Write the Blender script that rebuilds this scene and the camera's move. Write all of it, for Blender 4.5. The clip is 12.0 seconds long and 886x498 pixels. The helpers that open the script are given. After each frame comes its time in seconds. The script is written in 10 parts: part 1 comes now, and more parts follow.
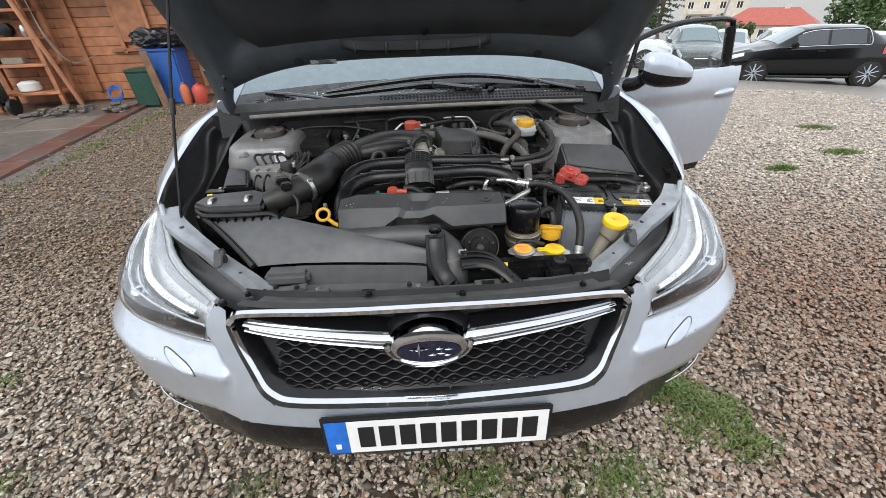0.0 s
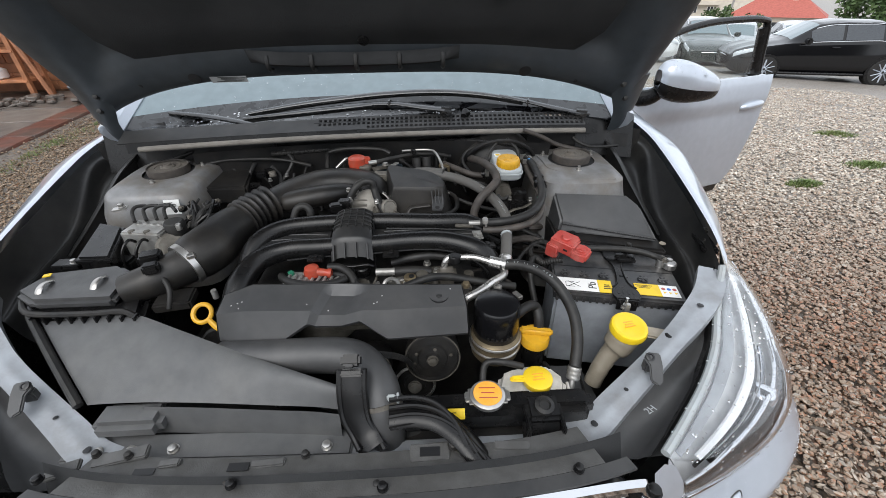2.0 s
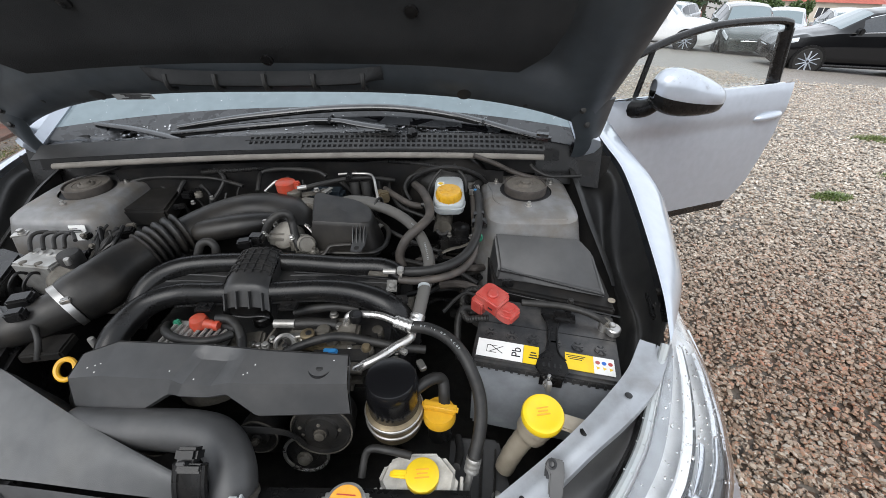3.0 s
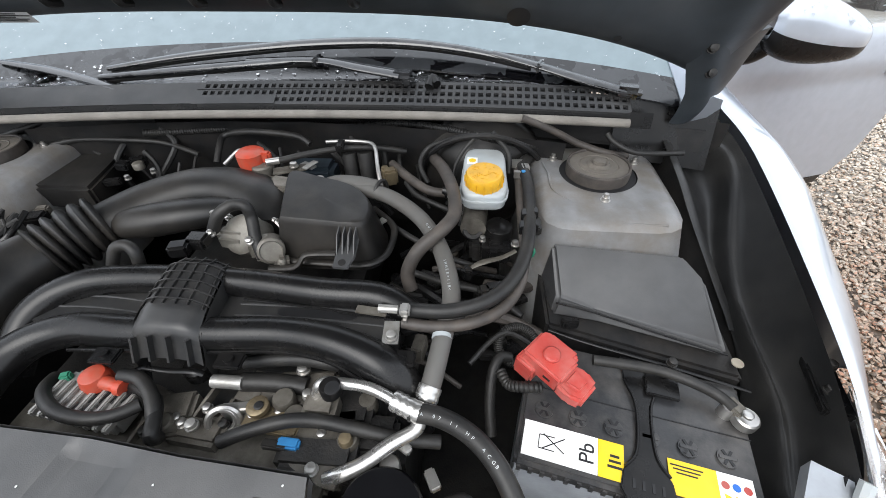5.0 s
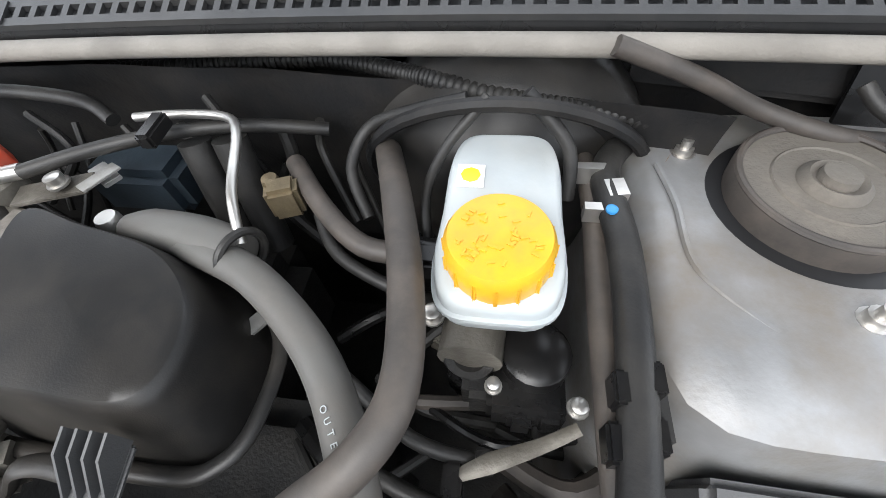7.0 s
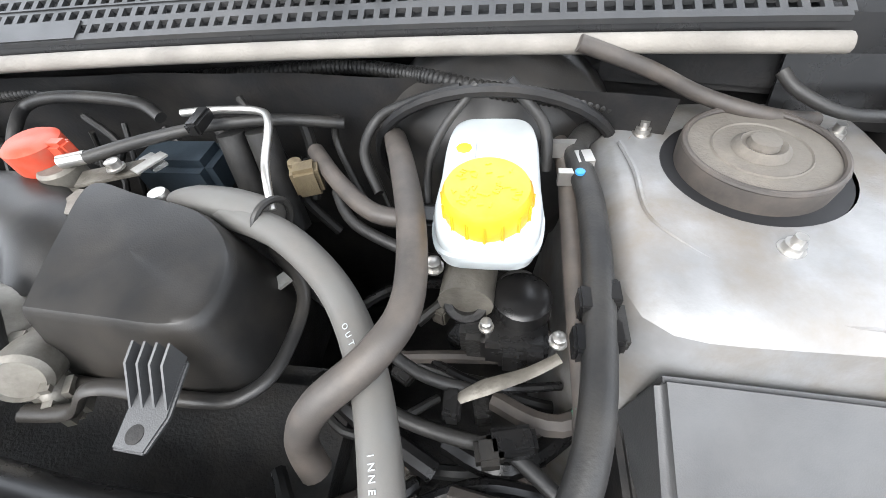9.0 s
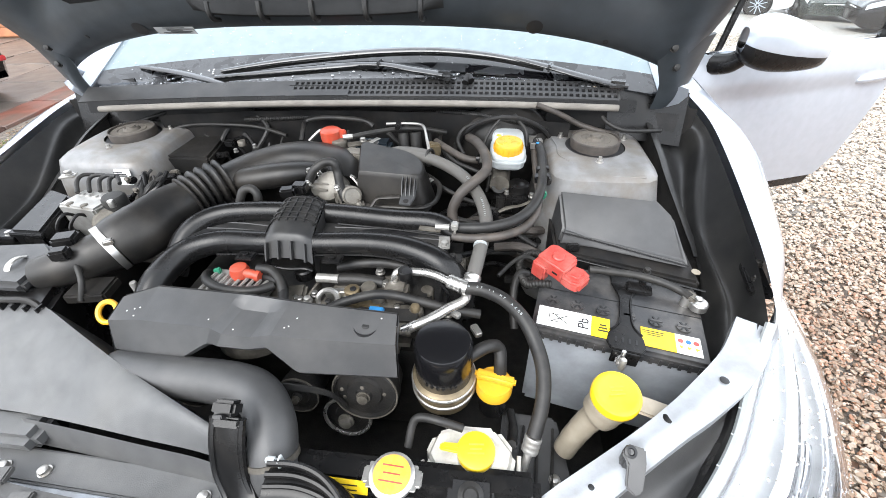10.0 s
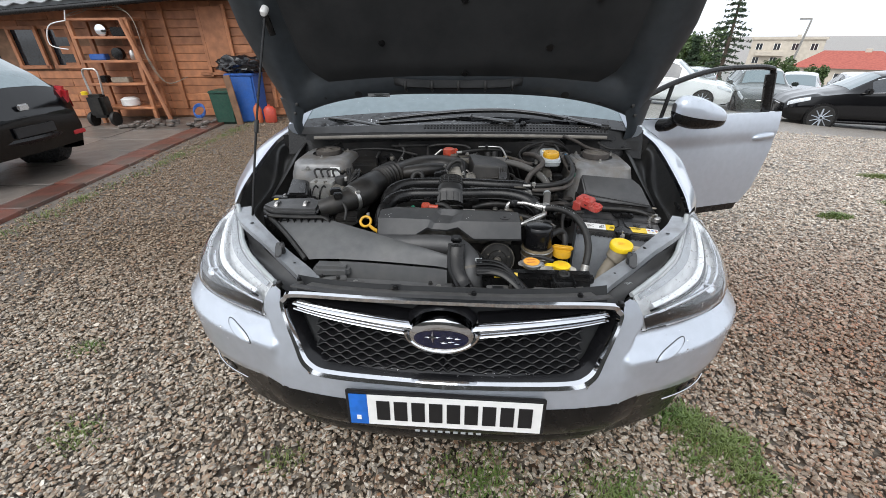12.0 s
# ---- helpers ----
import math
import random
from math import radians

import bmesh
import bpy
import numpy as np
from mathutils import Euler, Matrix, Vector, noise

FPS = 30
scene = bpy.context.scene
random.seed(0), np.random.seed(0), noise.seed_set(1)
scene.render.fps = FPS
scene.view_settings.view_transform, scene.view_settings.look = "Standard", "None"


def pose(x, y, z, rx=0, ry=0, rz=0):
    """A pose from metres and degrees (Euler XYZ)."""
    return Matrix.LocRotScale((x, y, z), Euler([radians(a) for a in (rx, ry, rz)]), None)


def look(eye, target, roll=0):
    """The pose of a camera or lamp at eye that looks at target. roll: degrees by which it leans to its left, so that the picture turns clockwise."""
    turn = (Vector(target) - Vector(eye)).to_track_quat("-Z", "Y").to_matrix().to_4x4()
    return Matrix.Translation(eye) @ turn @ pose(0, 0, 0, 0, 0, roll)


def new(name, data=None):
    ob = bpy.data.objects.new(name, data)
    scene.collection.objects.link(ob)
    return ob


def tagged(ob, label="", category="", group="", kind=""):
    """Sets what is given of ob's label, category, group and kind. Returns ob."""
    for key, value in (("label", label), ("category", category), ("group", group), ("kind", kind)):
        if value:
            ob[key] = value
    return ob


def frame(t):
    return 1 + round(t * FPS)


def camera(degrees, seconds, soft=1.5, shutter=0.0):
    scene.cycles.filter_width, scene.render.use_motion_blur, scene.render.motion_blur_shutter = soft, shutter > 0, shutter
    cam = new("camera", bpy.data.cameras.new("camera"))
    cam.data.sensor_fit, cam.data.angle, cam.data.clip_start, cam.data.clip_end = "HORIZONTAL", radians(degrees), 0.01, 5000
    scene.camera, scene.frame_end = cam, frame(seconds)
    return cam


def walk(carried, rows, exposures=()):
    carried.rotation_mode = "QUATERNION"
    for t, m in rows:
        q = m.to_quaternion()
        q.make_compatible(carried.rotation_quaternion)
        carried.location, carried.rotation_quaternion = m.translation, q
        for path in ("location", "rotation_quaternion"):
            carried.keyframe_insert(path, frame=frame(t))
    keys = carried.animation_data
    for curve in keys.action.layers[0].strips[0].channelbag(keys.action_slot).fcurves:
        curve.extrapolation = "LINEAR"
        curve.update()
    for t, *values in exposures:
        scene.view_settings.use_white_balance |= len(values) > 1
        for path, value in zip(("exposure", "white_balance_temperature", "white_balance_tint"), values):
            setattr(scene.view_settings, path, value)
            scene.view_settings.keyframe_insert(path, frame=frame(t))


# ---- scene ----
cam = camera(95.5, 12.0, soft=0.8)
METRES, EYE, TILT, LEAN, TURN = 3.27, 1.36, -33.0, 0.0, 0.0
PATH = [
    (0, (0.033, -0.614, 1.4), (0.097, 1.088, 0.351), -1.8),
    (0.5, (0.116, -0.589, 1.437), (0.165, 1.105, 0.375), -1.8),
    (1, (0.226, -0.54, 1.437), (0.266, 1.147, 0.363), -1.7),
    (1.5, (0.232, -0.405, 1.425), (0.288, 1.277, 0.345), -1.3),
    (2, (0.176, -0.195, 1.417), (0.242, 1.479, 0.326), -0.9),
    (2.5, (0.212, -0.107, 1.423), (0.239, 1.554, 0.308), -0.7),
    (3, (0.396, -0.035, 1.466), (0.36, 1.6, 0.314), -0.4),
    (3.2, (0.432, -0.014, 1.48), (0.383, 1.613, 0.317), -0.0),
    (4.8, (0.376, 0.225, 1.381), (0.229, 1.737, 0.079), -0.6),
    (5, (0.377, 0.265, 1.364), (0.236, 1.754, 0.034), -1.0),
    (5.5, (0.393, 0.373, 1.313), (0.221, 1.809, -0.069), -1.6),
    (6, (0.386, 0.495, 1.248), (0.130, 1.872, -0.183), -3.6),
    (6.5, (0.380, 0.617, 1.218), (0.095, 1.888, -0.300), -6.0),
    (7, (0.392, 0.683, 1.203), (0.118, 1.837, -0.410), -7.2),
    (7.2, (0.400, 0.703, 1.184), (0.110, 1.855, -0.426), -8.2),
    (8.8, (0.402, 0.695, 1.176), (0.123, 1.854, -0.43), -8.5),
    (9, (0.403, 0.615, 1.211), (0.115, 1.878, -0.313), -7.4),
    (9.5, (0.350, 0.307, 1.310), (0.146, 1.765, -0.043), -2.4),
    (10, (0.353, 0.008, 1.388), (0.149, 1.559, 0.142), -1.7),
    (10.5, (0.396, -0.291, 1.465), (0.19, 1.347, 0.338), -0.4),
    (11, (0.322, -0.479, 1.484), (0.151, 1.226, 0.453), -0.1),
    (11.5, (0.132, -0.692, 1.455), (-0.015, 1.064, 0.508), -0.5),
    (12, (0.088, -0.784, 1.440), (-0.049, 0.979, 0.506), -0.4),
]
walk(cam, [(t, look(eye, target, roll)) for t, eye, target, roll in PATH], exposures=[(0.0, 0.6), (1.0, 0.55), (3.2, 0.65), (5.0, 1.05), (6.0, 1.36), (6.5, 1.54), (7.2, 1.72), (8.8, 2.2), (9.2, 2.42), (9.6, 2.44), (10.0, 1.78), (10.5, 1.3), (11.0, 0.86), (11.5, 0.6), (12.0, 0.5)])

# ---- world and light: bright overcast day ----
world = bpy.data.worlds.new("world")
scene.world = world
world.use_nodes = True
wn = world.node_tree.nodes
wl = world.node_tree.links
wbg = wn["Background"]
sky = wn.new("ShaderNodeTexSky")
sky.sky_type = "NISHITA"
sky.sun_disc = False
sky.sun_elevation = radians(48)
sky.sun_rotation = radians(200)
sky.dust_density = 4.0
sky.air_density = 1.0
whiten = wn.new("ShaderNodeHueSaturation")
whiten.inputs["Saturation"].default_value = 0.16
wl.new(sky.outputs["Color"], whiten.inputs["Color"])
cloud = wn.new("ShaderNodeMix")
cloud.data_type = "RGBA"
cloud.inputs["Factor"].default_value = 0.7
cloud.inputs["B"].default_value = (7.25, 7.75, 8.5, 1)
wl.new(whiten.outputs["Color"], cloud.inputs["A"])
wl.new(cloud.outputs["Result"], wbg.inputs["Color"])
wbg.inputs["Strength"].default_value = 0.15

sun = new("sun", bpy.data.lights.new("sun", "SUN"))
sun.data.energy = 0.9
sun.data.angle = radians(40)
sun.data.color = (1.0, 0.985, 0.96)
sun.matrix_world = look((-3, -7, 9), (0, 0, 0))


# ---- materials ----
def mat(name, col, col2=None, rough=0.5, metal=0.0, scale=30.0, fine=300.0, bump=0.15, coat=0.0, spec=0.5,
        dirt=None, dirt_scale=8.0, dirt_amt=0.0, island=0.0, rvar=0.12, coords="Object"):
    m = bpy.data.materials.new(name)
    m.use_nodes = True
    n, l = m.node_tree.nodes, m.node_tree.links
    b = n["Principled BSDF"]
    tc = n.new("ShaderNodeTexCoord")
    n1 = n.new("ShaderNodeTexNoise")
    n1.inputs["Scale"].default_value = scale
    n1.inputs["Detail"].default_value = 5
    n2 = n.new("ShaderNodeTexNoise")
    n2.inputs["Scale"].default_value = fine
    n2.inputs["Detail"].default_value = 3
    for q in (n1, n2):
        l.new(tc.outputs[coords], q.inputs["Vector"])
    if col2 is None:
        col2 = tuple(c * 0.72 for c in col)
    mx = n.new("ShaderNodeMix")
    mx.data_type = "RGBA"
    mx.inputs["A"].default_value = (*col, 1)
    mx.inputs["B"].default_value = (*col2, 1)
    ramp = n.new("ShaderNodeMapRange")
    ramp.inputs["From Min"].default_value = 0.35
    ramp.inputs["From Max"].default_value = 0.65
    l.new(n1.outputs["Fac"], ramp.inputs["Value"])
    l.new(ramp.outputs["Result"], mx.inputs["Factor"])
    out = mx.outputs["Result"]
    if dirt:
        n3 = n.new("ShaderNodeTexNoise")
        n3.inputs["Scale"].default_value = dirt_scale
        n3.inputs["Detail"].default_value = 8
        n3.inputs["Roughness"].default_value = 0.65
        l.new(tc.outputs[coords], n3.inputs["Vector"])
        r3 = n.new("ShaderNodeMapRange")
        r3.inputs["From Min"].default_value = 0.42
        r3.inputs["From Max"].default_value = 0.68
        r3.inputs["To Max"].default_value = dirt_amt
        l.new(n3.outputs["Fac"], r3.inputs["Value"])
        md = n.new("ShaderNodeMix")
        md.data_type = "RGBA"
        l.new(r3.outputs["Result"], md.inputs["Factor"])
        l.new(out, md.inputs["A"])
        md.inputs["B"].default_value = (*dirt, 1)
        out = md.outputs["Result"]
    if island:
        g = n.new("ShaderNodeObjectInfo")
        hs = n.new("ShaderNodeHueSaturation")
        mr = n.new("ShaderNodeMapRange")
        mr.inputs["To Min"].default_value = 1 - island
        mr.inputs["To Max"].default_value = 1 + island
        l.new(g.outputs["Random"], mr.inputs["Value"])
        l.new(mr.outputs["Result"], hs.inputs["Value"])
        l.new(out, hs.inputs["Color"])
        out = hs.outputs["Color"]
    l.new(out, b.inputs["Base Color"])
    rr = n.new("ShaderNodeMapRange")
    rr.inputs["To Min"].default_value = max(0.02, rough - rvar)
    rr.inputs["To Max"].default_value = min(1, rough + rvar)
    l.new(n1.outputs["Fac"], rr.inputs["Value"])
    l.new(rr.outputs["Result"], b.inputs["Roughness"])
    b.inputs["Metallic"].default_value = metal
    b.inputs["Coat Weight"].default_value = coat
    b.inputs["Coat Roughness"].default_value = 0.05
    b.inputs["Specular IOR Level"].default_value = spec
    if bump:
        bp = n.new("ShaderNodeBump")
        bp.inputs["Strength"].default_value = bump
        bp.inputs["Distance"].default_value = 0.002
        l.new(n2.outputs["Fac"], bp.inputs["Height"])
        l.new(bp.outputs["Normal"], b.inputs["Normal"])
    return m


def glass(name, tint=(0.9, 0.95, 0.95), rough=0.0):
    m = bpy.data.materials.new(name)
    m.use_nodes = True
    b = m.node_tree.nodes["Principled BSDF"]
    b.inputs["Base Color"].default_value = (*tint, 1)
    b.inputs["Transmission Weight"].default_value = 1
    b.inputs["Roughness"].default_value = rough
    b.inputs["IOR"].default_value = 1.45
    return m


M_PAINT = mat("silver_paint", (0.485, 0.525, 0.585), (0.455, 0.492, 0.548), rough=0.30, metal=0.5, coat=1.0, bump=0.02, fine=900, rvar=0.04)
M_BAYPAINT = mat("bay_paint", (0.228, 0.229, 0.230), (0.178, 0.178, 0.178), rough=0.46, metal=0.3, dirt=(0.155, 0.132, 0.106), dirt_amt=0.9, dirt_scale=13, bump=0.12)
# underside and hinges, about a tenth as bright as silver_paint
M_HOODIN = mat("hood_underside", (0.046, 0.055, 0.063), (0.038, 0.045, 0.052), rough=0.42, metal=0.25, dirt=(0.12, 0.125, 0.13), dirt_amt=0.14, bump=0.05)
M_PLAST = mat("black_plastic", (0.0070, 0.0070, 0.0073), (0.0046, 0.0046, 0.0049), rough=0.28, spec=0.30, dirt=(0.060, 0.053, 0.046), dirt_amt=0.10, dirt_scale=26, bump=0.025, fine=1200, rvar=0.08)
M_PLASTG = mat("grey_plastic", (0.0125, 0.0121, 0.0118), (0.0085, 0.0083, 0.0081), rough=0.42, spec=0.34, dirt=(0.080, 0.069, 0.057), dirt_amt=0.28, dirt_scale=11, bump=0.08, fine=900)
M_GLOSS = mat("gloss_black", (0.007, 0.007, 0.008), rough=0.2, rvar=0.08, bump=0.02, spec=0.4)
M_DUCT = mat("dusty_duct_plastic", (0.082, 0.083, 0.084), (0.066, 0.067, 0.068), rough=0.5, dirt=(0.16, 0.155, 0.145), dirt_amt=0.35, dirt_scale=7, bump=0.2, fine=800)
M_LINER = mat("matt_black_liner", (0.015, 0.0152, 0.0155), (0.010, 0.0102, 0.0105), rough=0.40, spec=0.38, dirt=(0.075, 0.070, 0.062), dirt_amt=0.25, dirt_scale=7, bump=0.12, fine=500)


def wet(name, paler, dark, scale, cut, dry_rough, coat=0.6):
    """A rain-wet dark surface: smooth pools of water with ragged edges between dusty, drying patches; the grey stands
    in for mirrored sky, the black for the mirrored bonnet.
    """
    m = mat(name, paler, tuple(c * 0.8 for c in paler), rough=dry_rough, bump=0.05, coat=coat, fine=600)
    n, l = m.node_tree.nodes, m.node_tree.links
    b = n["Principled BSDF"]
    col = b.inputs["Base Color"].links[0].from_socket
    pool = n.new("ShaderNodeTexNoise")
    pool.inputs["Scale"].default_value = scale
    pool.inputs["Detail"].default_value = 3
    pool.inputs["Distortion"].default_value = 0.7
    tc = [q for q in n if q.type == "TEX_COORD"][0]
    l.new(tc.outputs["Object"], pool.inputs["Vector"])
    step = n.new("ShaderNodeMapRange")
    step.inputs["From Min"].default_value = cut
    step.inputs["From Max"].default_value = cut + 0.025
    l.new(pool.outputs["Fac"], step.inputs["Value"])
    mx = n.new("ShaderNodeMix")
    mx.data_type = "RGBA"
    l.new(step.outputs["Result"], mx.inputs["Factor"])
    l.new(col, mx.inputs["A"])
    mx.inputs["B"].default_value = (*dark, 1)
    l.new(mx.outputs["Result"], b.inputs["Base Color"])
    mr = n.new("ShaderNodeMapRange")
    mr.inputs["To Min"].default_value = dry_rough
    mr.inputs["To Max"].default_value = 0.04
    l.new(step.outputs["Result"], mr.inputs["Value"])
    l.new(mr.outputs["Result"], b.inputs["Roughness"])
    return m


M_FRIT = wet("wet_black_glass_edge", (0.034, 0.036, 0.039), (0.004, 0.004, 0.005), 24, 0.53, 0.16, 0.45)
M_COWLWET = wet("wet_cowl_plastic", (0.036, 0.037, 0.039), (0.004, 0.004, 0.004), 20, 0.50, 0.26, 0.3)
M_WIPER = wet("wet_wiper_metal", (0.028, 0.029, 0.031), (0.004, 0.004, 0.004), 30, 0.56, 0.22, 0.6)
M_RAIL = mat("rail_paint", (0.34, 0.36, 0.385), (0.30, 0.315, 0.335), rough=0.36, metal=0.35, dirt=(0.16, 0.15, 0.135), dirt_amt=0.45, dirt_scale=20, bump=0.05)
M_BULK = mat("dark_bulkhead", (0.010, 0.010, 0.0105), (0.006, 0.006, 0.0064), rough=0.6, spec=0.3, dirt=(0.034, 0.029, 0.024), dirt_amt=0.4, dirt_scale=22, bump=0.2, fine=300)
M_GRILLEM = mat("grille_mesh_plastic", (0.010, 0.010, 0.011), (0.007, 0.007, 0.008), rough=0.40, spec=0.32, bump=0.02)
M_CRIMP = mat("clean_aluminium", (0.62, 0.61, 0.59), (0.50, 0.49, 0.47), rough=0.28, metal=0.85, dirt=(0.30, 0.27, 0.23), dirt_amt=0.3, dirt_scale=60, bump=0.08)
M_COWLG = mat("grey_cowl_grille", (0.024, 0.0243, 0.025), (0.018, 0.0184, 0.019), rough=0.42, spec=0.4, dirt=(0.07, 0.064, 0.058), dirt_amt=0.3, dirt_scale=12, bump=0.05, fine=800)
M_ALUC = mat("dull_casting", (0.235, 0.222, 0.195), (0.165, 0.155, 0.135), rough=0.5, metal=0.3, dirt=(0.07, 0.06, 0.048), dirt_amt=0.6, dirt_scale=40, bump=0.12, fine=500)
M_COVER = mat("belt_cover_plastic", (0.044, 0.0445, 0.0455), (0.035, 0.0355, 0.0365), rough=0.45, dirt=(0.10, 0.095, 0.09), dirt_amt=0.28, dirt_scale=8, bump=0.12, fine=900)
M_SLAM = mat("dirty_grey_panel", (0.095, 0.094, 0.091), (0.070, 0.069, 0.067), rough=0.5, dirt=(0.045, 0.042, 0.038), dirt_amt=0.55, dirt_scale=22, bump=0.25, fine=400)
M_RUBBER = mat("rubber", (0.015, 0.0147, 0.0144), (0.009, 0.0088, 0.0088), rough=0.5, spec=0.36, dirt=(0.11, 0.10, 0.085), dirt_amt=0.16, dirt_scale=20, bump=0.12, fine=500)
M_RUBBERB = mat("dusty_hose", (0.046, 0.039, 0.034), (0.030, 0.026, 0.023), rough=0.6, dirt=(0.13, 0.105, 0.085), dirt_amt=0.30, dirt_scale=34, bump=0.05, fine=900)
M_HOSEG = mat("pale_grey_hose", (0.088, 0.085, 0.079), (0.062, 0.060, 0.056), rough=0.6, dirt=(0.16, 0.14, 0.12), dirt_amt=0.3, dirt_scale=30, bump=0.05, fine=900)
M_SEAL = mat("dusty_seal", (0.195, 0.180, 0.158), (0.120, 0.110, 0.097), rough=0.8, dirt=(0.25, 0.23, 0.20), dirt_amt=0.5, dirt_scale=15, bump=0.3)
M_FELT = mat("hood_felt", (0.034, 0.0352, 0.0364), (0.025, 0.0259, 0.0268), rough=0.95, spec=0.15, bump=0.6, fine=900, scale=6, dirt=(0.055, 0.055, 0.056), dirt_amt=0.3)
M_CHROME = mat("chrome", (0.66, 0.67, 0.69), (0.62, 0.63, 0.65), rough=0.06, metal=1.0, rvar=0.03, bump=0.0)
M_STEEL = mat("steel", (0.55, 0.54, 0.52), (0.42, 0.41, 0.39), rough=0.35, metal=0.9, dirt=(0.3, 0.25, 0.2), dirt_amt=0.3, bump=0.1)
M_ALU = mat("cast_aluminium", (0.165, 0.152, 0.130), (0.092, 0.084, 0.070), rough=0.55, metal=0.35, dirt=(0.045, 0.038, 0.030), dirt_amt=0.7, dirt_scale=38, bump=0.22, fine=420)
M_DARKMET = mat("dark_metal", (0.024, 0.0237, 0.0233), (0.012, 0.0117, 0.0114), rough=0.55, metal=0.3, dirt=(0.05, 0.043, 0.036), dirt_amt=0.45, dirt_scale=25, bump=0.4)
M_YEL = mat("yellow_plastic", (0.66, 0.36, 0.018), (0.58, 0.31, 0.014), rough=0.42, bump=0.04, dirt=(0.36, 0.22, 0.05), dirt_amt=0.35, dirt_scale=70)
M_YELB = mat("bright_yellow", (0.80, 0.56, 0.016), (0.74, 0.50, 0.014), rough=0.38, bump=0.03, dirt=(0.5, 0.36, 0.06), dirt_amt=0.2, dirt_scale=50)
M_ORANGE = mat("orange_label", (0.85, 0.38, 0.04), (0.75, 0.32, 0.03), rough=0.5, bump=0.05, dirt=(0.8, 0.55, 0.2), dirt_amt=0.2, dirt_scale=120)
M_RED = mat("red_plastic", (0.44, 0.052, 0.040), (0.36, 0.042, 0.033), rough=0.42, bump=0.05, dirt=(0.42, 0.20, 0.17), dirt_amt=0.35, dirt_scale=45)
M_REDO = mat("orange_red_plastic", (0.44, 0.050, 0.022), (0.34, 0.040, 0.018), rough=0.42, bump=0.05, dirt=(0.28, 0.13, 0.09), dirt_amt=0.35, dirt_scale=60)
M_WHITE = mat("white_label", (0.80, 0.80, 0.78), (0.74, 0.74, 0.72), rough=0.45, bump=0.02)
M_LABEL = mat("grey_label", (0.36, 0.37, 0.37), (0.30, 0.31, 0.31), rough=0.5, bump=0.02)
M_TANK = mat("milky_tank", (0.365, 0.395, 0.405), (0.315, 0.34, 0.35), rough=0.35, bump=0.04, dirt=(0.4, 0.38, 0.33), dirt_amt=0.25, dirt_scale=25)
M_TANKB = mat("yellowed_tank", (0.30, 0.265, 0.21), (0.22, 0.195, 0.15), rough=0.45, bump=0.1, dirt=(0.25, 0.21, 0.16), dirt_amt=0.5, dirt_scale=30)
M_TANKC = mat("stained_coolant_tank", (0.60, 0.585, 0.54), (0.50, 0.48, 0.43), rough=0.42, bump=0.05, dirt=(0.22, 0.19, 0.15), dirt_amt=0.55, dirt_scale=34)
M_DOME = mat("dusty_manifold_plastic", (0.022, 0.0222, 0.0228), (0.016, 0.0162, 0.0166), rough=0.36, spec=0.4, dirt=(0.085, 0.078, 0.070), dirt_amt=0.25, dirt_scale=20, bump=0.03, fine=1000)
M_BATT = mat("battery_lid_plastic", (0.026, 0.027, 0.029), (0.018, 0.0185, 0.02), rough=0.34, bump=0.1, dirt=(0.13, 0.12, 0.11), dirt_amt=0.42, dirt_scale=22)
M_BATTG = mat("battery_side", (0.30, 0.32, 0.345), (0.24, 0.255, 0.275), rough=0.4, bump=0.1, dirt=(0.10, 0.10, 0.10), dirt_amt=0.3, dirt_scale=14)
M_BLUE = mat("plate_blue", (0.02, 0.16, 0.62), rough=0.35, bump=0.0)
# near-white, hardly metallic: sky mirrored by the lamp is put into this colour
M_HLAMP = mat("headlight_inside", (0.76, 0.78, 0.80), (0.62, 0.64, 0.66), rough=0.3, metal=0.12, rvar=0.08, bump=0.0)
M_ALUB = mat("bright_aluminium", (0.44, 0.435, 0.42), (0.31, 0.305, 0.29), rough=0.42, metal=0.6, dirt=(0.22, 0.20, 0.17), dirt_amt=0.5, dirt_scale=45, bump=0.2)
M_GREENC = mat("green_connector", (0.03, 0.22, 0.13), rough=0.45, bump=0.05)
M_BLUEC = mat("blue_connector", (0.03, 0.20, 0.45), rough=0.45, bump=0.05)
M_BRASS = mat("tarnished_brass", (0.24, 0.19, 0.115), (0.15, 0.12, 0.075), rough=0.5, metal=0.6, dirt=(0.10, 0.08, 0.06), dirt_amt=0.5, dirt_scale=50, bump=0.3)
M_NAVYP = mat("blue_grey_metal", (0.035, 0.05, 0.065), (0.025, 0.035, 0.045), rough=0.5, metal=0.3, bump=0.1)
M_DUSTY = mat("dusty_cap", (0.105, 0.094, 0.080), (0.055, 0.049, 0.043), rough=0.8, dirt=(0.19, 0.165, 0.135), dirt_amt=0.5, dirt_scale=30, bump=0.3)
M_RUST = mat("rust_stain", (0.16, 0.085, 0.04), (0.22, 0.15, 0.09), rough=0.8, bump=0.4, scale=60)
# black for print, and for the shade drawn into holes, slots and recesses
M_INKHOLE = mat("ink_and_hole_black", (0.012, 0.012, 0.013), rough=0.45, bump=0.0)
M_NAVY = mat("emblem_navy", (0.004, 0.006, 0.030), rough=0.12, coat=0.8, bump=0.0)
M_GLASS = glass("clear_glass")
M_DROP = glass("rain_water", (1.0, 1.0, 1.0))
M_DROP.node_tree.nodes["Principled BSDF"].inputs["IOR"].default_value = 1.33
M_LENS = glass("headlight_lens", (0.97, 0.98, 0.99))
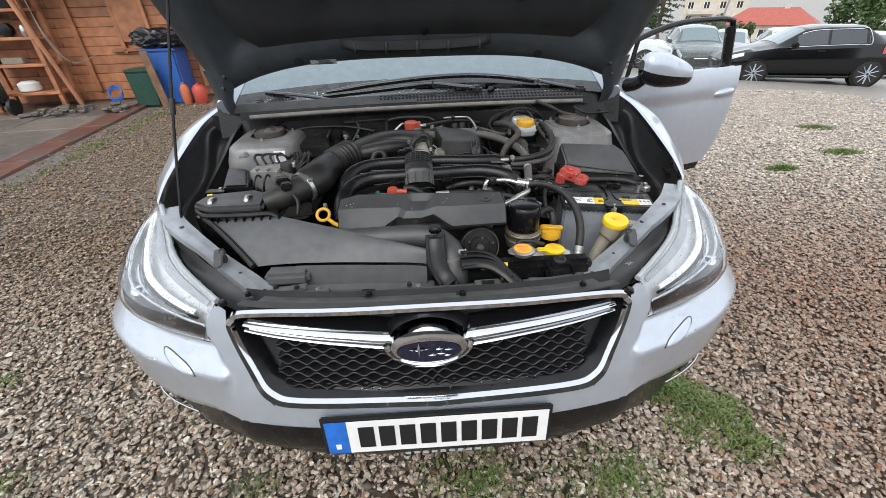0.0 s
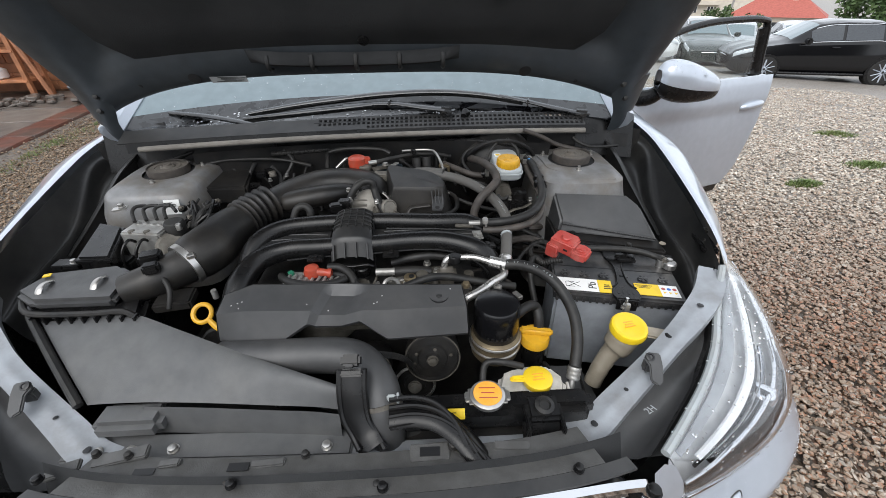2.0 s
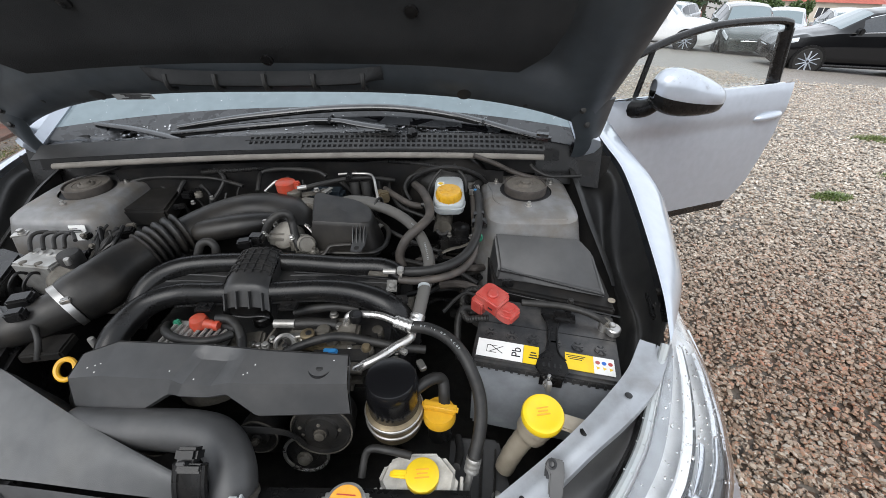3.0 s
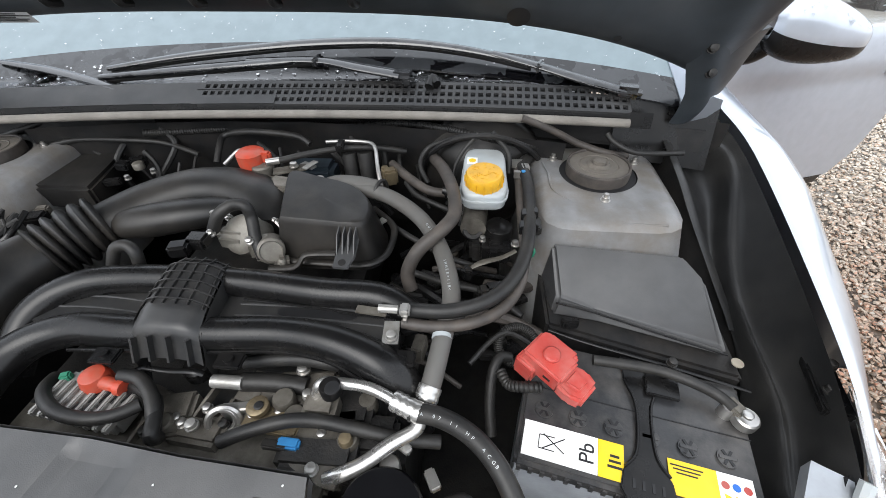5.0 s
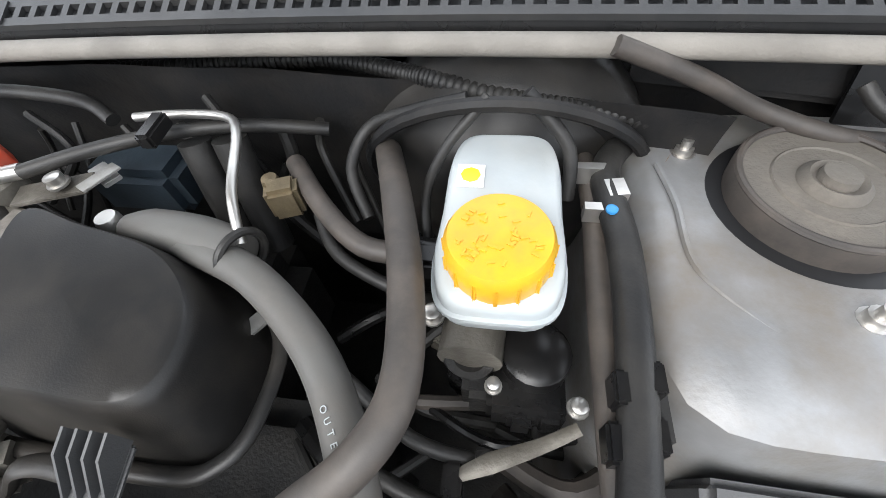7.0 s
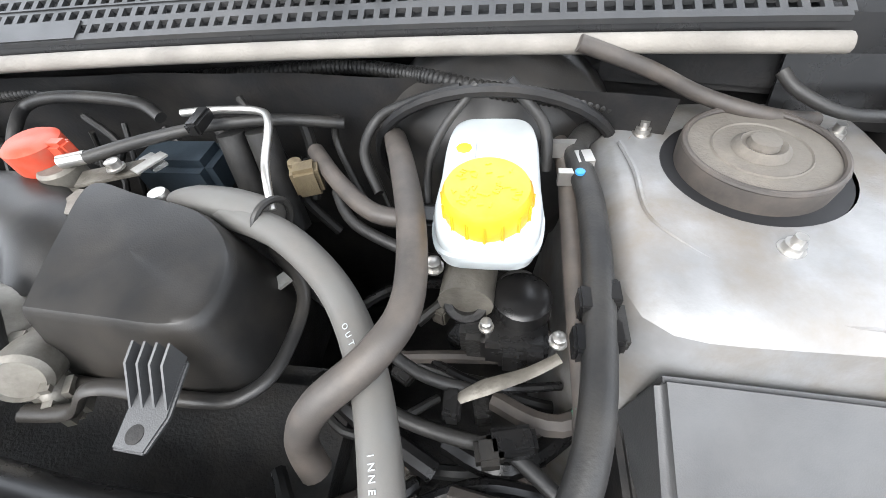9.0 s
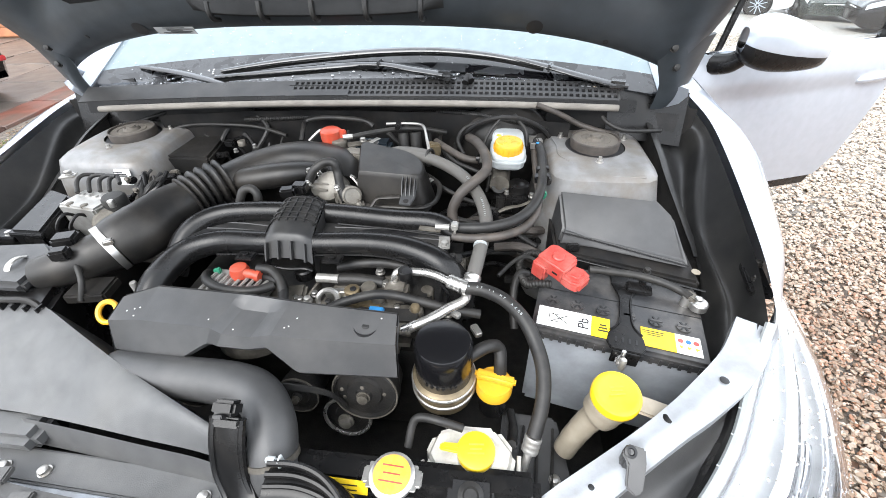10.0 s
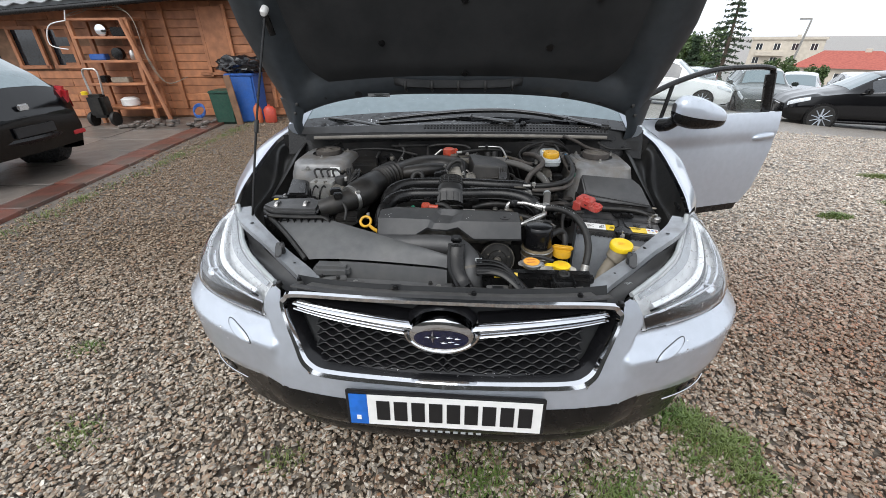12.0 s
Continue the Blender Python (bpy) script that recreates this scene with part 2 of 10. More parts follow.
# pale, part-metallic base: mirrored sky put into the glass itself
M_WSGLASS = mat("windscreen_glass", (0.21, 0.262, 0.278), (0.185, 0.232, 0.246), rough=0.05, metal=0.58, rvar=0.03, bump=0.01, coat=0.6, spec=0.8)


# ---- mesh helpers ----
def catmull(pts, n=6):
    p = [Vector(q) for q in pts]
    if len(p) < 3:
        return [p[0].lerp(p[-1], i / n) for i in range(n + 1)]
    out = []
    for i in range(len(p) - 1):
        a, b, c, d = p[max(i - 1, 0)], p[i], p[i + 1], p[min(i + 2, len(p) - 1)]
        for k in range(n):
            t = k / n
            out.append(0.5 * ((2 * b) + (c - a) * t + (2 * a - 5 * b + 4 * c - d) * t * t + (3 * b - a - 3 * c + d) * t ** 3))
    out.append(p[-1])
    return out


def tube(pts, r, seg=12, n=6, squash=1.0, bm=None, ribs=0.0, rib_n=0, smooth_path=True):
    """A round hose along a path. r is a number or one per given point; ribs: a bellows wave."""
    bm = bm or bmesh.new()
    path = catmull(pts, n) if smooth_path else [Vector(q) for q in pts]
    m = len(path)
    if hasattr(r, "__len__"):
        rad = [float(np.interp(i / (m - 1) * (len(r) - 1), range(len(r)), r)) for i in range(m)]
    else:
        rad = [r] * m
    if ribs and rib_n:
        k = rib_n * 4
        fine = []
        fr = []
        for i in range(k + 1):
            f = i / k * (m - 1)
            j = min(int(f), m - 2)
            fine.append(path[j].lerp(path[j + 1], f - j))
            fr.append(rad[j] + (rad[j + 1] - rad[j]) * (f - j) + ribs * (0, 0.8, 1, 0.8)[i % 4])
        path, rad, m = fine, fr, k + 1
    rings = []
    t0 = (path[1] - path[0]).normalized()
    up = Vector((0, 0, 1)) if abs(t0.z) < 0.9 else Vector((0, 1, 0))
    side = t0.cross(up).normalized()
    for i in range(m):
        t = (path[min(i + 1, m - 1)] - path[max(i - 1, 0)]).normalized()
        side = (side - t * side.dot(t)).normalized()
        up = side.cross(t)
        rings.append([bm.verts.new(path[i] + rad[i] * (math.cos(a) * side + squash * math.sin(a) * up)) for a in (2 * math.pi * k / seg for k in range(seg))])
    for a, b in zip(rings, rings[1:]):
        for k in range(seg):
            bm.faces.new((a[k], a[(k + 1) % seg], b[(k + 1) % seg], b[k]))
    bm.faces.new(rings[0][::-1])
    bm.faces.new(rings[-1])
    return bm


def lathe(prof, at=(0, 0, 0), seg=32, bm=None, axis=(0, 0, 1), knurl=0.0, knurl_n=0):
    """A turned body from (radius, height) pairs."""
    bm = bm or bmesh.new()
    q = Vector((0, 0, 1)).rotation_difference(Vector(axis)).to_matrix()
    rings = []
    for r, h in prof:
        ring = []
        for k in range(seg):
            a = 2 * math.pi * k / seg
            rr = r + (knurl if knurl_n and (k * knurl_n // seg) % 2 else 0) * (r > 0.5 * max(p[0] for p in prof))
            ring.append(bm.verts.new(Vector(at) + q @ Vector((rr * math.cos(a), rr * math.sin(a), h))))
        rings.append(ring)
    for a, b in zip(rings, rings[1:]):
        for k in range(seg):
            bm.faces.new((a[k], a[(k + 1) % seg], b[(k + 1) % seg], b[k]))
    bm.faces.new(rings[0][::-1])
    bm.faces.new(rings[-1])
    return bm


def grid(fn, nu, nv, thick=0.0, bm=None):
    """A sheet fn(u, v), u and v from 0 to 1."""
    bm = bm or bmesh.new()
    vs = [[bm.verts.new(fn(i / nu, j / nv)) for j in range(nv + 1)] for i in range(nu + 1)]
    fs = []
    for i in range(nu):
        for j in range(nv):
            fs.append(bm.faces.new((vs[i][j], vs[i + 1][j], vs[i + 1][j + 1], vs[i][j + 1])))
    if thick:
        bmesh.ops.recalc_face_normals(bm, faces=bm.faces)
        bmesh.ops.solidify(bm, geom=bm.faces[:], thickness=thick)
    return bm


def prism(poly, z0, z1, bev=0.0, bm=None, seg=2, top=None):
    """A block on a plan polygon; z1 may be one height per corner; top: another plan for the top."""
    own = bm is None
    bm = bm or bmesh.new()
    zt = z1 if hasattr(z1, "__len__") else [z1] * len(poly)
    zb = z0 if hasattr(z0, "__len__") else [z0] * len(poly)
    tp = top or poly
    lo = [bm.verts.new((p[0], p[1], z)) for p, z in zip(poly, zb)]
    hi = [bm.verts.new((p[0], p[1], z)) for p, z in zip(tp, zt)]
    k = len(poly)
    bm.faces.new(lo[::-1])
    bm.faces.new(hi)
    for i in range(k):
        bm.faces.new((lo[i], lo[(i + 1) % k], hi[(i + 1) % k], hi[i]))
    bmesh.ops.recalc_face_normals(bm, faces=bm.faces)
    if bev and own:
        bmesh.ops.bevel(bm, geom=bm.edges[:], offset=bev, segments=seg, affect="EDGES", clamp_overlap=True)
    return bm


def rbox(c, size, bev=0.003, rz=0.0, rx=0.0, ry=0.0, seg=2, taper=1.0):
    """A rounded box round its centre c."""
    bm = bmesh.new()
    bmesh.ops.create_cube(bm, size=1.0)
    for v in bm.verts:
        k = taper if v.co.z > 0 else 1.0
        v.co = Vector((v.co.x * size[0] * k, v.co.y * size[1] * k, v.co.z * size[2]))
    if bev:
        bmesh.ops.bevel(bm, geom=bm.edges[:], offset=bev, segments=seg, affect="EDGES", clamp_overlap=True)
    bmesh.ops.transform(bm, matrix=pose(*c, rx, ry, rz), verts=bm.verts)
    return bm


def merge(*bms):
    """Joins several bmeshes of one piece."""
    out = bms[0]
    for b in bms[1:]:
        me = bpy.data.meshes.new("t")
        b.to_mesh(me)
        b.free()
        out.from_mesh(me)
        bpy.data.meshes.remove(me)
    return out


def to_mesh(name, bm, material, smooth=40):
    bmesh.ops.recalc_face_normals(bm, faces=bm.faces)
    me = bpy.data.meshes.new(name)
    bm.to_mesh(me)
    bm.free()
    me.materials.append(material)
    if smooth:
        me.shade_smooth()
        me.set_sharp_from_angle(angle=radians(smooth))
    return me


def thing(name, at, label, category, group="", kind=""):
    ob = new(name)
    ob.location = at
    ob.empty_display_size = 0.1
    return tagged(ob, label, category, group, kind)


def part(name, bm, material, parent, label="", smooth=40):
    ob = new(name, to_mesh(name, bm, material, smooth))
    ob.parent = parent
    if parent.type == "EMPTY":
        ob.matrix_parent_inverse = Matrix.Translation(-Vector(parent.location))
    return tagged(ob, label)


def solo(name, bm, material, label, category, group="", kind="", smooth=40):
    return tagged(new(name, to_mesh(name, bm, material, smooth)), label, category, group, kind)


def piece(name, mesh, m, parent):
    """One of many alike pieces, on a shared mesh."""
    ob = new(name, mesh)
    ob.parent = parent
    if parent.type == "EMPTY":
        ob.matrix_parent_inverse = Matrix.Translation(-Vector(parent.location))
    ob.matrix_basis = m
    return ob


def torus(at, R, r, axis, seg=28, bm=None):
    q = Vector((0, 0, 1)).rotation_difference(Vector(axis)).to_matrix()
    pts = [Vector(at) + q @ Vector((R * math.cos(t), R * math.sin(t), 0)) for t in (2 * math.pi * i / seg for i in range(seg + 1))]
    return tube(pts, r, 8, bm=bm, smooth_path=False)


def bolt(at, r=0.008, axis=(0, 0, 1), washer=1.3, seg=6):
    bm = lathe([(r * washer, 0), (r * washer, 0.002), (r, 0.002), (r, 0.008), (r * 0.7, 0.009)], at, 12, axis=axis)
    return bm


# ---- ground ----
def gravel_material(name, stones):
    m = bpy.data.materials.new(name)
    m.use_nodes = True
    n, l = m.node_tree.nodes, m.node_tree.links
    b = n["Principled BSDF"]
    tc = n.new("ShaderNodeTexCoord")
    vor = n.new("ShaderNodeTexVoronoi")
    vor.inputs["Scale"].default_value = 30
    l.new(tc.outputs["Object"], vor.inputs["Vector"])
    big = n.new("ShaderNodeTexNoise")
    big.inputs["Scale"].default_value = 0.55
    big.inputs["Detail"].default_value = 5
    l.new(tc.outputs["Object"], big.inputs["Vector"])
    ramp = n.new("ShaderNodeValToRGB")
    cr = ramp.color_ramp
    cols = [(0.0, (0.05, 0.039, 0.029)), (0.18, (0.18, 0.142, 0.104)), (0.36, (0.36, 0.285, 0.208)), (0.50, (0.24, 0.132, 0.075)),
            (0.64, (0.47, 0.41, 0.325)), (0.78, (0.27, 0.24, 0.205)), (0.92, (0.64, 0.58, 0.49)), (1.0, (0.09, 0.076, 0.064))]
    # stone colours cut to 0.28: shade in the gaps put into the bed
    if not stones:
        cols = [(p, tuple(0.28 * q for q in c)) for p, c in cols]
    while len(cr.elements) < len(cols):
        cr.elements.new(0.5)
    for e, (p, c) in zip(cr.elements, cols):
        e.position, e.color = p, (*c, 1)
    if stones:
        g = n.new("ShaderNodeNewGeometry")
        l.new(g.outputs["Random Per Island"], ramp.inputs["Fac"])
    else:
        sep = n.new("ShaderNodeSeparateColor")
        l.new(vor.outputs["Color"], sep.inputs["Color"])
        l.new(sep.outputs["Red"], ramp.inputs["Fac"])
    grain = n.new("ShaderNodeTexNoise")
    grain.inputs["Scale"].default_value = 90
    grain.inputs["Detail"].default_value = 6
    grain.inputs["Roughness"].default_value = 0.7
    l.new(tc.outputs["Object"], grain.inputs["Vector"])
    gr_ = n.new("ShaderNodeMapRange")
    gr_.inputs["From Min"].default_value = 0.3
    gr_.inputs["From Max"].default_value = 0.7
    gr_.inputs["To Min"].default_value = 0.72
    gr_.inputs["To Max"].default_value = 1.28
    l.new(grain.outputs["Fac"], gr_.inputs["Value"])
    speck = n.new("ShaderNodeMix")
    speck.data_type = "RGBA"
    speck.blend_type = "MULTIPLY"
    speck.inputs["Factor"].default_value = 1.0
    l.new(ramp.outputs["Color"], speck.inputs["A"])
    l.new(gr_.outputs["Result"], speck.inputs["B"])
    # redder chippings to the east of the car, paler ones elsewhere
    sx = n.new("ShaderNodeSeparateXYZ")
    l.new(tc.outputs["Object"], sx.inputs["Vector"])
    add = n.new("ShaderNodeMath")
    add.operation = "MULTIPLY_ADD"
    add.inputs[1].default_value = 3.2
    l.new(big.outputs["Fac"], add.inputs[0])
    l.new(sx.outputs["X"], add.inputs[2])
    mr = n.new("ShaderNodeMapRange")
    mr.inputs["From Min"].default_value = 1.9
    mr.inputs["From Max"].default_value = 3.6
    mr.inputs["To Max"].default_value = 0.82
    l.new(add.outputs["Value"], mr.inputs["Value"])
    yr = n.new("ShaderNodeMapRange")
    yr.inputs["From Min"].default_value = 2.7
    yr.inputs["From Max"].default_value = 1.2
    l.new(sx.outputs["Y"], yr.inputs["Value"])
    mm = n.new("ShaderNodeMath")
    mm.operation = "MULTIPLY"
    l.new(mr.outputs["Result"], mm.inputs[0])
    l.new(yr.outputs["Result"], mm.inputs[1])
    red = n.new("ShaderNodeValToRGB")
    rcols = [(0.0, (0.035, 0.027, 0.021)), (0.14, (0.25, 0.145, 0.090)), (0.28, (0.165, 0.130, 0.092)), (0.42, (0.38, 0.135, 0.070)), (0.56, (0.29, 0.215, 0.150)),
             (0.70, (0.15, 0.090, 0.060)), (0.84, (0.44, 0.27, 0.175)), (0.94, (0.22, 0.195, 0.165)), (1.0, (0.48, 0.41, 0.34))]
    rcols = [(p, tuple(0.84 * q for q in c)) for p, c in rcols]
    # red bed colours cut likewise for the shaded gaps
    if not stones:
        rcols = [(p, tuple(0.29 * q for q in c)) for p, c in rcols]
    while len(red.color_ramp.elements) < len(rcols):
        red.color_ramp.elements.new(0.5)
    for e, (p, c) in zip(red.color_ramp.elements, rcols):
        e.position, e.color = p, (*c, 1)
    l.new(ramp.inputs["Fac"].links[0].from_socket, red.inputs["Fac"])
    rspeck = n.new("ShaderNodeMix")
    rspeck.data_type = "RGBA"
    rspeck.blend_type = "MULTIPLY"
    rspeck.inputs["Factor"].default_value = 1.0
    l.new(red.outputs["Color"], rspeck.inputs["A"])
    l.new(gr_.outputs["Result"], rspeck.inputs["B"])
    mx = n.new("ShaderNodeMix")
    mx.data_type = "RGBA"
    l.new(rspeck.outputs["Result"], mx.inputs["B"])
    l.new(mm.outputs["Value"], mx.inputs["Factor"])
    l.new(speck.outputs["Result"], mx.inputs["A"])
    # paler chippings in the open yard behind
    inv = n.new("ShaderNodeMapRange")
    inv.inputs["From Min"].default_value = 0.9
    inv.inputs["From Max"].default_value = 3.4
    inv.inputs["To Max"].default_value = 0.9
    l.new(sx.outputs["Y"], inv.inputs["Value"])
    paler = n.new("ShaderNodeMix")
    paler.data_type = "RGBA"
    paler.blend_type = "ADD"
    paler.inputs["B"].default_value = (0.115, 0.113, 0.108, 1) if stones else (0.062, 0.060, 0.057, 1)
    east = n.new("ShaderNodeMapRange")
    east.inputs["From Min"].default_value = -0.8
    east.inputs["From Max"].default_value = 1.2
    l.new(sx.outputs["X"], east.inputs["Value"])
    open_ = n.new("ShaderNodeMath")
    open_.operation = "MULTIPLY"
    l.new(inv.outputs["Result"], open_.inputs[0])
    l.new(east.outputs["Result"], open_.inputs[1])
    l.new(open_.outputs["Value"], paler.inputs["Factor"])
    l.new(mx.outputs["Result"], paler.inputs["A"])
    west = n.new("ShaderNodeMapRange")
    west.inputs["From Min"].default_value = -0.8
    west.inputs["From Max"].default_value = -1.7
    l.new(sx.outputs["X"], west.inputs["Value"])
    north = n.new("ShaderNodeMapRange")
    north.inputs["From Min"].default_value = 0.6
    north.inputs["From Max"].default_value = 1.8
    l.new(sx.outputs["Y"], north.inputs["Value"])
    trod = n.new("ShaderNodeMath")
    trod.operation = "MULTIPLY"
    l.new(west.outputs["Result"], trod.inputs[0])
    l.new(north.outputs["Result"], trod.inputs[1])
    soil = n.new("ShaderNodeMix")
    soil.data_type = "RGBA"
    soil.blend_type = "MULTIPLY"
    soil.inputs["B"].default_value = (0.62, 0.54, 0.46, 1)
    l.new(trod.outputs["Value"], soil.inputs["Factor"])
    l.new(paler.outputs["Result"], soil.inputs["A"])
    out = soil.outputs["Result"]
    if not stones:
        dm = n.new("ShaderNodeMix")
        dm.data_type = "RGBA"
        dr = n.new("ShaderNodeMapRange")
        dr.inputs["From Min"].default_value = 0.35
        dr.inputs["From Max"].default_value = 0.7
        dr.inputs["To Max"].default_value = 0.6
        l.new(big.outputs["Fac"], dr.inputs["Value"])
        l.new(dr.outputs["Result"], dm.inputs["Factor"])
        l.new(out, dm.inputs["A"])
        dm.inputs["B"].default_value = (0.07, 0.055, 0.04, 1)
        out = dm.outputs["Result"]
        # open gravel further off, where no loose stones lie on the bed: no gap shade painted
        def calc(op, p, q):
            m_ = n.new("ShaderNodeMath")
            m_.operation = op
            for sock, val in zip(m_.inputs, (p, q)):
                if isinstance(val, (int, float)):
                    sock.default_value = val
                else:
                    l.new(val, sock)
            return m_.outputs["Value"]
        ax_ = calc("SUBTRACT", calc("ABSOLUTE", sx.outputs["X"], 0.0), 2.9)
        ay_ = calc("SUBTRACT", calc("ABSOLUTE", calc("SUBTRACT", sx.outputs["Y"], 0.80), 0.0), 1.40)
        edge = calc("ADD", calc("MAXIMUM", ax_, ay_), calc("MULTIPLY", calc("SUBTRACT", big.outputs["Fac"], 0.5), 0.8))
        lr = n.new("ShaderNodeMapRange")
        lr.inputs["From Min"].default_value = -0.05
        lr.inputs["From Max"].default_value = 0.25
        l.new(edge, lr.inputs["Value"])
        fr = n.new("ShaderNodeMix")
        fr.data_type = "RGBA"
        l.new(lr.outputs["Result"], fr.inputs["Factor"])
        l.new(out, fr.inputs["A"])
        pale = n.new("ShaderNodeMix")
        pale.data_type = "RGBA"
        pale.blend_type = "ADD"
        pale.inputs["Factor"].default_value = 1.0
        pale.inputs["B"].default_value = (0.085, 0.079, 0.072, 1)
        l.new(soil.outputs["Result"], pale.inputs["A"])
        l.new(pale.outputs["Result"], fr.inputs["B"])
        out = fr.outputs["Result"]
        bp = n.new("ShaderNodeBump")
        bp.inputs["Strength"].default_value = 0.9
        bp.inputs["Distance"].default_value = 0.012
        bp.invert = True
        l.new(vor.outputs["Distance"], bp.inputs["Height"])
        l.new(bp.outputs["Normal"], b.inputs["Normal"])
    else:
        fn = n.new("ShaderNodeTexNoise")
        fn.inputs["Scale"].default_value = 220
        fn.inputs["Detail"].default_value = 4
        l.new(tc.outputs["Object"], fn.inputs["Vector"])
        bp = n.new("ShaderNodeBump")
        bp.inputs["Strength"].default_value = 0.22
        bp.inputs["Distance"].default_value = 0.003
        l.new(fn.outputs["Fac"], bp.inputs["Height"])
        l.new(bp.outputs["Normal"], b.inputs["Normal"])
    l.new(out, b.inputs["Base Color"])
    b.inputs["Roughness"].default_value = 0.46
    b.inputs["Specular IOR Level"].default_value = 0.38
    return m


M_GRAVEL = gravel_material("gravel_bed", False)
M_STONE = gravel_material("gravel_stone", True)


def ground_z(x, y):
    """The yard falls away gently behind the car and drops beyond its edge."""
    q = max(0.0, min(60.0, 0.72 * x + 0.69 * y) - 5.0)
    far = max(0.0, min(1.0, (math.hypot(x, y) - 28) / 10))
    return -0.012 - 0.086 * q * q / (q + 1.0) - 2.5 * far * far * (3 - 2 * far)


bm = bmesh.new()
bmesh.ops.create_grid(bm, x_segments=80, y_segments=80, size=40)
for v in bm.verts:
    if max(abs(v.co.x), abs(v.co.y)) > 39.9:
        v.co.x *= 50
        v.co.y *= 50
    v.co.z = ground_z(v.co.x, v.co.y)
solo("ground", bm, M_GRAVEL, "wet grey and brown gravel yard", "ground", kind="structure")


def stones(name, regions, seed, label):
    """Loose chippings: one joined mesh of small faceted stones."""
    rng = np.random.default_rng(seed)
    bmi = bmesh.new()
    bmesh.ops.create_icosphere(bmi, subdivisions=1, radius=1)
    base = np.array([v.co for v in bmi.verts])
    tri = np.array([[v.index for v in f.verts] for f in bmi.faces if min(v.co.z for v in f.verts) > -0.99])
    bmi.free()
    pos, size = [], []
    for x0, x1, y0, y1, dens, s0, s1 in regions:
        k = int((x1 - x0) * (y1 - y0) * dens)
        pos.append(np.column_stack([rng.uniform(x0, x1, k), rng.uniform(y0, y1, k)]))
        size.append(rng.uniform(s0, s1, k))
    pos, size = np.concatenate(pos), np.concatenate(size)
    pos += rng.normal(0, 0.14, pos.shape)
    k = len(pos)
    sc = np.column_stack([size * rng.uniform(0.8, 1.35, k), size * rng.uniform(0.6, 1.0, k), size * rng.uniform(0.4, 0.75, k)])
    v = base[None] * (1 + rng.normal(0, 0.13, (k, 12, 1))) * sc[:, None, :]
    a, b2 = rng.uniform(0, 6.283, k), rng.normal(0, 0.35, k)
    ca, sa, cb, sb = np.cos(a), np.sin(a), np.cos(b2), np.sin(b2)
    y1 = v[..., 1] * cb[:, None] - v[..., 2] * sb[:, None]
    z1 = v[..., 1] * sb[:, None] + v[..., 2] * cb[:, None]
    x2 = v[..., 0] * ca[:, None] - y1 * sa[:, None]
    y2 = v[..., 0] * sa[:, None] + y1 * ca[:, None]
    zc = rng.uniform(-0.014, 0.009, k) + np.array([ground_z(float(px), float(py)) + 0.012 for px, py in pos])
    co = np.stack([x2 + pos[:, 0:1], y2 + pos[:, 1:2], z1 + zc[:, None]], -1).reshape(-1, 3)
    fc = (tri[None] + 12 * np.arange(k)[:, None, None]).reshape(-1, 3)
    me = bpy.data.meshes.new(name)
    me.vertices.add(len(co))
    me.vertices.foreach_set("co", co.astype(np.float32).ravel())
    me.loops.add(len(fc) * 3)
    me.loops.foreach_set("vertex_index", fc.astype(np.int32).ravel())
    me.polygons.add(len(fc))
    me.polygons.foreach_set("loop_start", np.arange(0, len(fc) * 3, 3, dtype=np.int32))
    me.update(calc_edges=True)
    me.validate()
    me.materials.append(M_STONE)
    me.shade_smooth()
    me.set_sharp_from_angle(angle=radians(24))
    tagged(new(name, me), label, "gravel", kind="stuff")


stones("gravel", [(-2.6, -0.7, -0.6, 2.2, 5600, 0.0058, 0.0150), (-0.7, 1.0, -0.6, 0.45, 5600, 0.0058, 0.0150), (0.75, 3.0, -0.6, 2.2, 5600, 0.0058, 0.0150), (-3.2, 3.6, -1.6, -0.6, 1500, 0.008, 0.019),
                  (-3.9, -2.6, 0.5, 4.5, 2300, 0.007, 0.016), (-2.6, -0.9, 2.2, 5.0, 2300, 0.007, 0.016), (3.0, 4.6, -0.2, 4.0, 2600, 0.008, 0.018), (0.9, 3.0, 2.2, 4.5, 2600, 0.008, 0.018),
                  (1.5, 6.5, 4.0, 7.0, 900, 0.010, 0.020), (-3.2, -0.9, 5.0, 7.6, 900, 0.010, 0.020), (-4.3, -2.5, 4.3, 7.4, 1300, 0.008, 0.017), (4.6, 7.5, -0.5, 4.0, 700, 0.011, 0.021), (6.5, 9.0, 3.0, 8.5, 350, 0.012, 0.024), (1.5, 6.5, 7.0, 9.5, 350, 0.012, 0.024)], 3, "wet grey, beige and rust-brown gravel chippings")


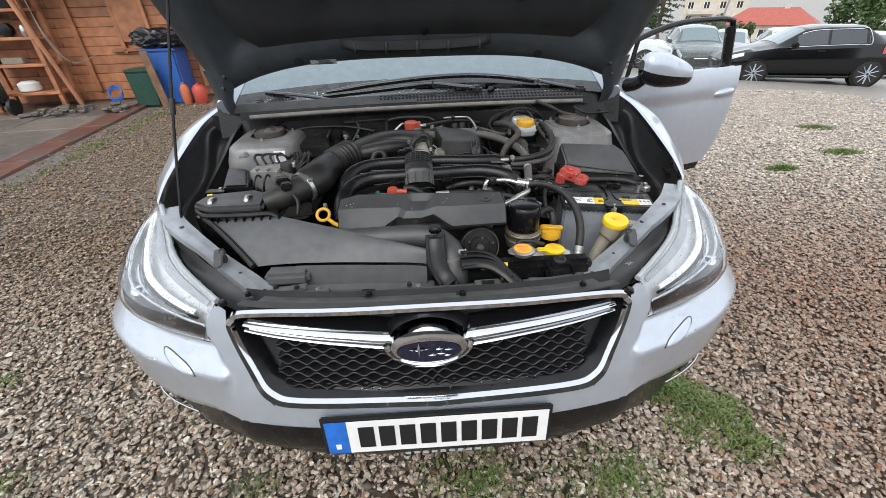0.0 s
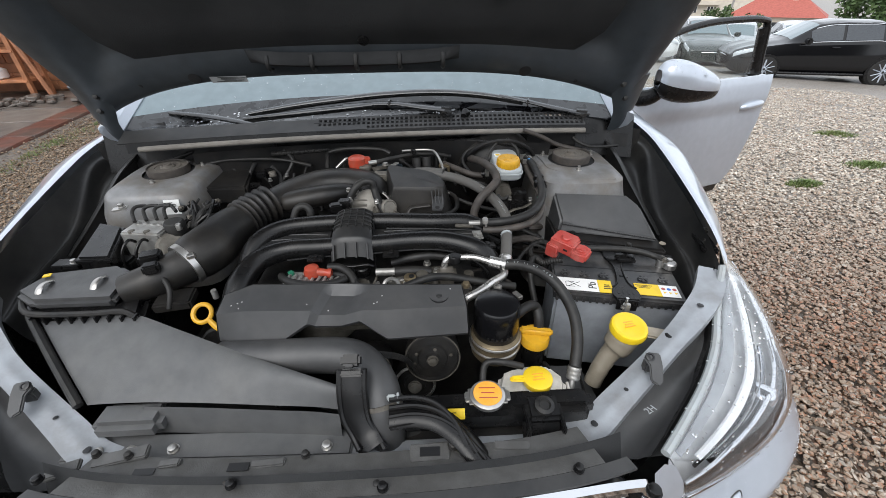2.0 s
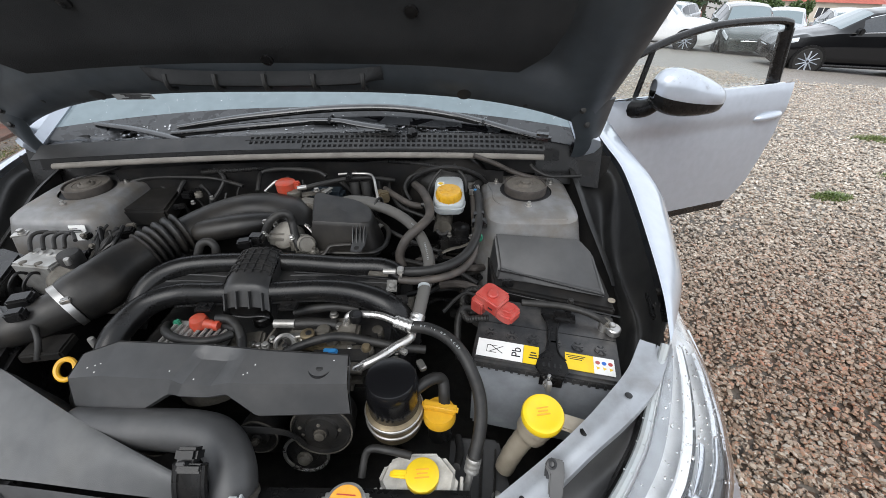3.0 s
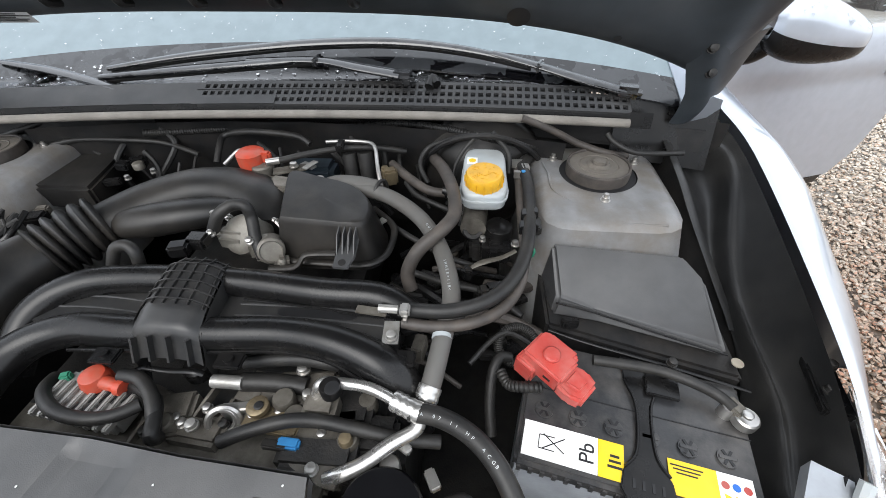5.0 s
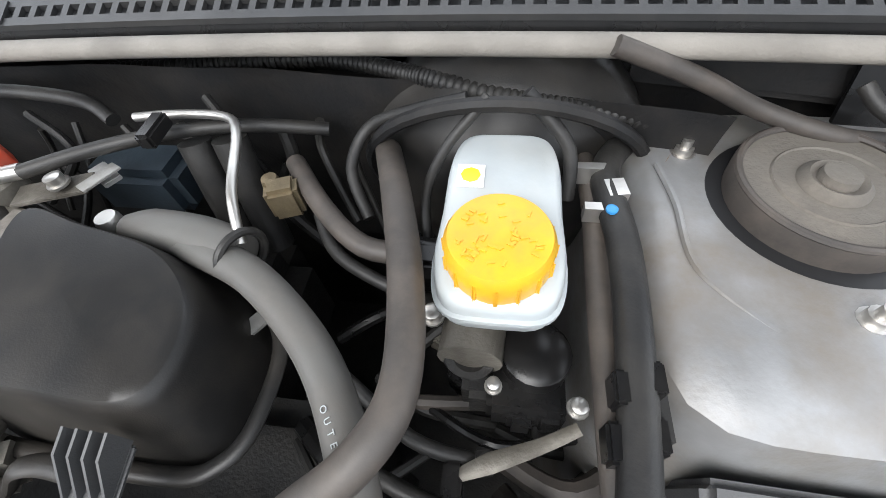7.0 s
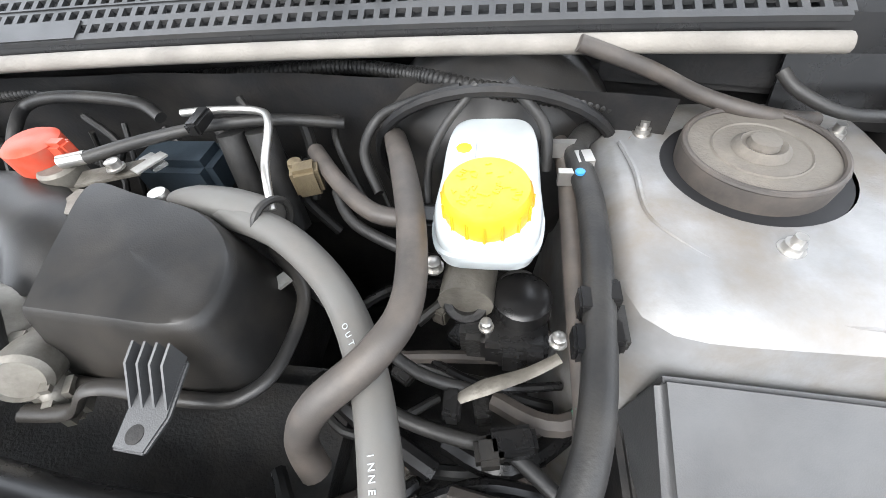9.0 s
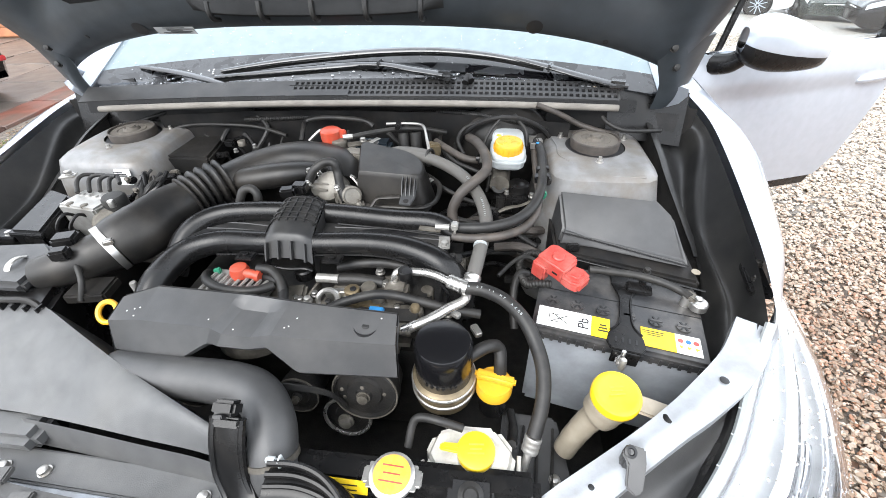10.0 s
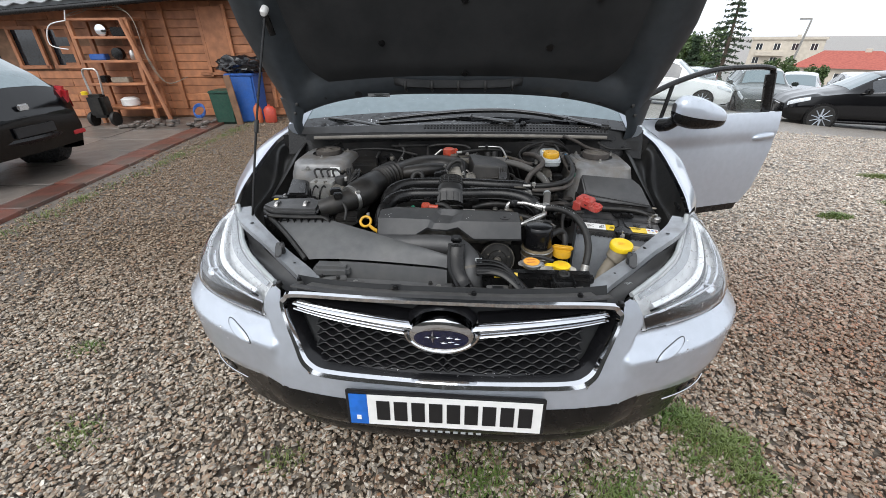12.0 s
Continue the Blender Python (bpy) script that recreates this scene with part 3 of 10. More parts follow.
def grass(name, patches, seed, label):
    """Thin bent blades in loose tufts."""
    rng = random.Random(seed)
    vs, fs = [], []
    for cx, cy, rx, ry, k, h in patches:
        for _ in range(k):
            a, r = rng.uniform(0, 6.283), rng.random() ** 0.75
            x, y = cx + rx * r * math.cos(a) * rng.uniform(0.7, 1.15), cy + ry * r * math.sin(a) * rng.uniform(0.7, 1.15)
            hh = h * rng.uniform(0.4, 1.2) * (1.15 - 0.6 * r)
            d = rng.uniform(0, 6.283)
            w = rng.uniform(0.0012, 0.0026)
            lx, ly = math.cos(d) * hh * rng.uniform(0.3, 1.1), math.sin(d) * hh * rng.uniform(0.3, 1.1)
            px, py = -math.sin(d) * w, math.cos(d) * w
            g = ground_z(x, y) + 0.012
            i = len(vs)
            vs += [(x - px, y - py, g - 0.005), (x + px, y + py, g - 0.005), (x + lx * 0.4 + px, y + ly * 0.4 + py, g + hh * 0.7), (x + lx * 0.4 - px, y + ly * 0.4 - py, g + hh * 0.7), (x + lx, y + ly, g + hh * 0.85)]
            fs += [(i, i + 1, i + 2, i + 3), (i + 3, i + 2, i + 4)]
    me = bpy.data.meshes.new(name)
    me.from_pydata(vs, [], fs)
    m = mat("grass_blade", (0.085, 0.155, 0.03), (0.15, 0.18, 0.055), rough=0.5, scale=3, bump=0.0)
    me.materials.append(m)
    tagged(new(name, me), label, "grass", kind="stuff")


grass("grass", [(1.00, 0.44, 0.13, 0.10, 700, 0.05), (1.10, 0.34, 0.15, 0.11, 800, 0.055), (1.14, 0.20, 0.13, 0.09, 420, 0.045), (0.95, 0.26, 0.10, 0.08, 240, 0.04), (0.62, 0.10, 0.24, 0.14, 800, 0.035), (0.15, 0.12, 0.22, 0.16, 700, 0.035),
                (3.3, 2.75, 0.16, 0.07, 900, 0.05), (4.2, 3.1, 0.25, 0.1, 900, 0.05), (4.4, 2.6, 0.25, 0.1, 900, 0.05), (4.9, 4.2, 0.3, 0.12, 700, 0.05),
                (-1.5, 0.2, 0.16, 0.1, 220, 0.03), (-1.9, 0.7, 0.1, 0.08, 120, 0.03), (-0.6, 0.15, 0.12, 0.08, 120, 0.03)], 5, "low green grass tufts growing through gravel")
grass("grass_verge", [(-3.75 - 0.03 * i, 1.5 + 0.42 * i, 0.10 + 0.05 * ((i * 7) % 3), 0.26, 60 + 45 * ((i * 5) % 4), 0.05) for i in range(17)], 8, "green weeds along the brick edging")

# ---- the silver car: bodywork ----
XC = 0.03
car = thing("car", (XC, 1.6, 0), "wet silver-blue crossover car with raised bonnet and open door", "car")
PLAN = [(0, -0.012), (0.15, -0.010), (0.3, 0.0), (0.42, 0.02), (0.52, 0.05), (0.640, 0.093), (0.748, 0.146), (0.828, 0.216), (0.876, 0.304), (0.894, 0.42), (0.900, 0.60), (0.906, 0.8)]
PLANC = catmull([(x, y, 0) for x, y in PLAN], 8)


def front(u, z, sg, out=0.0):
    """The nose's skin: u along the plan curve (0 to 11), z the height, sg the side."""
    f = max(0.0, min(u * 8, len(PLANC) - 1.001))
    i = int(f)
    p = PLANC[i].lerp(PLANC[i + 1], f - i)
    t = (PLANC[i + 1] - PLANC[i]).normalized()
    nrm = Vector((t.y, -t.x, 0))
    mid = float(np.interp(z, [0.2, 0.40, 0.46, 0.55, 0.62, 0.70, 0.80, 0.86, 0.95], [0.07, 0.03, 0.005, -0.01, 0.0, 0.022, 0.052, 0.075, 0.12]))
    crease = float(np.interp(u, [3.5, 5.0, 7.0, 8.0], [0.676, 0.682, 0.708, 0.716]))
    flank = float(np.interp(z - crease, [-0.47, -0.27, -0.12, -0.006, 0.0, 0.055, 0.09, 0.13, 0.19], [0.08, 0.04, 0.004, 0.0, 0.003, 0.046, 0.050, 0.057, 0.080]))
    k = min(1.0, max(0.0, (u - 3.5 - 6.4 * max(0.0, z - 0.68)) / (0.14 + 6.0 * min(0.12, max(0.0, 0.68 - z)))))
    inset = mid + (flank - mid) * k
    p = p - nrm * (inset - out)
    return Vector((XC + sg * p.x, p.y, z))


def u_of_x(x):
    return float(np.interp(x, [q[0] for q in PLAN], range(len(PLAN))))


# grille hexagon on the nose, half plan: x and height of its outer chrome edge
HEX = [(0.0, 0.612), (0.30, 0.616), (0.385, 0.632), (0.425, 0.70), (0.468, 0.795), (0.462, 0.822), (0.425, 0.838), (0.2, 0.848), (0.0, 0.850)]


def hex_x(z):
    return float(np.interp(z, [0.612, 0.632, 0.70, 0.795, 0.822], [0.372, 0.388, 0.428, 0.472, 0.474]))


ZT_K = [0.0, 0.03, 0.06, 0.10, 0.13, 0.30, 0.55, 0.75, 0.87, 1.0]
ZT_Z = [0.832, 0.84, 0.83, 0.775, 0.738, 0.744, 0.756, 0.782, 0.832, 0.900]


def bumper_side(sg):
    def f(k, v):
        zt = float(np.interp(k, ZT_K, ZT_Z))
        zb = float(np.interp(k, [0, 0.25, 0.5, 1], [0.545, 0.540, 0.53, 0.55]))
        z = zb + (zt - zb) * v
        u0 = u_of_x(hex_x(z))
        return front(u0 + (9.8 - u0) * k, z, sg)
    return grid(f, 170, 36)


def bumper_mid():
    def f(a, v):
        x = (a * 2 - 1) * 0.372
        z = 0.545 + (float(np.interp(abs(x), [0, 0.3, 0.372], [0.616, 0.618, 0.616])) - 0.545) * v
        return front(u_of_x(abs(x)), z, 1 if x >= 0 else -1)
    return grid(f, 60, 4)


bumper = part("bumper", merge(bumper_mid(), bumper_side(1), bumper_side(-1)), M_PAINT, car, "silver painted bumper skin with rain drops")


def lip(z0, z1, x1, out):
    def f(a, v):
        u = (a * 2 - 1) * u_of_x(x1)
        z = z0 + (z1 - z0) * v
        return front(abs(u), z, 1 if u >= 0 else -1, out + 0.012 * math.sin(math.pi * v))
    return grid(f, 60, 6)


part("bumper_lip", merge(lip(0.40, 0.552, 0.535, 0.0), lip(0.30, 0.41, 0.60, -0.03)), M_PLAST, bumper, "black plastic lower bumper lip")
for sg in (-1, 1):
    def cladding(a, v, sg=sg):
        z = 0.33 + (float(np.interp(a, [0, 0.25, 1], [0.555, 0.545, 0.555])) - 0.33) * v
        return front(3.9 + 6.3 * a, z, sg, -0.010)
    part("lower_cladding", grid(cladding, 24, 6), M_PLAST, bumper, "black plastic wheel-arch cladding")
    part("fog_lamp", lathe([(0.036, -0.01), (0.036, 0.004), (0.030, 0.006), (0.028, 0.002), (0.012, 0.004)], front(6.2, 0.47, sg, -0.012), 20, axis=(sg * 0.6, -0.8, 0)), M_GLOSS, bumper, "round fog lamp in black bezel")
    part("fog_trim", tube([front(5.0 + 0.5 * i, 0.485 - 0.002 * i, sg, 0.006) for i in range(5)], 0.0028, 8), M_CHROME, bumper, "bright daytime light strip")
    def flap(r, t, out, sg=sg):
        c, q = math.copysign(abs(math.cos(t)) ** 0.7, math.cos(t)) * r, math.copysign(abs(math.sin(t)) ** 0.8, math.sin(t)) * r
        return front(4.74 + 0.37 * c + 0.04 * q, 0.689 + 0.016 * c + 0.0125 * q, sg, out)
    part("washer_cover", grid(lambda a, v: flap(max(0.02, v), 2 * math.pi * a, 0.0055 - 0.004 * v ** 8), 36, 8), M_PAINT, bumper, "headlight washer flap")
    part("washer_gap", tube([flap(1.05, 2 * math.pi * i / 32, 0.0) for i in range(33)], 0.0013, 6, n=2), M_COVER, bumper)

# grille
gr = part("grille", grid(lambda a, v: front(abs(a * 2 - 1) * u_of_x(0.46), 0.61 + 0.24 * v, 1 if a >= 0.5 else -1, -0.055), 30, 6), M_FELT, car, "gloss black grille with chrome surround")


def hex_path(grow, out):
    pts = []
    for x, z in HEX:
        cx, cz = x * (1 - grow / 0.45), 0.735 + (z - 0.735) * (1 - grow / 0.11)
        pts.append((cx, cz))
    right = [front(u_of_x(x), z, 1, out) for x, z in pts]
    left = [front(u_of_x(x), z, -1, out) for x, z in pts]
    return right[:-1] + left[::-1][:-1]


def band(p0, p1, n=6):
    """A closed ribbon between two closed paths."""
    a, b = catmull([*p0, p0[0]], n)[:-1], catmull([*p1, p1[0]], n)[:-1]
    bm = bmesh.new()
    va, vb = [bm.verts.new(q) for q in a], [bm.verts.new(q) for q in b]
    k = len(a)
    for i in range(k):
        bm.faces.new((va[i], va[(i + 1) % k], vb[(i + 1) % k], vb[i]))
    return bm


part("chrome_frame", merge(band(hex_path(0.0, 0.0), hex_path(0.003, 0.008)), band(hex_path(0.003, 0.008), hex_path(0.0125, 0.005)), band(hex_path(0.0125, 0.005), hex_path(0.0155, -0.006))), M_CHROME, gr, "wide chrome grille surround")
part("inner_frame", merge(band(hex_path(0.0155, -0.006), hex_path(0.027, -0.045))), M_GLOSS, gr, "gloss black inner grille frame")
for sg in (-1, 1):
    def wing(a, v, sg=sg, dz=0.0, h=0.02):
        x = 0.080 + (0.428 - 0.080) * a
        zc = 0.762 + 0.036 * a ** 0.9
        return front(u_of_x(x), zc + dz * (1 - 0.35 * a) + (v - 0.5) * h * (1 - 0.3 * a), sg, -0.018 + 0.017 * math.sin(math.pi * v) + (0.004 if dz > 0 else 0.0))
    part("chrome_wing", grid(lambda a, v: wing(a, v, sg, 0.0115, 0.018), 16, 8), M_CHROME, gr, "chrome grille wing bar")
    part("chrome_wing", grid(lambda a, v: wing(a, v, sg, -0.0115, 0.014), 16, 8), M_CHROME, gr, "lower chrome wing bar")
    part("wing_core", grid(lambda a, v: wing(a, v, sg, 0.0, 0.042) + Vector((0, 0.010, 0)), 12, 4), M_GLOSS, gr)
    part("upper_panel", grid(lambda a, v, sg=sg: front(u_of_x(0.09 + 0.31 * a), 0.786 + 0.026 * a + 0.008 * v, sg, -0.014 - 0.034 * v), 12, 4), M_GLOSS, gr, "gloss black upper grille panel with drops")

# honeycomb-like mesh of wavy bars
mesh_bm = bmesh.new()
WAVE = (1.0, 1.0, 0.0, -1.0, -1.0, 0.0)
for row in range(8):
    z0 = 0.646 + 0.0150 * row
    runs, pts = [], []
    for i in range(101):
        x = -0.365 + 0.0073 * i
        zz = z0 + 0.0042 * WAVE[(i + 3 * (row % 2)) % 6]
        if abs(x) < hex_x(zz) - 0.048 and zz < 0.738 + 0.10 * abs(x):
            pts.append((x, zz))
        else:
            runs.append(pts)
            pts = []
    runs.append(pts)
    for pts in runs:
        if len(pts) < 4:
            continue
        edge = [front(u_of_x(abs(x)), z, 1 if x >= 0 else -1, -0.026) for x, z in pts]
        tube(edge, 0.0021, 5, bm=mesh_bm, smooth_path=False)
        back = [front(u_of_x(abs(x)), z + 0.003, 1 if x >= 0 else -1, -0.050) for x, z in pts]
        va, vb = [mesh_bm.verts.new(p) for p in edge], [mesh_bm.verts.new(p) for p in back]
        for i in range(len(va) - 1):
            mesh_bm.faces.new((va[i], va[i + 1], vb[i + 1], vb[i]))
lower_panel = part("lower_panel", grid(lambda a, v: front(abs(a * 2 - 1) * u_of_x(0.372), 0.6235 + 0.021 * v, 1 if a >= 0.5 else -1, -0.006 - 0.032 * v), 40, 4), M_GLOSS, gr, "wet gloss black panel below the mesh")
part("grille_mesh", mesh_bm, M_GRILLEM, gr, "black honeycomb grille mesh")

# oval badge with plain star shapes
SLP = 0.06
EC = Vector((0.020, 0.024, 0.768))


def oval(rx, rz, y0, y1, ins):
    bm = bmesh.new()
    rings = []
    for q, yy in ((1.0, y0), (1.0, y1), (1 - ins, y1 - 0.004), (0.6, y1 - 0.005), (0.2, y1 - 0.0055), (0.01, y1 - 0.0055)):
        rings.append([bm.verts.new((EC.x + rx * q * math.cos(t), yy + SLP * rz * q * math.sin(t), EC.z + rz * q * math.sin(t))) for t in (2 * math.pi * i / 40 for i in range(40))])
    for a, b in zip(rings, rings[1:]):
        for i in range(40):
            bm.faces.new((a[i], a[(i + 1) % 40], b[(i + 1) % 40], b[i]))
    return bm, rings[-1]


bm_, ring = oval(0.082, 0.047, EC.y + 0.034, EC.y - 0.010, 0.17)
badge = part("badge", bm_, M_CHROME, gr, "oval chrome badge ring")
bm = bmesh.new()
bm.faces.new([bm.verts.new((EC.x + 0.070 * math.cos(t), EC.y - 0.0165 + SLP * 0.031 * math.sin(t), EC.z - 0.005 + (0.031 if math.sin(t) < 0 else 0.025) * math.sin(t))) for t in (2 * math.pi * i / 40 for i in range(40))])
part("badge_field", bm, M_NAVY, gr, "dark blue badge field")
bm = bmesh.new()
for sx, sz, q in ((-0.022, 0.004, 0.021), (0.008, -0.012, 0.009), (0.026, -0.009, 0.009), (0.022, 0.004, 0.009), (0.042, 0.002, 0.009), (0.040, -0.014, 0.008)):
    c = Vector((EC.x + sx, EC.y - 0.0185 + SLP * sz, EC.z - 0.004 + sz))
    star = []
    for i in range(8):
        rr = q if i % 2 == 0 else q * 0.22
        t = math.pi / 4 * i
        star.append(bm.verts.new(c + Vector((rr * math.cos(t), SLP * rr * 0.9 * math.sin(t), rr * 0.9 * math.sin(t)))))
    tip = bm.verts.new(c + Vector((0, -0.002, 0)))
    for i in range(8):
        bm.faces.new((star[i], star[(i + 1) % 8], tip))
part("badge_star", bm, M_CHROME, gr, "small chrome star shapes")

part("badge_cradle", tube([(EC.x + 0.093 * math.cos(t), EC.y + 0.004 - 0.012 * math.sin(-t), EC.z + 0.004 + 0.056 * math.sin(t)) for t in np.linspace(math.radians(185), math.radians(355), 15)], 0.008, 8, n=2), M_CHROME, gr, "chrome arc under the badge")
part("badge_hood", grid(lambda a, v: Vector((EC.x + (0.086 + 0.012 * v) * math.cos(math.pi * (0.1 + 0.8 * a)), EC.y + 0.012 + 0.028 * v + 0.012 * math.sin(math.pi * a), EC.z + 0.004 + (0.050 + 0.012 * v) * math.sin(math.pi * (0.1 + 0.8 * a)))), 24, 3), M_GLOSS, gr, "gloss black hood round the badge")

# number plate with plain bars
plate = part("number_plate", rbox((0.03, -0.030, 0.545), (0.535, 0.012, 0.122), 0.004, rx=-4), M_INKHOLE, car, "black-framed number plate")
PLR = pose(0.03, -0.0375, 0.545, -4)


def on_plate(x, z, w, h, d=0.001):
    bm = bmesh.new()
    bmesh.ops.create_cube(bm, size=1)
    bmesh.ops.transform(bm, matrix=PLR @ Matrix.Translation((x, -d / 2, z)) @ Matrix.Diagonal((w, d, h, 1)), verts=bm.verts)
    return bm


part("plate_face", on_plate(0.025, 0, 0.465, 0.104), M_WHITE, plate, "white plate face")
part("plate_band", on_plate(-0.233, 0, 0.05, 0.104), M_BLUE, plate, "blue band")
bars = []
for i in range(9):
    bars.append(on_plate(-0.165 + 0.0475 * i, 0, 0.036, 0.066, 0.003))
for b_ in bars:
    part("plate_bar", b_, M_INKHOLE, plate)
part("plate_bar", on_plate(-0.233, -0.028, 0.012, 0.014, 0.003), M_WHITE, plate)
for i in range(9):
    part("dealer_bar", on_plate(0.01 + 0.021 * (i - 4), -0.0665, 0.013, 0.006, 0.002), M_TANK, plate)

# headlights
HU = [(0.482, 0.114, 0.841), (0.535, 0.160, 0.849), (0.606, 0.228, 0.857), (0.662, 0.296, 0.864), (0.695, 0.352, 0.877), (0.716, 0.394, 0.905), (0.734, 0.430, 0.940)]
HUC = catmull(HU, 8)


def head_low(k, sg, out=0.0):
    kk = 0.13 + 0.87 * k
    z = float(np.interp(kk, ZT_K, ZT_Z))
    u0 = u_of_x(hex_x(z))
    return front(u0 + (9.8 - u0) * kk, z + 0.003, sg, out)


def head_up(k, sg):
    f = k * (len(HUC) - 1)
    i = min(int(f), len(HUC) - 2)
    p = HUC[i].lerp(HUC[i + 1], f - i)
    return Vector((XC + sg * p.x, p.y, p.z))


def head_skin(k, v, sg, bulge):
    a, b = head_low(k, sg), head_up(k, sg)
    p = a.lerp(b, v)
    nrm = Vector((sg * 0.55, -0.45, 0.70)).normalized()
    return p + nrm * bulge * (1 - k ** 6) * (1 - (1 - min(1.0, k * 8)) ** 2 * 0.7) * math.sin(math.pi * v ** 0.7) ** 0.8


for sg in (-1, 1):
    hl = part("headlight", grid(lambda k, v, sg=sg: head_skin(k, v, sg, -0.028), 24, 10), M_HLAMP, car, "clear headlight with bright reflector")
    part("lens", grid(lambda k, v, sg=sg: head_skin(k, v, sg, 0.034), 40, 18, 0.003), M_LENS, hl, "clear wet polycarbonate headlight lens").visible_shadow = False
    part("dark_bezel", grid(lambda k, v, sg=sg: head_skin(0.02 + 0.90 * k, 0.03 + (0.33 - 0.10 * k + 0.03 * math.sin(6 * k)) * v, sg, 0.004 + 0.006 * v), 28, 5), M_GLOSS, hl, "dark inner bezel")
    part("bezel_rim", tube([head_skin(0.02 + 0.90 * k / 20, 0.375 - 0.10 * k / 20 + 0.03 * math.sin(6 * k / 20), sg, 0.014) for k in range(21)], 0.0035, 8, n=2), M_CHROME, hl, "bright bezel edge")
    part("lower_rim", tube([head_skin(0.02 + 0.94 * k / 20, 0.03, sg, 0.014) for k in range(21)], 0.0045, 8, n=2), M_CHROME, hl, "bright lower lamp edge")
    part("lamp_edge", grid(lambda k, v, sg=sg: head_skin(0.05 + 0.93 * k, 0.83 + 0.13 * v, sg, 0.012), 24, 3, 0.002), M_BATTG, hl, "grey inner lamp edge")
    part("reflector_fin", grid(lambda k, v, sg=sg: head_skin(0.1 + 0.85 * k, 0.52 + 0.10 * v, sg, 0.006), 20, 3, 0.004), M_HLAMP, hl, "bright reflector fin")
    pc = head_skin(0.45, 0.24, sg, 0.002)
    part("projector", lathe([(0.024, -0.03), (0.024, 0.004), (0.020, 0.007), (0.019, 0.004), (0.013, 0.009), (0.006, 0.011)], pc, 24, axis=(sg * 0.45, -0.85, 0.25)), M_CHROME, hl, "round projector lamp")
    # gloss black strip drawn in as a shadow line between the reflector steps
    part("shadow_gap", grid(lambda k, v, sg=sg: head_skin(0.08 + 0.86 * k, 0.44 + 0.05 * v, sg, 0.001), 20, 2, 0.003), M_GLOSS, hl)
    part("reflector_fin", grid(lambda k, v, sg=sg: head_skin(0.12 + 0.55 * k, 0.34 + 0.07 * v, sg, 0.004), 20, 3, 0.004), M_CHROME, hl, "chrome strip inside the lamp")
    for q in range(9):
        part("flange_tick", tube([head_up(0.10 + 0.1 * q, sg) + Vector((-sg * 0.010, 0.009, 0.005)), head_up(0.10 + 0.1 * q, sg) + Vector((0, 0, 0.008))], 0.0013, 5), M_TANK, hl)
    part("lens_flange", tube([head_up(i / 14, sg) + Vector((-sg * 0.004, 0.004, 0.002)) for i in range(15)], 0.007, 8, n=3), M_TANK, hl, "pale lens sealing flange")

    part("rear_shell", grid(lambda k, v, sg=sg: head_up(k, sg) + Vector((-sg * (0.012 + 0.05 * v), 0.012 + 0.05 * v, -0.004 - 0.36 * v)), 20, 5), M_PLAST, hl, "black headlight housing")

# front wings, their black inner liners
LIP = [(0.738, 0.435, 0.945), (0.762, 0.54, 0.968), (0.784, 0.70, 0.998), (0.800, 0.85, 1.025), (0.802, 0.95, 1.045), (0.790, 1.05, 1.062), (0.79, 1.22, 1.075), (0.80, 1.45, 1.09)]
LIPC = catmull(LIP, 8)
LOWIN = [(0.640, 0.42, 0.80), (0.722, 0.56, 0.84), (0.738, 0.65, 0.872), (0.730, 0.715, 0.902), (0.704, 0.80, 0.962), (0.692, 0.864, 1.00), (0.688, 0.944, 1.022), (0.69, 1.03, 1.035)]
LOWC = catmull(LOWIN, 8)


def along(c, k):
    f = k * (len(c) - 1)
    i = min(int(f), len(c) - 2)
    return c[i].lerp(c[i + 1], f - i)


def side(p, sg):
    return Vector((XC + sg * p.x, p.y, p.z))


for sg in (-1, 1):
    def wing_skin(k, v, sg=sg):
        p = along(LIPC, k)
        nose = max(0.0, 1 - 3 * k)
        prof = [(0.0, 0.0), (0.012, 0.003), (0.040, -0.006), (0.074, -0.020), (0.101, -0.045), (0.118 + nose * 0.014, -0.12), (0.120 + nose * 0.055, -0.25), (0.108 + nose * 0.07, -0.46)]
        f = v * 7
        i = min(int(f), 6)
        a, b = prof[i], prof[i + 1]
        out = a[0] + (b[0] - a[0]) * (f - i)
        return side(p + Vector((out, 1.55 * out * max(0.0, 1 - 2.2 * k), a[1] + (b[1] - a[1]) * (f - i))), sg)
    fender = part("front_wing", grid(wing_skin, 36, 18), M_PAINT, car, "silver front wing")

    def liner(k, v, sg=sg):
        a, b = along(LIPC, 0.72 * k), along(LOWC, k)
        p = a.lerp(b, v)
        p.z -= 0.075 * math.sin(math.pi * v) * min(1.0, 0.25 + 1.6 * k)
        wob = 0.012 * math.sin(9 * k + 2 * v) * math.sin(math.pi * v)
        bead = 0.016 * math.exp(-((v - 0.42 - 0.22 * math.sin(5.5 * k + 0.6)) / 0.10) ** 2)
        return side(p + Vector((wob - 0.006, 0, -0.012 * (1 - v) + 0.02 * math.sin(math.pi * v) + bead)), sg)
    part("wing_liner", grid(liner, 48, 28), M_LINER, fender, "black plastic inner wing cover")

# inner wings and bay floor, dark
part("bay_floor", grid(lambda a, v: Vector((XC - 0.75 + 1.5 * a, 0.17 + 0.95 * v, 0.50)), 4, 4), M_DARKMET, car, "dark bottom of the engine bay")
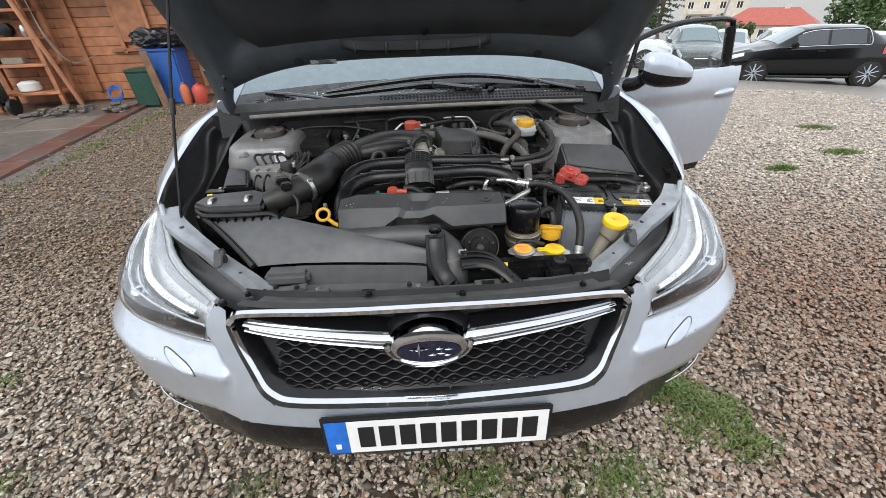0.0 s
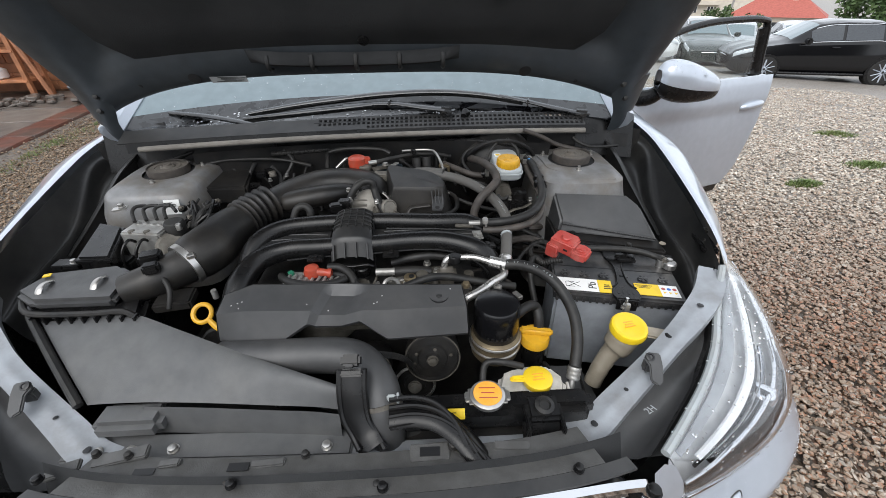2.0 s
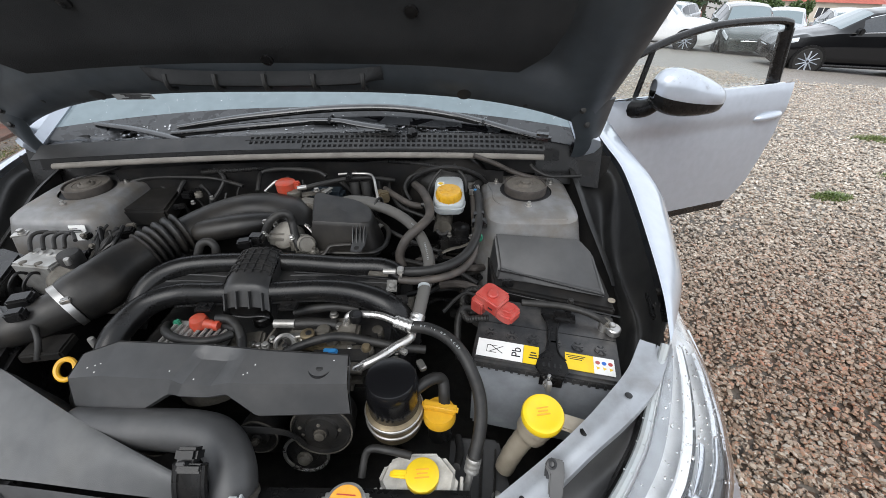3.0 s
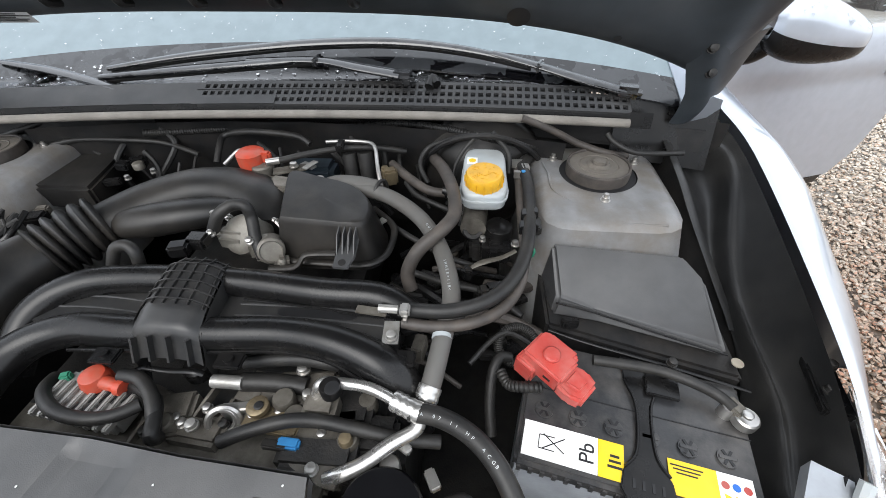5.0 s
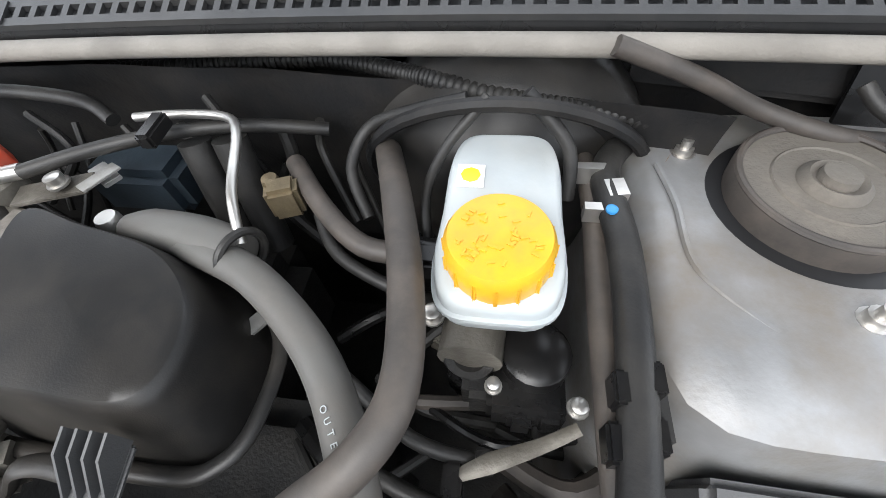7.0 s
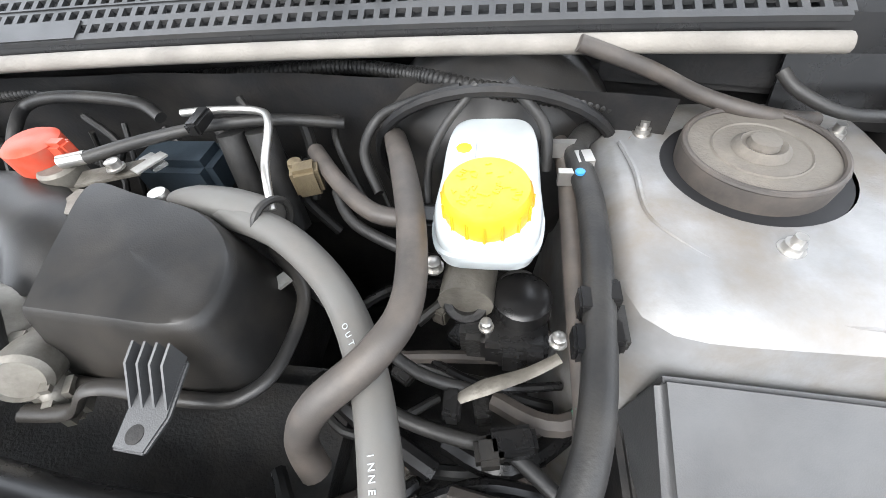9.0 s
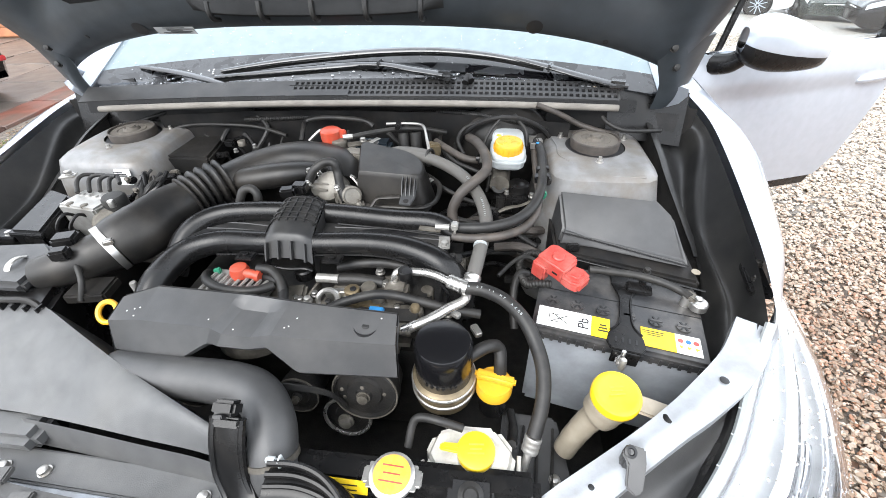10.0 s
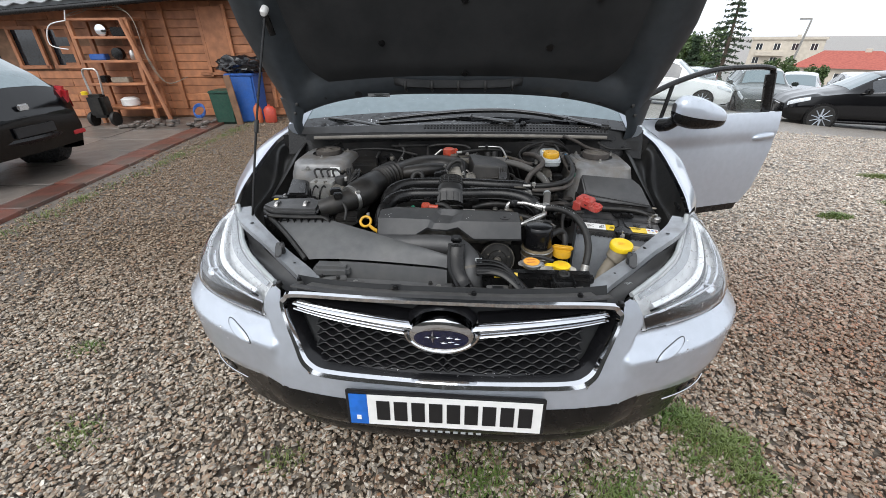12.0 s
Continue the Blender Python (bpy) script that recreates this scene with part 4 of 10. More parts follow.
for sg in (-1, 1):
    part("inner_wing", grid(lambda k, v, sg=sg: side(along(LOWC, k).lerp(Vector((0.60, along(LOWC, k).y, 0.50)), v), sg), 16, 4), M_BULK, car, "dark inner wing panel")

for sg in (-1, 1):
    part("inner_wing_top", grid(lambda k, v, sg=sg: side(along(LOWC, 0.30 + 0.68 * k) + Vector((-0.012 + 0.016 * v, 0, 0.006 - 0.006 * v * v)), sg), 20, 4, 0.002), M_LINER, car, "black inner wing ledge")

# bulkhead and cowl
part("bulkhead", grid(lambda a, v: Vector((XC - 0.78 + 1.56 * a, 1.04 - 0.02 * v - 0.06 * abs(2 * a - 1) ** 3, 0.5 + 0.56 * v)), 16, 8), M_BULK, car, "dark bulkhead behind the engine")
def cowl_y(x):
    return 0.949 - 0.105 * (x - 0.27) ** 2
part("bulkhead_seal", tube([(XC + x, cowl_y(XC + x) - 0.006, 1.070) for x in np.linspace(-0.605, 0.600, 25)], 0.0088, 12, n=3, squash=0.8), M_SEAL, car, "dusty grey bulkhead rubber seal")
part("cowl_step", grid(lambda a, v: Vector((XC - 0.64 + 1.28 * a, cowl_y(XC - 0.64 + 1.28 * a) + 0.004 + 0.006 * v, 1.058 + 0.025 * v)), 24, 2), M_PLAST, car, "black cowl front step")
cw = part("cowl_panel", grid(lambda a, v: Vector((XC - 0.66 + 1.32 * a, cowl_y(XC - 0.66 + 1.32 * a) + 0.056 + 0.085 * v, 1.1035 + 0.012 * v - 0.012 * math.sin(math.pi * v))), 24, 6, 0.004), M_COWLWET, car, "wet black cowl panel below the windscreen")
part("front_strip", grid(lambda a, v: Vector((XC - 0.66 + (0.50 if v >= 0 else 0) * a, cowl_y(XC - 0.66 + 0.50 * a) + 0.010 + 0.046 * v, 1.084 + 0.020 * v)), 12, 3, 0.003), M_COWLG, cw, "plain grey-black cowl strip")
lat = bmesh.new()
GX0, GX1 = -0.128, 0.632


def gpt(x, v, d=0.0):
    return Vector((x, cowl_y(x) + 0.010 + 0.046 * v, 1.084 + 0.020 * v + d))


def flat_bar(bm, pts, dx, dv):
    """A thin flat bar on the grille between two of its points."""
    (x0, v0), (x1, v1) = pts
    top = [gpt(x0 - dx, v0 - dv), gpt(x1 + dx, v0 - dv) if dv else gpt(x0 + dx, v0), gpt(x1 + dx, v1 + dv), gpt(x0 - dx, v1 + dv) if dv else gpt(x1 - dx, v1)]
    a = [bm.verts.new(q) for q in top]
    b = [bm.verts.new(q - Vector((0, 0, 0.004))) for q in top]
    bm.faces.new(a)
    for i in range(4):
        bm.faces.new((a[i], b[i], b[(i + 1) % 4], a[(i + 1) % 4]))


NSL = 56
for j in range(4):
    for i in range(NSL):
        xa, xb = GX0 + (GX1 - GX0) * i / NSL, GX0 + (GX1 - GX0) * (i + 1) / NSL
        flat_bar(lat, ((xa, j / 3), (xb, j / 3)), 0.0, 0.07)
for i in range(NSL + 1):
    x = GX0 + (GX1 - GX0) * i / NSL
    flat_bar(lat, ((x, 0.0), (x, 1.0)), 0.0026, 0.0)
tagged(part("cowl_grille", lat, M_COWLG, cw, "black cowl air grille of small square slots"), kind="stuff")
part("cowl_filler", merge(grid(lambda a, v: gpt(GX0 - 0.01 + 0.15 * a, -0.06 + 0.40 * v, 0.0015), 12, 2, 0.002), grid(lambda a, v: gpt(GX0 - 0.01 + 0.30 * a, 0.66 + 0.0 * v + 0.02 * v, 0.0012), 12, 1, 0.002)), M_COWLG, cw, "closed part of the cowl grille")
# black sheet drawn for the shade seen through the slots
part("slot_backing", grid(lambda a, v: Vector((GX0 + (GX1 - GX0) * a, cowl_y(GX0 + (GX1 - GX0) * a) + 0.012 + 0.044 * v, 1.070 + 0.018 * v)), 20, 2), M_INKHOLE, cw, "black sheet for the shaded space under the grille")

for sg in (-1, 1):
    part("cowl_end", grid(lambda a, v, sg=sg: Vector((XC + sg * (0.59 + 0.165 * a), 0.992 - 0.035 * v - 0.02 * a, 1.106 - 0.014 * a - 0.11 * v)), 10, 6, 0.004), M_PLAST, car, "black cowl end moulding")

# windscreen and roof behind
def ws(a, v, low=0.0):
    x = (a * 2 - 1) * (0.70 - 0.12 * v)
    return Vector((XC + x, 1.05 + 0.80 * v + 0.02 * (1 - v) - 0.13 * abs(a * 2 - 1) ** 2.4 * (1 - 0.4 * v), 1.112 + 0.43 * v ** 0.95 - 0.02 * (abs(a * 2 - 1) ** 2)))
part("windscreen", grid(lambda a, v: ws(a, 0.060 + 0.940 * v), 24, 10, 0.005), M_WSGLASS, car, "wet windscreen reflecting the pale sky")
part("windscreen_frit", grid(lambda a, v: ws(a, 0.060 * v), 24, 4, 0.005), M_FRIT, car, "black lower edge of the windscreen")
part("roof", grid(lambda a, v: Vector((XC + (a * 2 - 1) * 0.58, 1.85 + 1.6 * v, 1.545 + 0.03 * math.sin(math.pi * v) - 0.03 * abs(a * 2 - 1) ** 2)), 10, 10, 0.01), M_PAINT, car, "silver roof")
for sg in (-1, 1):
    part("pillar", tube([ws(0.5 + 0.5 * sg, v) + Vector((sg * 0.012, 0, 0.0)) for v in (0, 0.3, 0.6, 1)], 0.03, 8), M_PAINT, car, "silver windscreen pillar")
# body sides behind the doors' openings
for sg in (-1, 1):
    part("body_side", grid(lambda a, v, sg=sg: Vector((XC + sg * (0.88 - 0.04 * v), (1.30 if sg < 0 else 2.45) + (2.5 if sg < 0 else 1.4) * a, 0.30 + 0.75 * v)), 8, 6, 0.02), M_PAINT, car, "silver body side")
part("tailgate", grid(lambda a, v: Vector((XC - 0.8 + 1.6 * a, 3.9 - 0.35 * v, 0.35 + 1.15 * v)), 6, 6, 0.02), M_PAINT, car, "silver tailgate")
for sg in (-1, 1):
    y0 = 1.55 if sg < 0 else 2.55
    part("side_window", grid(lambda a, v, sg=sg, y0=y0: Vector((XC + sg * (0.835 - 0.235 * v), y0 + 0.30 * v * (sg < 0) + (3.62 - y0 - (0.22 + 0.30 * (sg < 0)) * v) * a, 1.05 + 0.475 * v)), 10, 5, 0.006), M_FRIT, car, "dark side window glass")
    part("rear_pillar", tube([(XC + sg * 0.82, 3.68, 1.05), (XC + sg * 0.72, 3.58, 1.30), (XC + sg * 0.60, 3.44, 1.535)], 0.05, 8), M_PAINT, car, "silver rear pillar")
    part("roof_rail", tube([(XC + sg * 0.59, 1.86, 1.530), (XC + sg * 0.60, 2.6, 1.555), (XC + sg * 0.59, 3.44, 1.535)], 0.028, 8), M_PAINT, car, "silver roof edge")
part("cabin_floor", rbox((XC, 2.5, 0.32), (1.6, 2.6, 0.04), 0.01), M_PLAST, car, "dark cabin floor")
part("dashboard", rbox((XC, 1.62, 0.85), (1.35, 0.40, 0.30), 0.06), M_PLASTG, car, "dark grey dashboard")
for sx in (-0.72, 0.78):
    for wy in (0.86, 3.35):
        wh = part("wheel", merge(lathe([(0.20, -0.10), (0.30, -0.105), (0.33, -0.08), (0.335, 0), (0.33, 0.08), (0.30, 0.105), (0.20, 0.10)], (sx, wy, 0.335), 40, axis=(1, 0, 0))), M_RUBBER, car, "black tyre")
        part("rim", lathe([(0.05, -0.04), (0.20, -0.03), (0.22, 0.0), (0.20, 0.03), (0.05, 0.04)], (sx, wy, 0.335), 24, axis=(1, 0, 0)), M_STEEL, wh, "alloy rim")

# bonnet, held open
HTH = radians(55.5)
HO, HD, HN = Vector((XC, 1.0, 1.06)), Vector((0, -math.cos(HTH), math.sin(HTH))), Vector((0, -math.sin(HTH), -math.cos(HTH)))


def hood(x, s, d=0.0):
    """A point of the raised bonnet: x across, s up along it, d towards the engine."""
    return HO + Vector((x, 0, 0)) + HD * s + HN * d


def hood_w(s):
    return float(np.interp(s, [0.10, 0.3, 0.5, 0.8, 1.0, 1.12], [0.71, 0.735, 0.750, 0.72, 0.64, 0.50]))


def hood_rear(x):
    return 0.222 - 0.115 * (abs(x) / 0.68) ** 3.2


def hood_shell(a, v, d, ins=0.0):
    q = a * 2 - 1
    s = 0.14 + 1.0 * v
    x = q * (hood_w(s) - ins)
    s0 = hood_rear(x)
    s = s0 + (1.14 - 0.12 * q * q - s0) * v
    x = q * (hood_w(s) - ins)
    return hood(x, s, d - 0.05 * (1 - q * q) ** 0.5)


bonnet = part("bonnet", grid(lambda a, v: hood_shell(a, v, -0.012), 30, 24, 0.004), M_PAINT, car, "raised silver bonnet")


def inner(a, v):
    q = a * 2 - 1
    p = hood_shell(a, v, 0.0, 0.004)
    rim = min(1 - abs(q), v * 1.4, (1 - v) * 1.4)
    bowl = float(np.interp(rim, [0, 0.03, 0.10, 0.16, 0.2], [0.0, 0.018, 0.022, 0.012, -0.01]))
    return p + HN * (bowl + 0.05 * (1 - q * q) ** 0.5)


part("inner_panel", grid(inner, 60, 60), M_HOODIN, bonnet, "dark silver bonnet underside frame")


def felt(a, v):
    q = a * 2 - 1
    w = float(np.interp(v, [0, 0.06, 0.15, 0.5, 0.9, 1], [0.50, 0.55, 0.572, 0.575, 0.50, 0.42]))
    s = 0.288 + 0.70 * v - 0.0 * q
    puff = min(1.0, 8 * min(1 - abs(q), v * 1.4, (1 - v)))
    return hood(q * w, s + 0.02 * (1 - q * q), 0.012 + 0.018 * puff + 0.004 * math.sin(7 * q) * math.sin(6 * v))


part("felt_pad", grid(felt, 40, 30), M_FELT, bonnet, "black felt bonnet insulation pad")
part("rear_trim", grid(lambda a, v: hood(-0.245 + 0.475 * a, 0.268 + 0.036 * v + 0.012 * abs(2 * a - 1) ** 3, 0.022 + 0.020 * math.sin(math.pi * v) * min(1, 12 * min(a, 1 - a))), 40, 6), M_FELT, bonnet, "black rubber bonnet trim")
for i in range(5):
    part("trim_band", tube([hood(-0.20 + 0.098 * i, 0.265 + 0.008 * k, 0.030 + 0.014 * math.sin(math.pi * k / 5)) for k in range(6)], 0.005, 8), M_LINER, bonnet)
for px, ps in ((-0.26, 0.46), (0.30, 0.44), (0.02, 0.60), (-0.38, 0.62), (0.42, 0.60), (0.02, 0.34)):
    part("pad_clip", lathe([(0.012, 0), (0.011, 0.004), (0.004, 0.005)], hood(px, ps, 0.030), 16, axis=HN), M_PLAST, bonnet)
def inner_at(x, s):
    """The point of the underside frame nearest to a place on the bonnet."""
    best = min((inner(0.02 + 0.96 * i / 120, 0.002 + 0.25 * j / 50) for i in range(121) for j in range(51)), key=lambda p: (p.x - HO.x - x) ** 2 + ((p - HO).dot(HD) - s) ** 2)
    return best + HN * 0.0015


for hx, hs in ((-0.388, 0.236), (0.392, 0.236), (-0.53, 0.22), (0.53, 0.2)):
    # flat black disc for the shaded inside of each hole
    part("drain_hole", lathe([(0.015 if abs(hx) < 0.5 else 0.005, 0), (0.010 if abs(hx) < 0.5 else 0.003, 0.0008)], inner_at(hx, hs), 20, axis=HN), M_INKHOLE, bonnet, "oval hole drawn as a black disc")
bm = bmesh.new()
bm.faces.new([bm.verts.new(hood(x - XC, s, 0.0265)) for x, s in ((-0.325, 0.228), (-0.240, 0.229), (-0.240, 0.247), (-0.325, 0.246))])
stk = part("sticker", bm, M_LABEL, bonnet, "pale grey paper label")
for i in range(5):
    part("print_bar", rbox(hood(-0.345 + 0.012 * (i % 2), 0.2325 + 0.003 * i, 0.027) + Vector((0.032, 0, 0)), (0.058 - 0.012 * (i % 3), 0.0012, 0.0006), 0, rx=90 - 55.5 + 90), M_INKHOLE, stk)
for sg in (-1, 1):
    HC = catmull([(0.690, 0.865, 1.220), (0.700, 0.893, 1.172), (0.708, 0.913, 1.130), (0.706, 0.930, 1.092), (0.699, 0.942, 1.068)], 6)

    def hinge(k, v, sg=sg, HC=HC):
        p = along(HC, k)
        w = float(np.interp(k, [0, 0.25, 0.5, 0.75, 1], [0.105, 0.085, 0.064, 0.054, 0.044]))
        return Vector((XC + sg * (p.x + (v - 0.5) * w - 0.012 * (1 - k)), p.y + 0.016 * (2 * v - 1) ** 2 + (0.02 * v), p.z + 0.010 * (v - 0.5)))
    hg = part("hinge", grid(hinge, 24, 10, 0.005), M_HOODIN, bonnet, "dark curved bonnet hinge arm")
    for kk, vv in ((0.10, 0.25), (0.30, 0.35)):
        part("hinge_bolt", bolt(hinge(kk, vv) + Vector((0, -0.004, 0)), 0.006, (0, -0.9, 0.3)), M_DARKMET, hg)
part("prop_rod", merge(tube([(-0.640, 0.405, 0.915), (-0.634, 0.412, 0.955), (-0.618, 0.53, 1.22), hood(-0.62, 0.56, 0.03)], 0.0038, 8), tube([hood(-0.62, 0.56, 0.03), hood(-0.618, 0.50, 0.04)], 0.011, 10)), M_PLAST, bonnet, "thin black bonnet prop rod")
part("rod_grip", tube([Vector((-0.6212, 0.506, 1.166)), Vector((-0.6190, 0.522, 1.203))], 0.0068, 10), M_RUBBER, bonnet, "black rubber grip on the prop rod")
part("rod_clip", lathe([(0.012, 0), (0.012, 0.02), (0.008, 0.03)], hood(-0.62, 0.57, 0.012), 12, axis=HN), M_WHITE, bonnet, "white rod clip")

# ---- engine bay: large parts ----
bay = car
# radiator support frame
RAIL = [(0.345, 0.172, 0.800), (0.40, 0.188, 0.808), (0.449, 0.219, 0.829), (0.522, 0.266, 0.858), (0.575, 0.300, 0.886), (0.620, 0.332, 0.902), (0.680, 0.385, 0.918), (0.720, 0.445, 0.928)]
RAILC = catmull(RAIL, 6)


def rail_sheet(k, v, sg):
    """A folded strip: flat top, down-turned edges, a raised bead."""
    p = along(RAILC, k)
    t = (along(RAILC, min(1, k + 0.02)) - along(RAILC, max(0, k - 0.02))).normalized()
    n = Vector((t.y, -t.x, 0)).normalized()
    w = 0.027 + 0.003 * math.sin(9 * k)
    q = v * 2 - 1
    dz = -0.018 * max(0.0, abs(q) - 0.84) / 0.16 + 0.0012 * max(0.0, 1 - abs(q) / 0.5)
    return side(p + n * (w * max(-0.85, min(0.85, q))) + Vector((0, 0, dz)), sg)


rs = part("radiator_support", rbox((0.02, 0.170, 0.785), (0.80, 0.045, 0.022), 0.006), M_RAIL, car, "silver radiator support frame")
for sg in (-1, 1):
    part("side_rail", grid(lambda k, v, sg=sg: rail_sheet(k, v, sg), 40, 12, 0.002), M_RAIL, rs, "folded silver headlight rail")
    for kk, rr in ((0.33, 0.004), (0.16, 0.006), (0.78, 0.006)):
        # holes are black discs laid on the rail, their shade drawn in
        part("rail_hole", lathe([(rr, 0), (rr * 0.6, 0.0006)], rail_sheet(kk, 0.5, sg) + Vector((0, 0, 0.0012)), 14), M_INKHOLE, rs)
part("grille_cover", grid(lambda a, v: front(abs(a * 2 - 1) * u_of_x(0.445), 0.848 - 0.004 * v, 1 if a >= 0.5 else -1, -0.003 - 0.022 * v), 40, 4, 0.004), M_COVER, car, "black plastic strip above the grille")
part("slam_panel", grid(lambda a, v: front(abs(a * 2 - 1) * u_of_x(0.405), 0.8435 - 0.018 * v, 1 if a >= 0.5 else -1, -0.026 - 0.078 * v), 40, 5, 0.004), M_SLAM, car, "dusty grey slam panel")
for sg in (-1, 1):
    part("headlight_bracket", grid(lambda k, v, sg=sg: head_up(0.02 + 0.9 * k, sg).lerp(side(along(RAILC, 0.12 + 0.80 * k) + Vector((0.015, -0.012, -0.02)), sg), v) + Vector((0, 0, -0.022 * math.sin(math.pi * v) - 0.006 * (v > 0.35) + 0.003 * math.sin(22 * k))), 40, 14), M_COVER, car, "black headlight mounting panel")

# strut towers
for sg, sx, sy in ((1, 0.582, 0.878), (-1, -0.522, 0.872)):
    def tower(a, v, sg=sg, sx=sx, sy=sy):
        t = 2 * math.pi * a
        rr = [0.062, 0.092, 0.106, 0.118, 0.14]
        zz = [1.005, 1.004, 0.992, 0.93, 0.70] if sg > 0 else [1.008, 1.007, 0.995, 0.95, 0.75]
        f = v * 4
        i = min(int(f), 3)
        r = rr[i] + (rr[i + 1] - rr[i]) * (f - i)
        sq = 1 + ((abs(math.cos(t)) ** 6 + abs(math.sin(t)) ** 6) ** (-1 / 6) - 1) * min(1.0, v * 3)
        ky = (1.0 + (0.35 if sg > 0 else 0.32) * min(1, v * 3)) if math.sin(t) < 0 else 0.95
        return Vector((sx + r * sq * math.cos(t) * (1.0 if sg * math.cos(t) < 0 else 1.05), sy + r * sq * ky * math.sin(t), zz[i] + (zz[i + 1] - zz[i]) * (f - i)))
    tw = part("strut_tower", grid(tower, 48, 16), M_BAYPAINT, car, "dusty silver strut tower")
    # recess wall painted black in place of its shade
    part("recess", lathe([(0.063, 0.0), (0.062, -0.03), (0.04, -0.032)], (sx, sy, 1.004), 40), M_INKHOLE, tw, "recess coloured black for its shade")
    part("strut_mount", lathe([(0.050, -0.032), (0.0525, 0.010), (0.0515, 0.016), (0.0490, 0.014), (0.046, -0.006)], (sx, sy, 1.006), 48), M_RUBBERB, tw, "dusty black rubber strut mount cup")
    part("strut_cap", lathe([(0.0488, 0.014), (0.047, 0.007), (0.043, 0.003), (0.036, 0.003), (0.0345, 0.012), (0.0315, 0.015), (0.0285, 0.012), (0.0265, 0.006), (0.0205, 0.006), (0.0185, 0.016), (0.0145, 0.0195), (0.0105, 0.0175), (0.0095, 0.0225), (0.004, 0.0232)], (sx, sy, 1.006), 48), M_DUSTY, tw, "dust-covered strut mount top")
    part("cap_rim", torus((sx, sy, 1.0215), 0.0498, 0.0024, (0, 0, 1), 48), M_RUBBERB, tw, "dusty raised rim")
    for t in (28, 148, 268):
        q = radians(t)
        part("stud_nut", lathe([(0.008, 0), (0.008, 0.002), (0.006, 0.002), (0.006, 0.007), (0.0036, 0.007), (0.0036, 0.013)], (sx + 0.080 * math.cos(q), sy + 0.080 * math.sin(q), 1.003), 12), M_STEEL, tw, "zinc nut")

# air box and snorkel
ab = part("air_box", merge(prism([(-0.60, 0.50), (-0.63, 0.44), (-0.575, 0.40), (-0.36, 0.385), (-0.40, 0.49), (-0.46, 0.525)], 0.70, 0.915, 0.012)), M_PLAST, car, "black air filter box")
part("lid", prism([(-0.605, 0.51), (-0.625, 0.445), (-0.57, 0.412), (-0.42, 0.412), (-0.43, 0.50), (-0.475, 0.53)], 0.915, 0.938, 0.008), M_COVER, ab, "grey-black air box lid")
SN_B = [(-0.585, 0.425, 0.905), (-0.478, 0.432, 0.912), (-0.386, 0.41, 0.912), (-0.292, 0.368, 0.908), (-0.194, 0.324, 0.902), (-0.128, 0.296, 0.895), (-0.047, 0.264, 0.888), (0.028, 0.236, 0.880)]
SN_F = [(-0.402, 0.252, 0.842), (-0.37, 0.250, 0.846), (-0.30, 0.246, 0.850), (-0.23, 0.240, 0.852), (-0.17, 0.234, 0.853), (-0.09, 0.226, 0.853), (-0.02, 0.220, 0.852), (0.022, 0.214, 0.850)]
SBC, SFC = catmull(SN_B, 6), catmull(SN_F, 6)


def snork(a, v):
    p = along(SBC, a).lerp(along(SFC, a), v)
    return p + Vector((0, 0, 0.012 * math.sin(math.pi * v) - 0.03 * max(0, 1 - 12 * v) ** 2))


sn = part("intake_snorkel", merge(grid(snork, 40, 14), grid(lambda a, v: along(SBC, a) + Vector((0.01 * v, 0.02 * v, -0.03 - 0.10 * v)), 40, 3)), M_DUCT, car, "large dusty grey-black air intake duct")
part("edging", tube([snork(0.0, 0.06 + 0.94 * q / 8) + Vector((-0.010, -0.004, 0.004)) for q in range(9)], 0.0075, 8), M_RUBBER, sn, "black rubber edging")
part("front_face", grid(lambda a, v: along(SFC, 0.28 + 0.72 * a) + Vector((0, -0.012 * v - 0.006, -0.004 - 0.052 * v)), 24, 5), M_DUCT, sn, "sloping duct front")
part("flange", rbox((-0.19, 0.195, 0.798), (0.46, 0.045, 0.008), 0.003, rz=-1.5), M_DUCT, sn, "bolted duct flange")
part("mouth_block", rbox((-0.325, 0.235, 0.822), (0.11, 0.05, 0.035), 0.010), M_DUCT, sn, "raised block in the duct mouth")
for bx, by in ((-0.36, 0.190), (-0.31, 0.190), (-0.245, 0.190), (0.0, 0.182)):
    part("bolt", bolt((bx, by, 0.802), 0.007), M_STEEL, sn, "flange bolt")

# intake pipe from snorkel to the front
part("resonator_pipe", tube([(-0.20, 0.318, 0.868), (-0.10, 0.312, 0.872), (0.0, 0.306, 0.876), (0.047, 0.292, 0.874), (0.078, 0.258, 0.864), (0.090, 0.225, 0.848), (0.093, 0.205, 0.81), (0.093, 0.20, 0.76)], [0.030, 0.031, 0.032, 0.032, 0.032, 0.032, 0.032, 0.032], 20), M_COVER, car, "grey-black intake pipe")
pb = part("pipe_band", tube([(0.0890, 0.2275, 0.8500), (0.0905, 0.2232, 0.8440)], 0.0342, 24), M_ALU, car, "steel hose clamp with pale blue marks")
part("band_screw", merge(rbox((0.108, 0.205, 0.885), (0.014, 0.008, 0.010), 0.002), rbox((0.118, 0.206, 0.882), (0.004, 0.012, 0.014), 0.001)), M_TANK, pb)
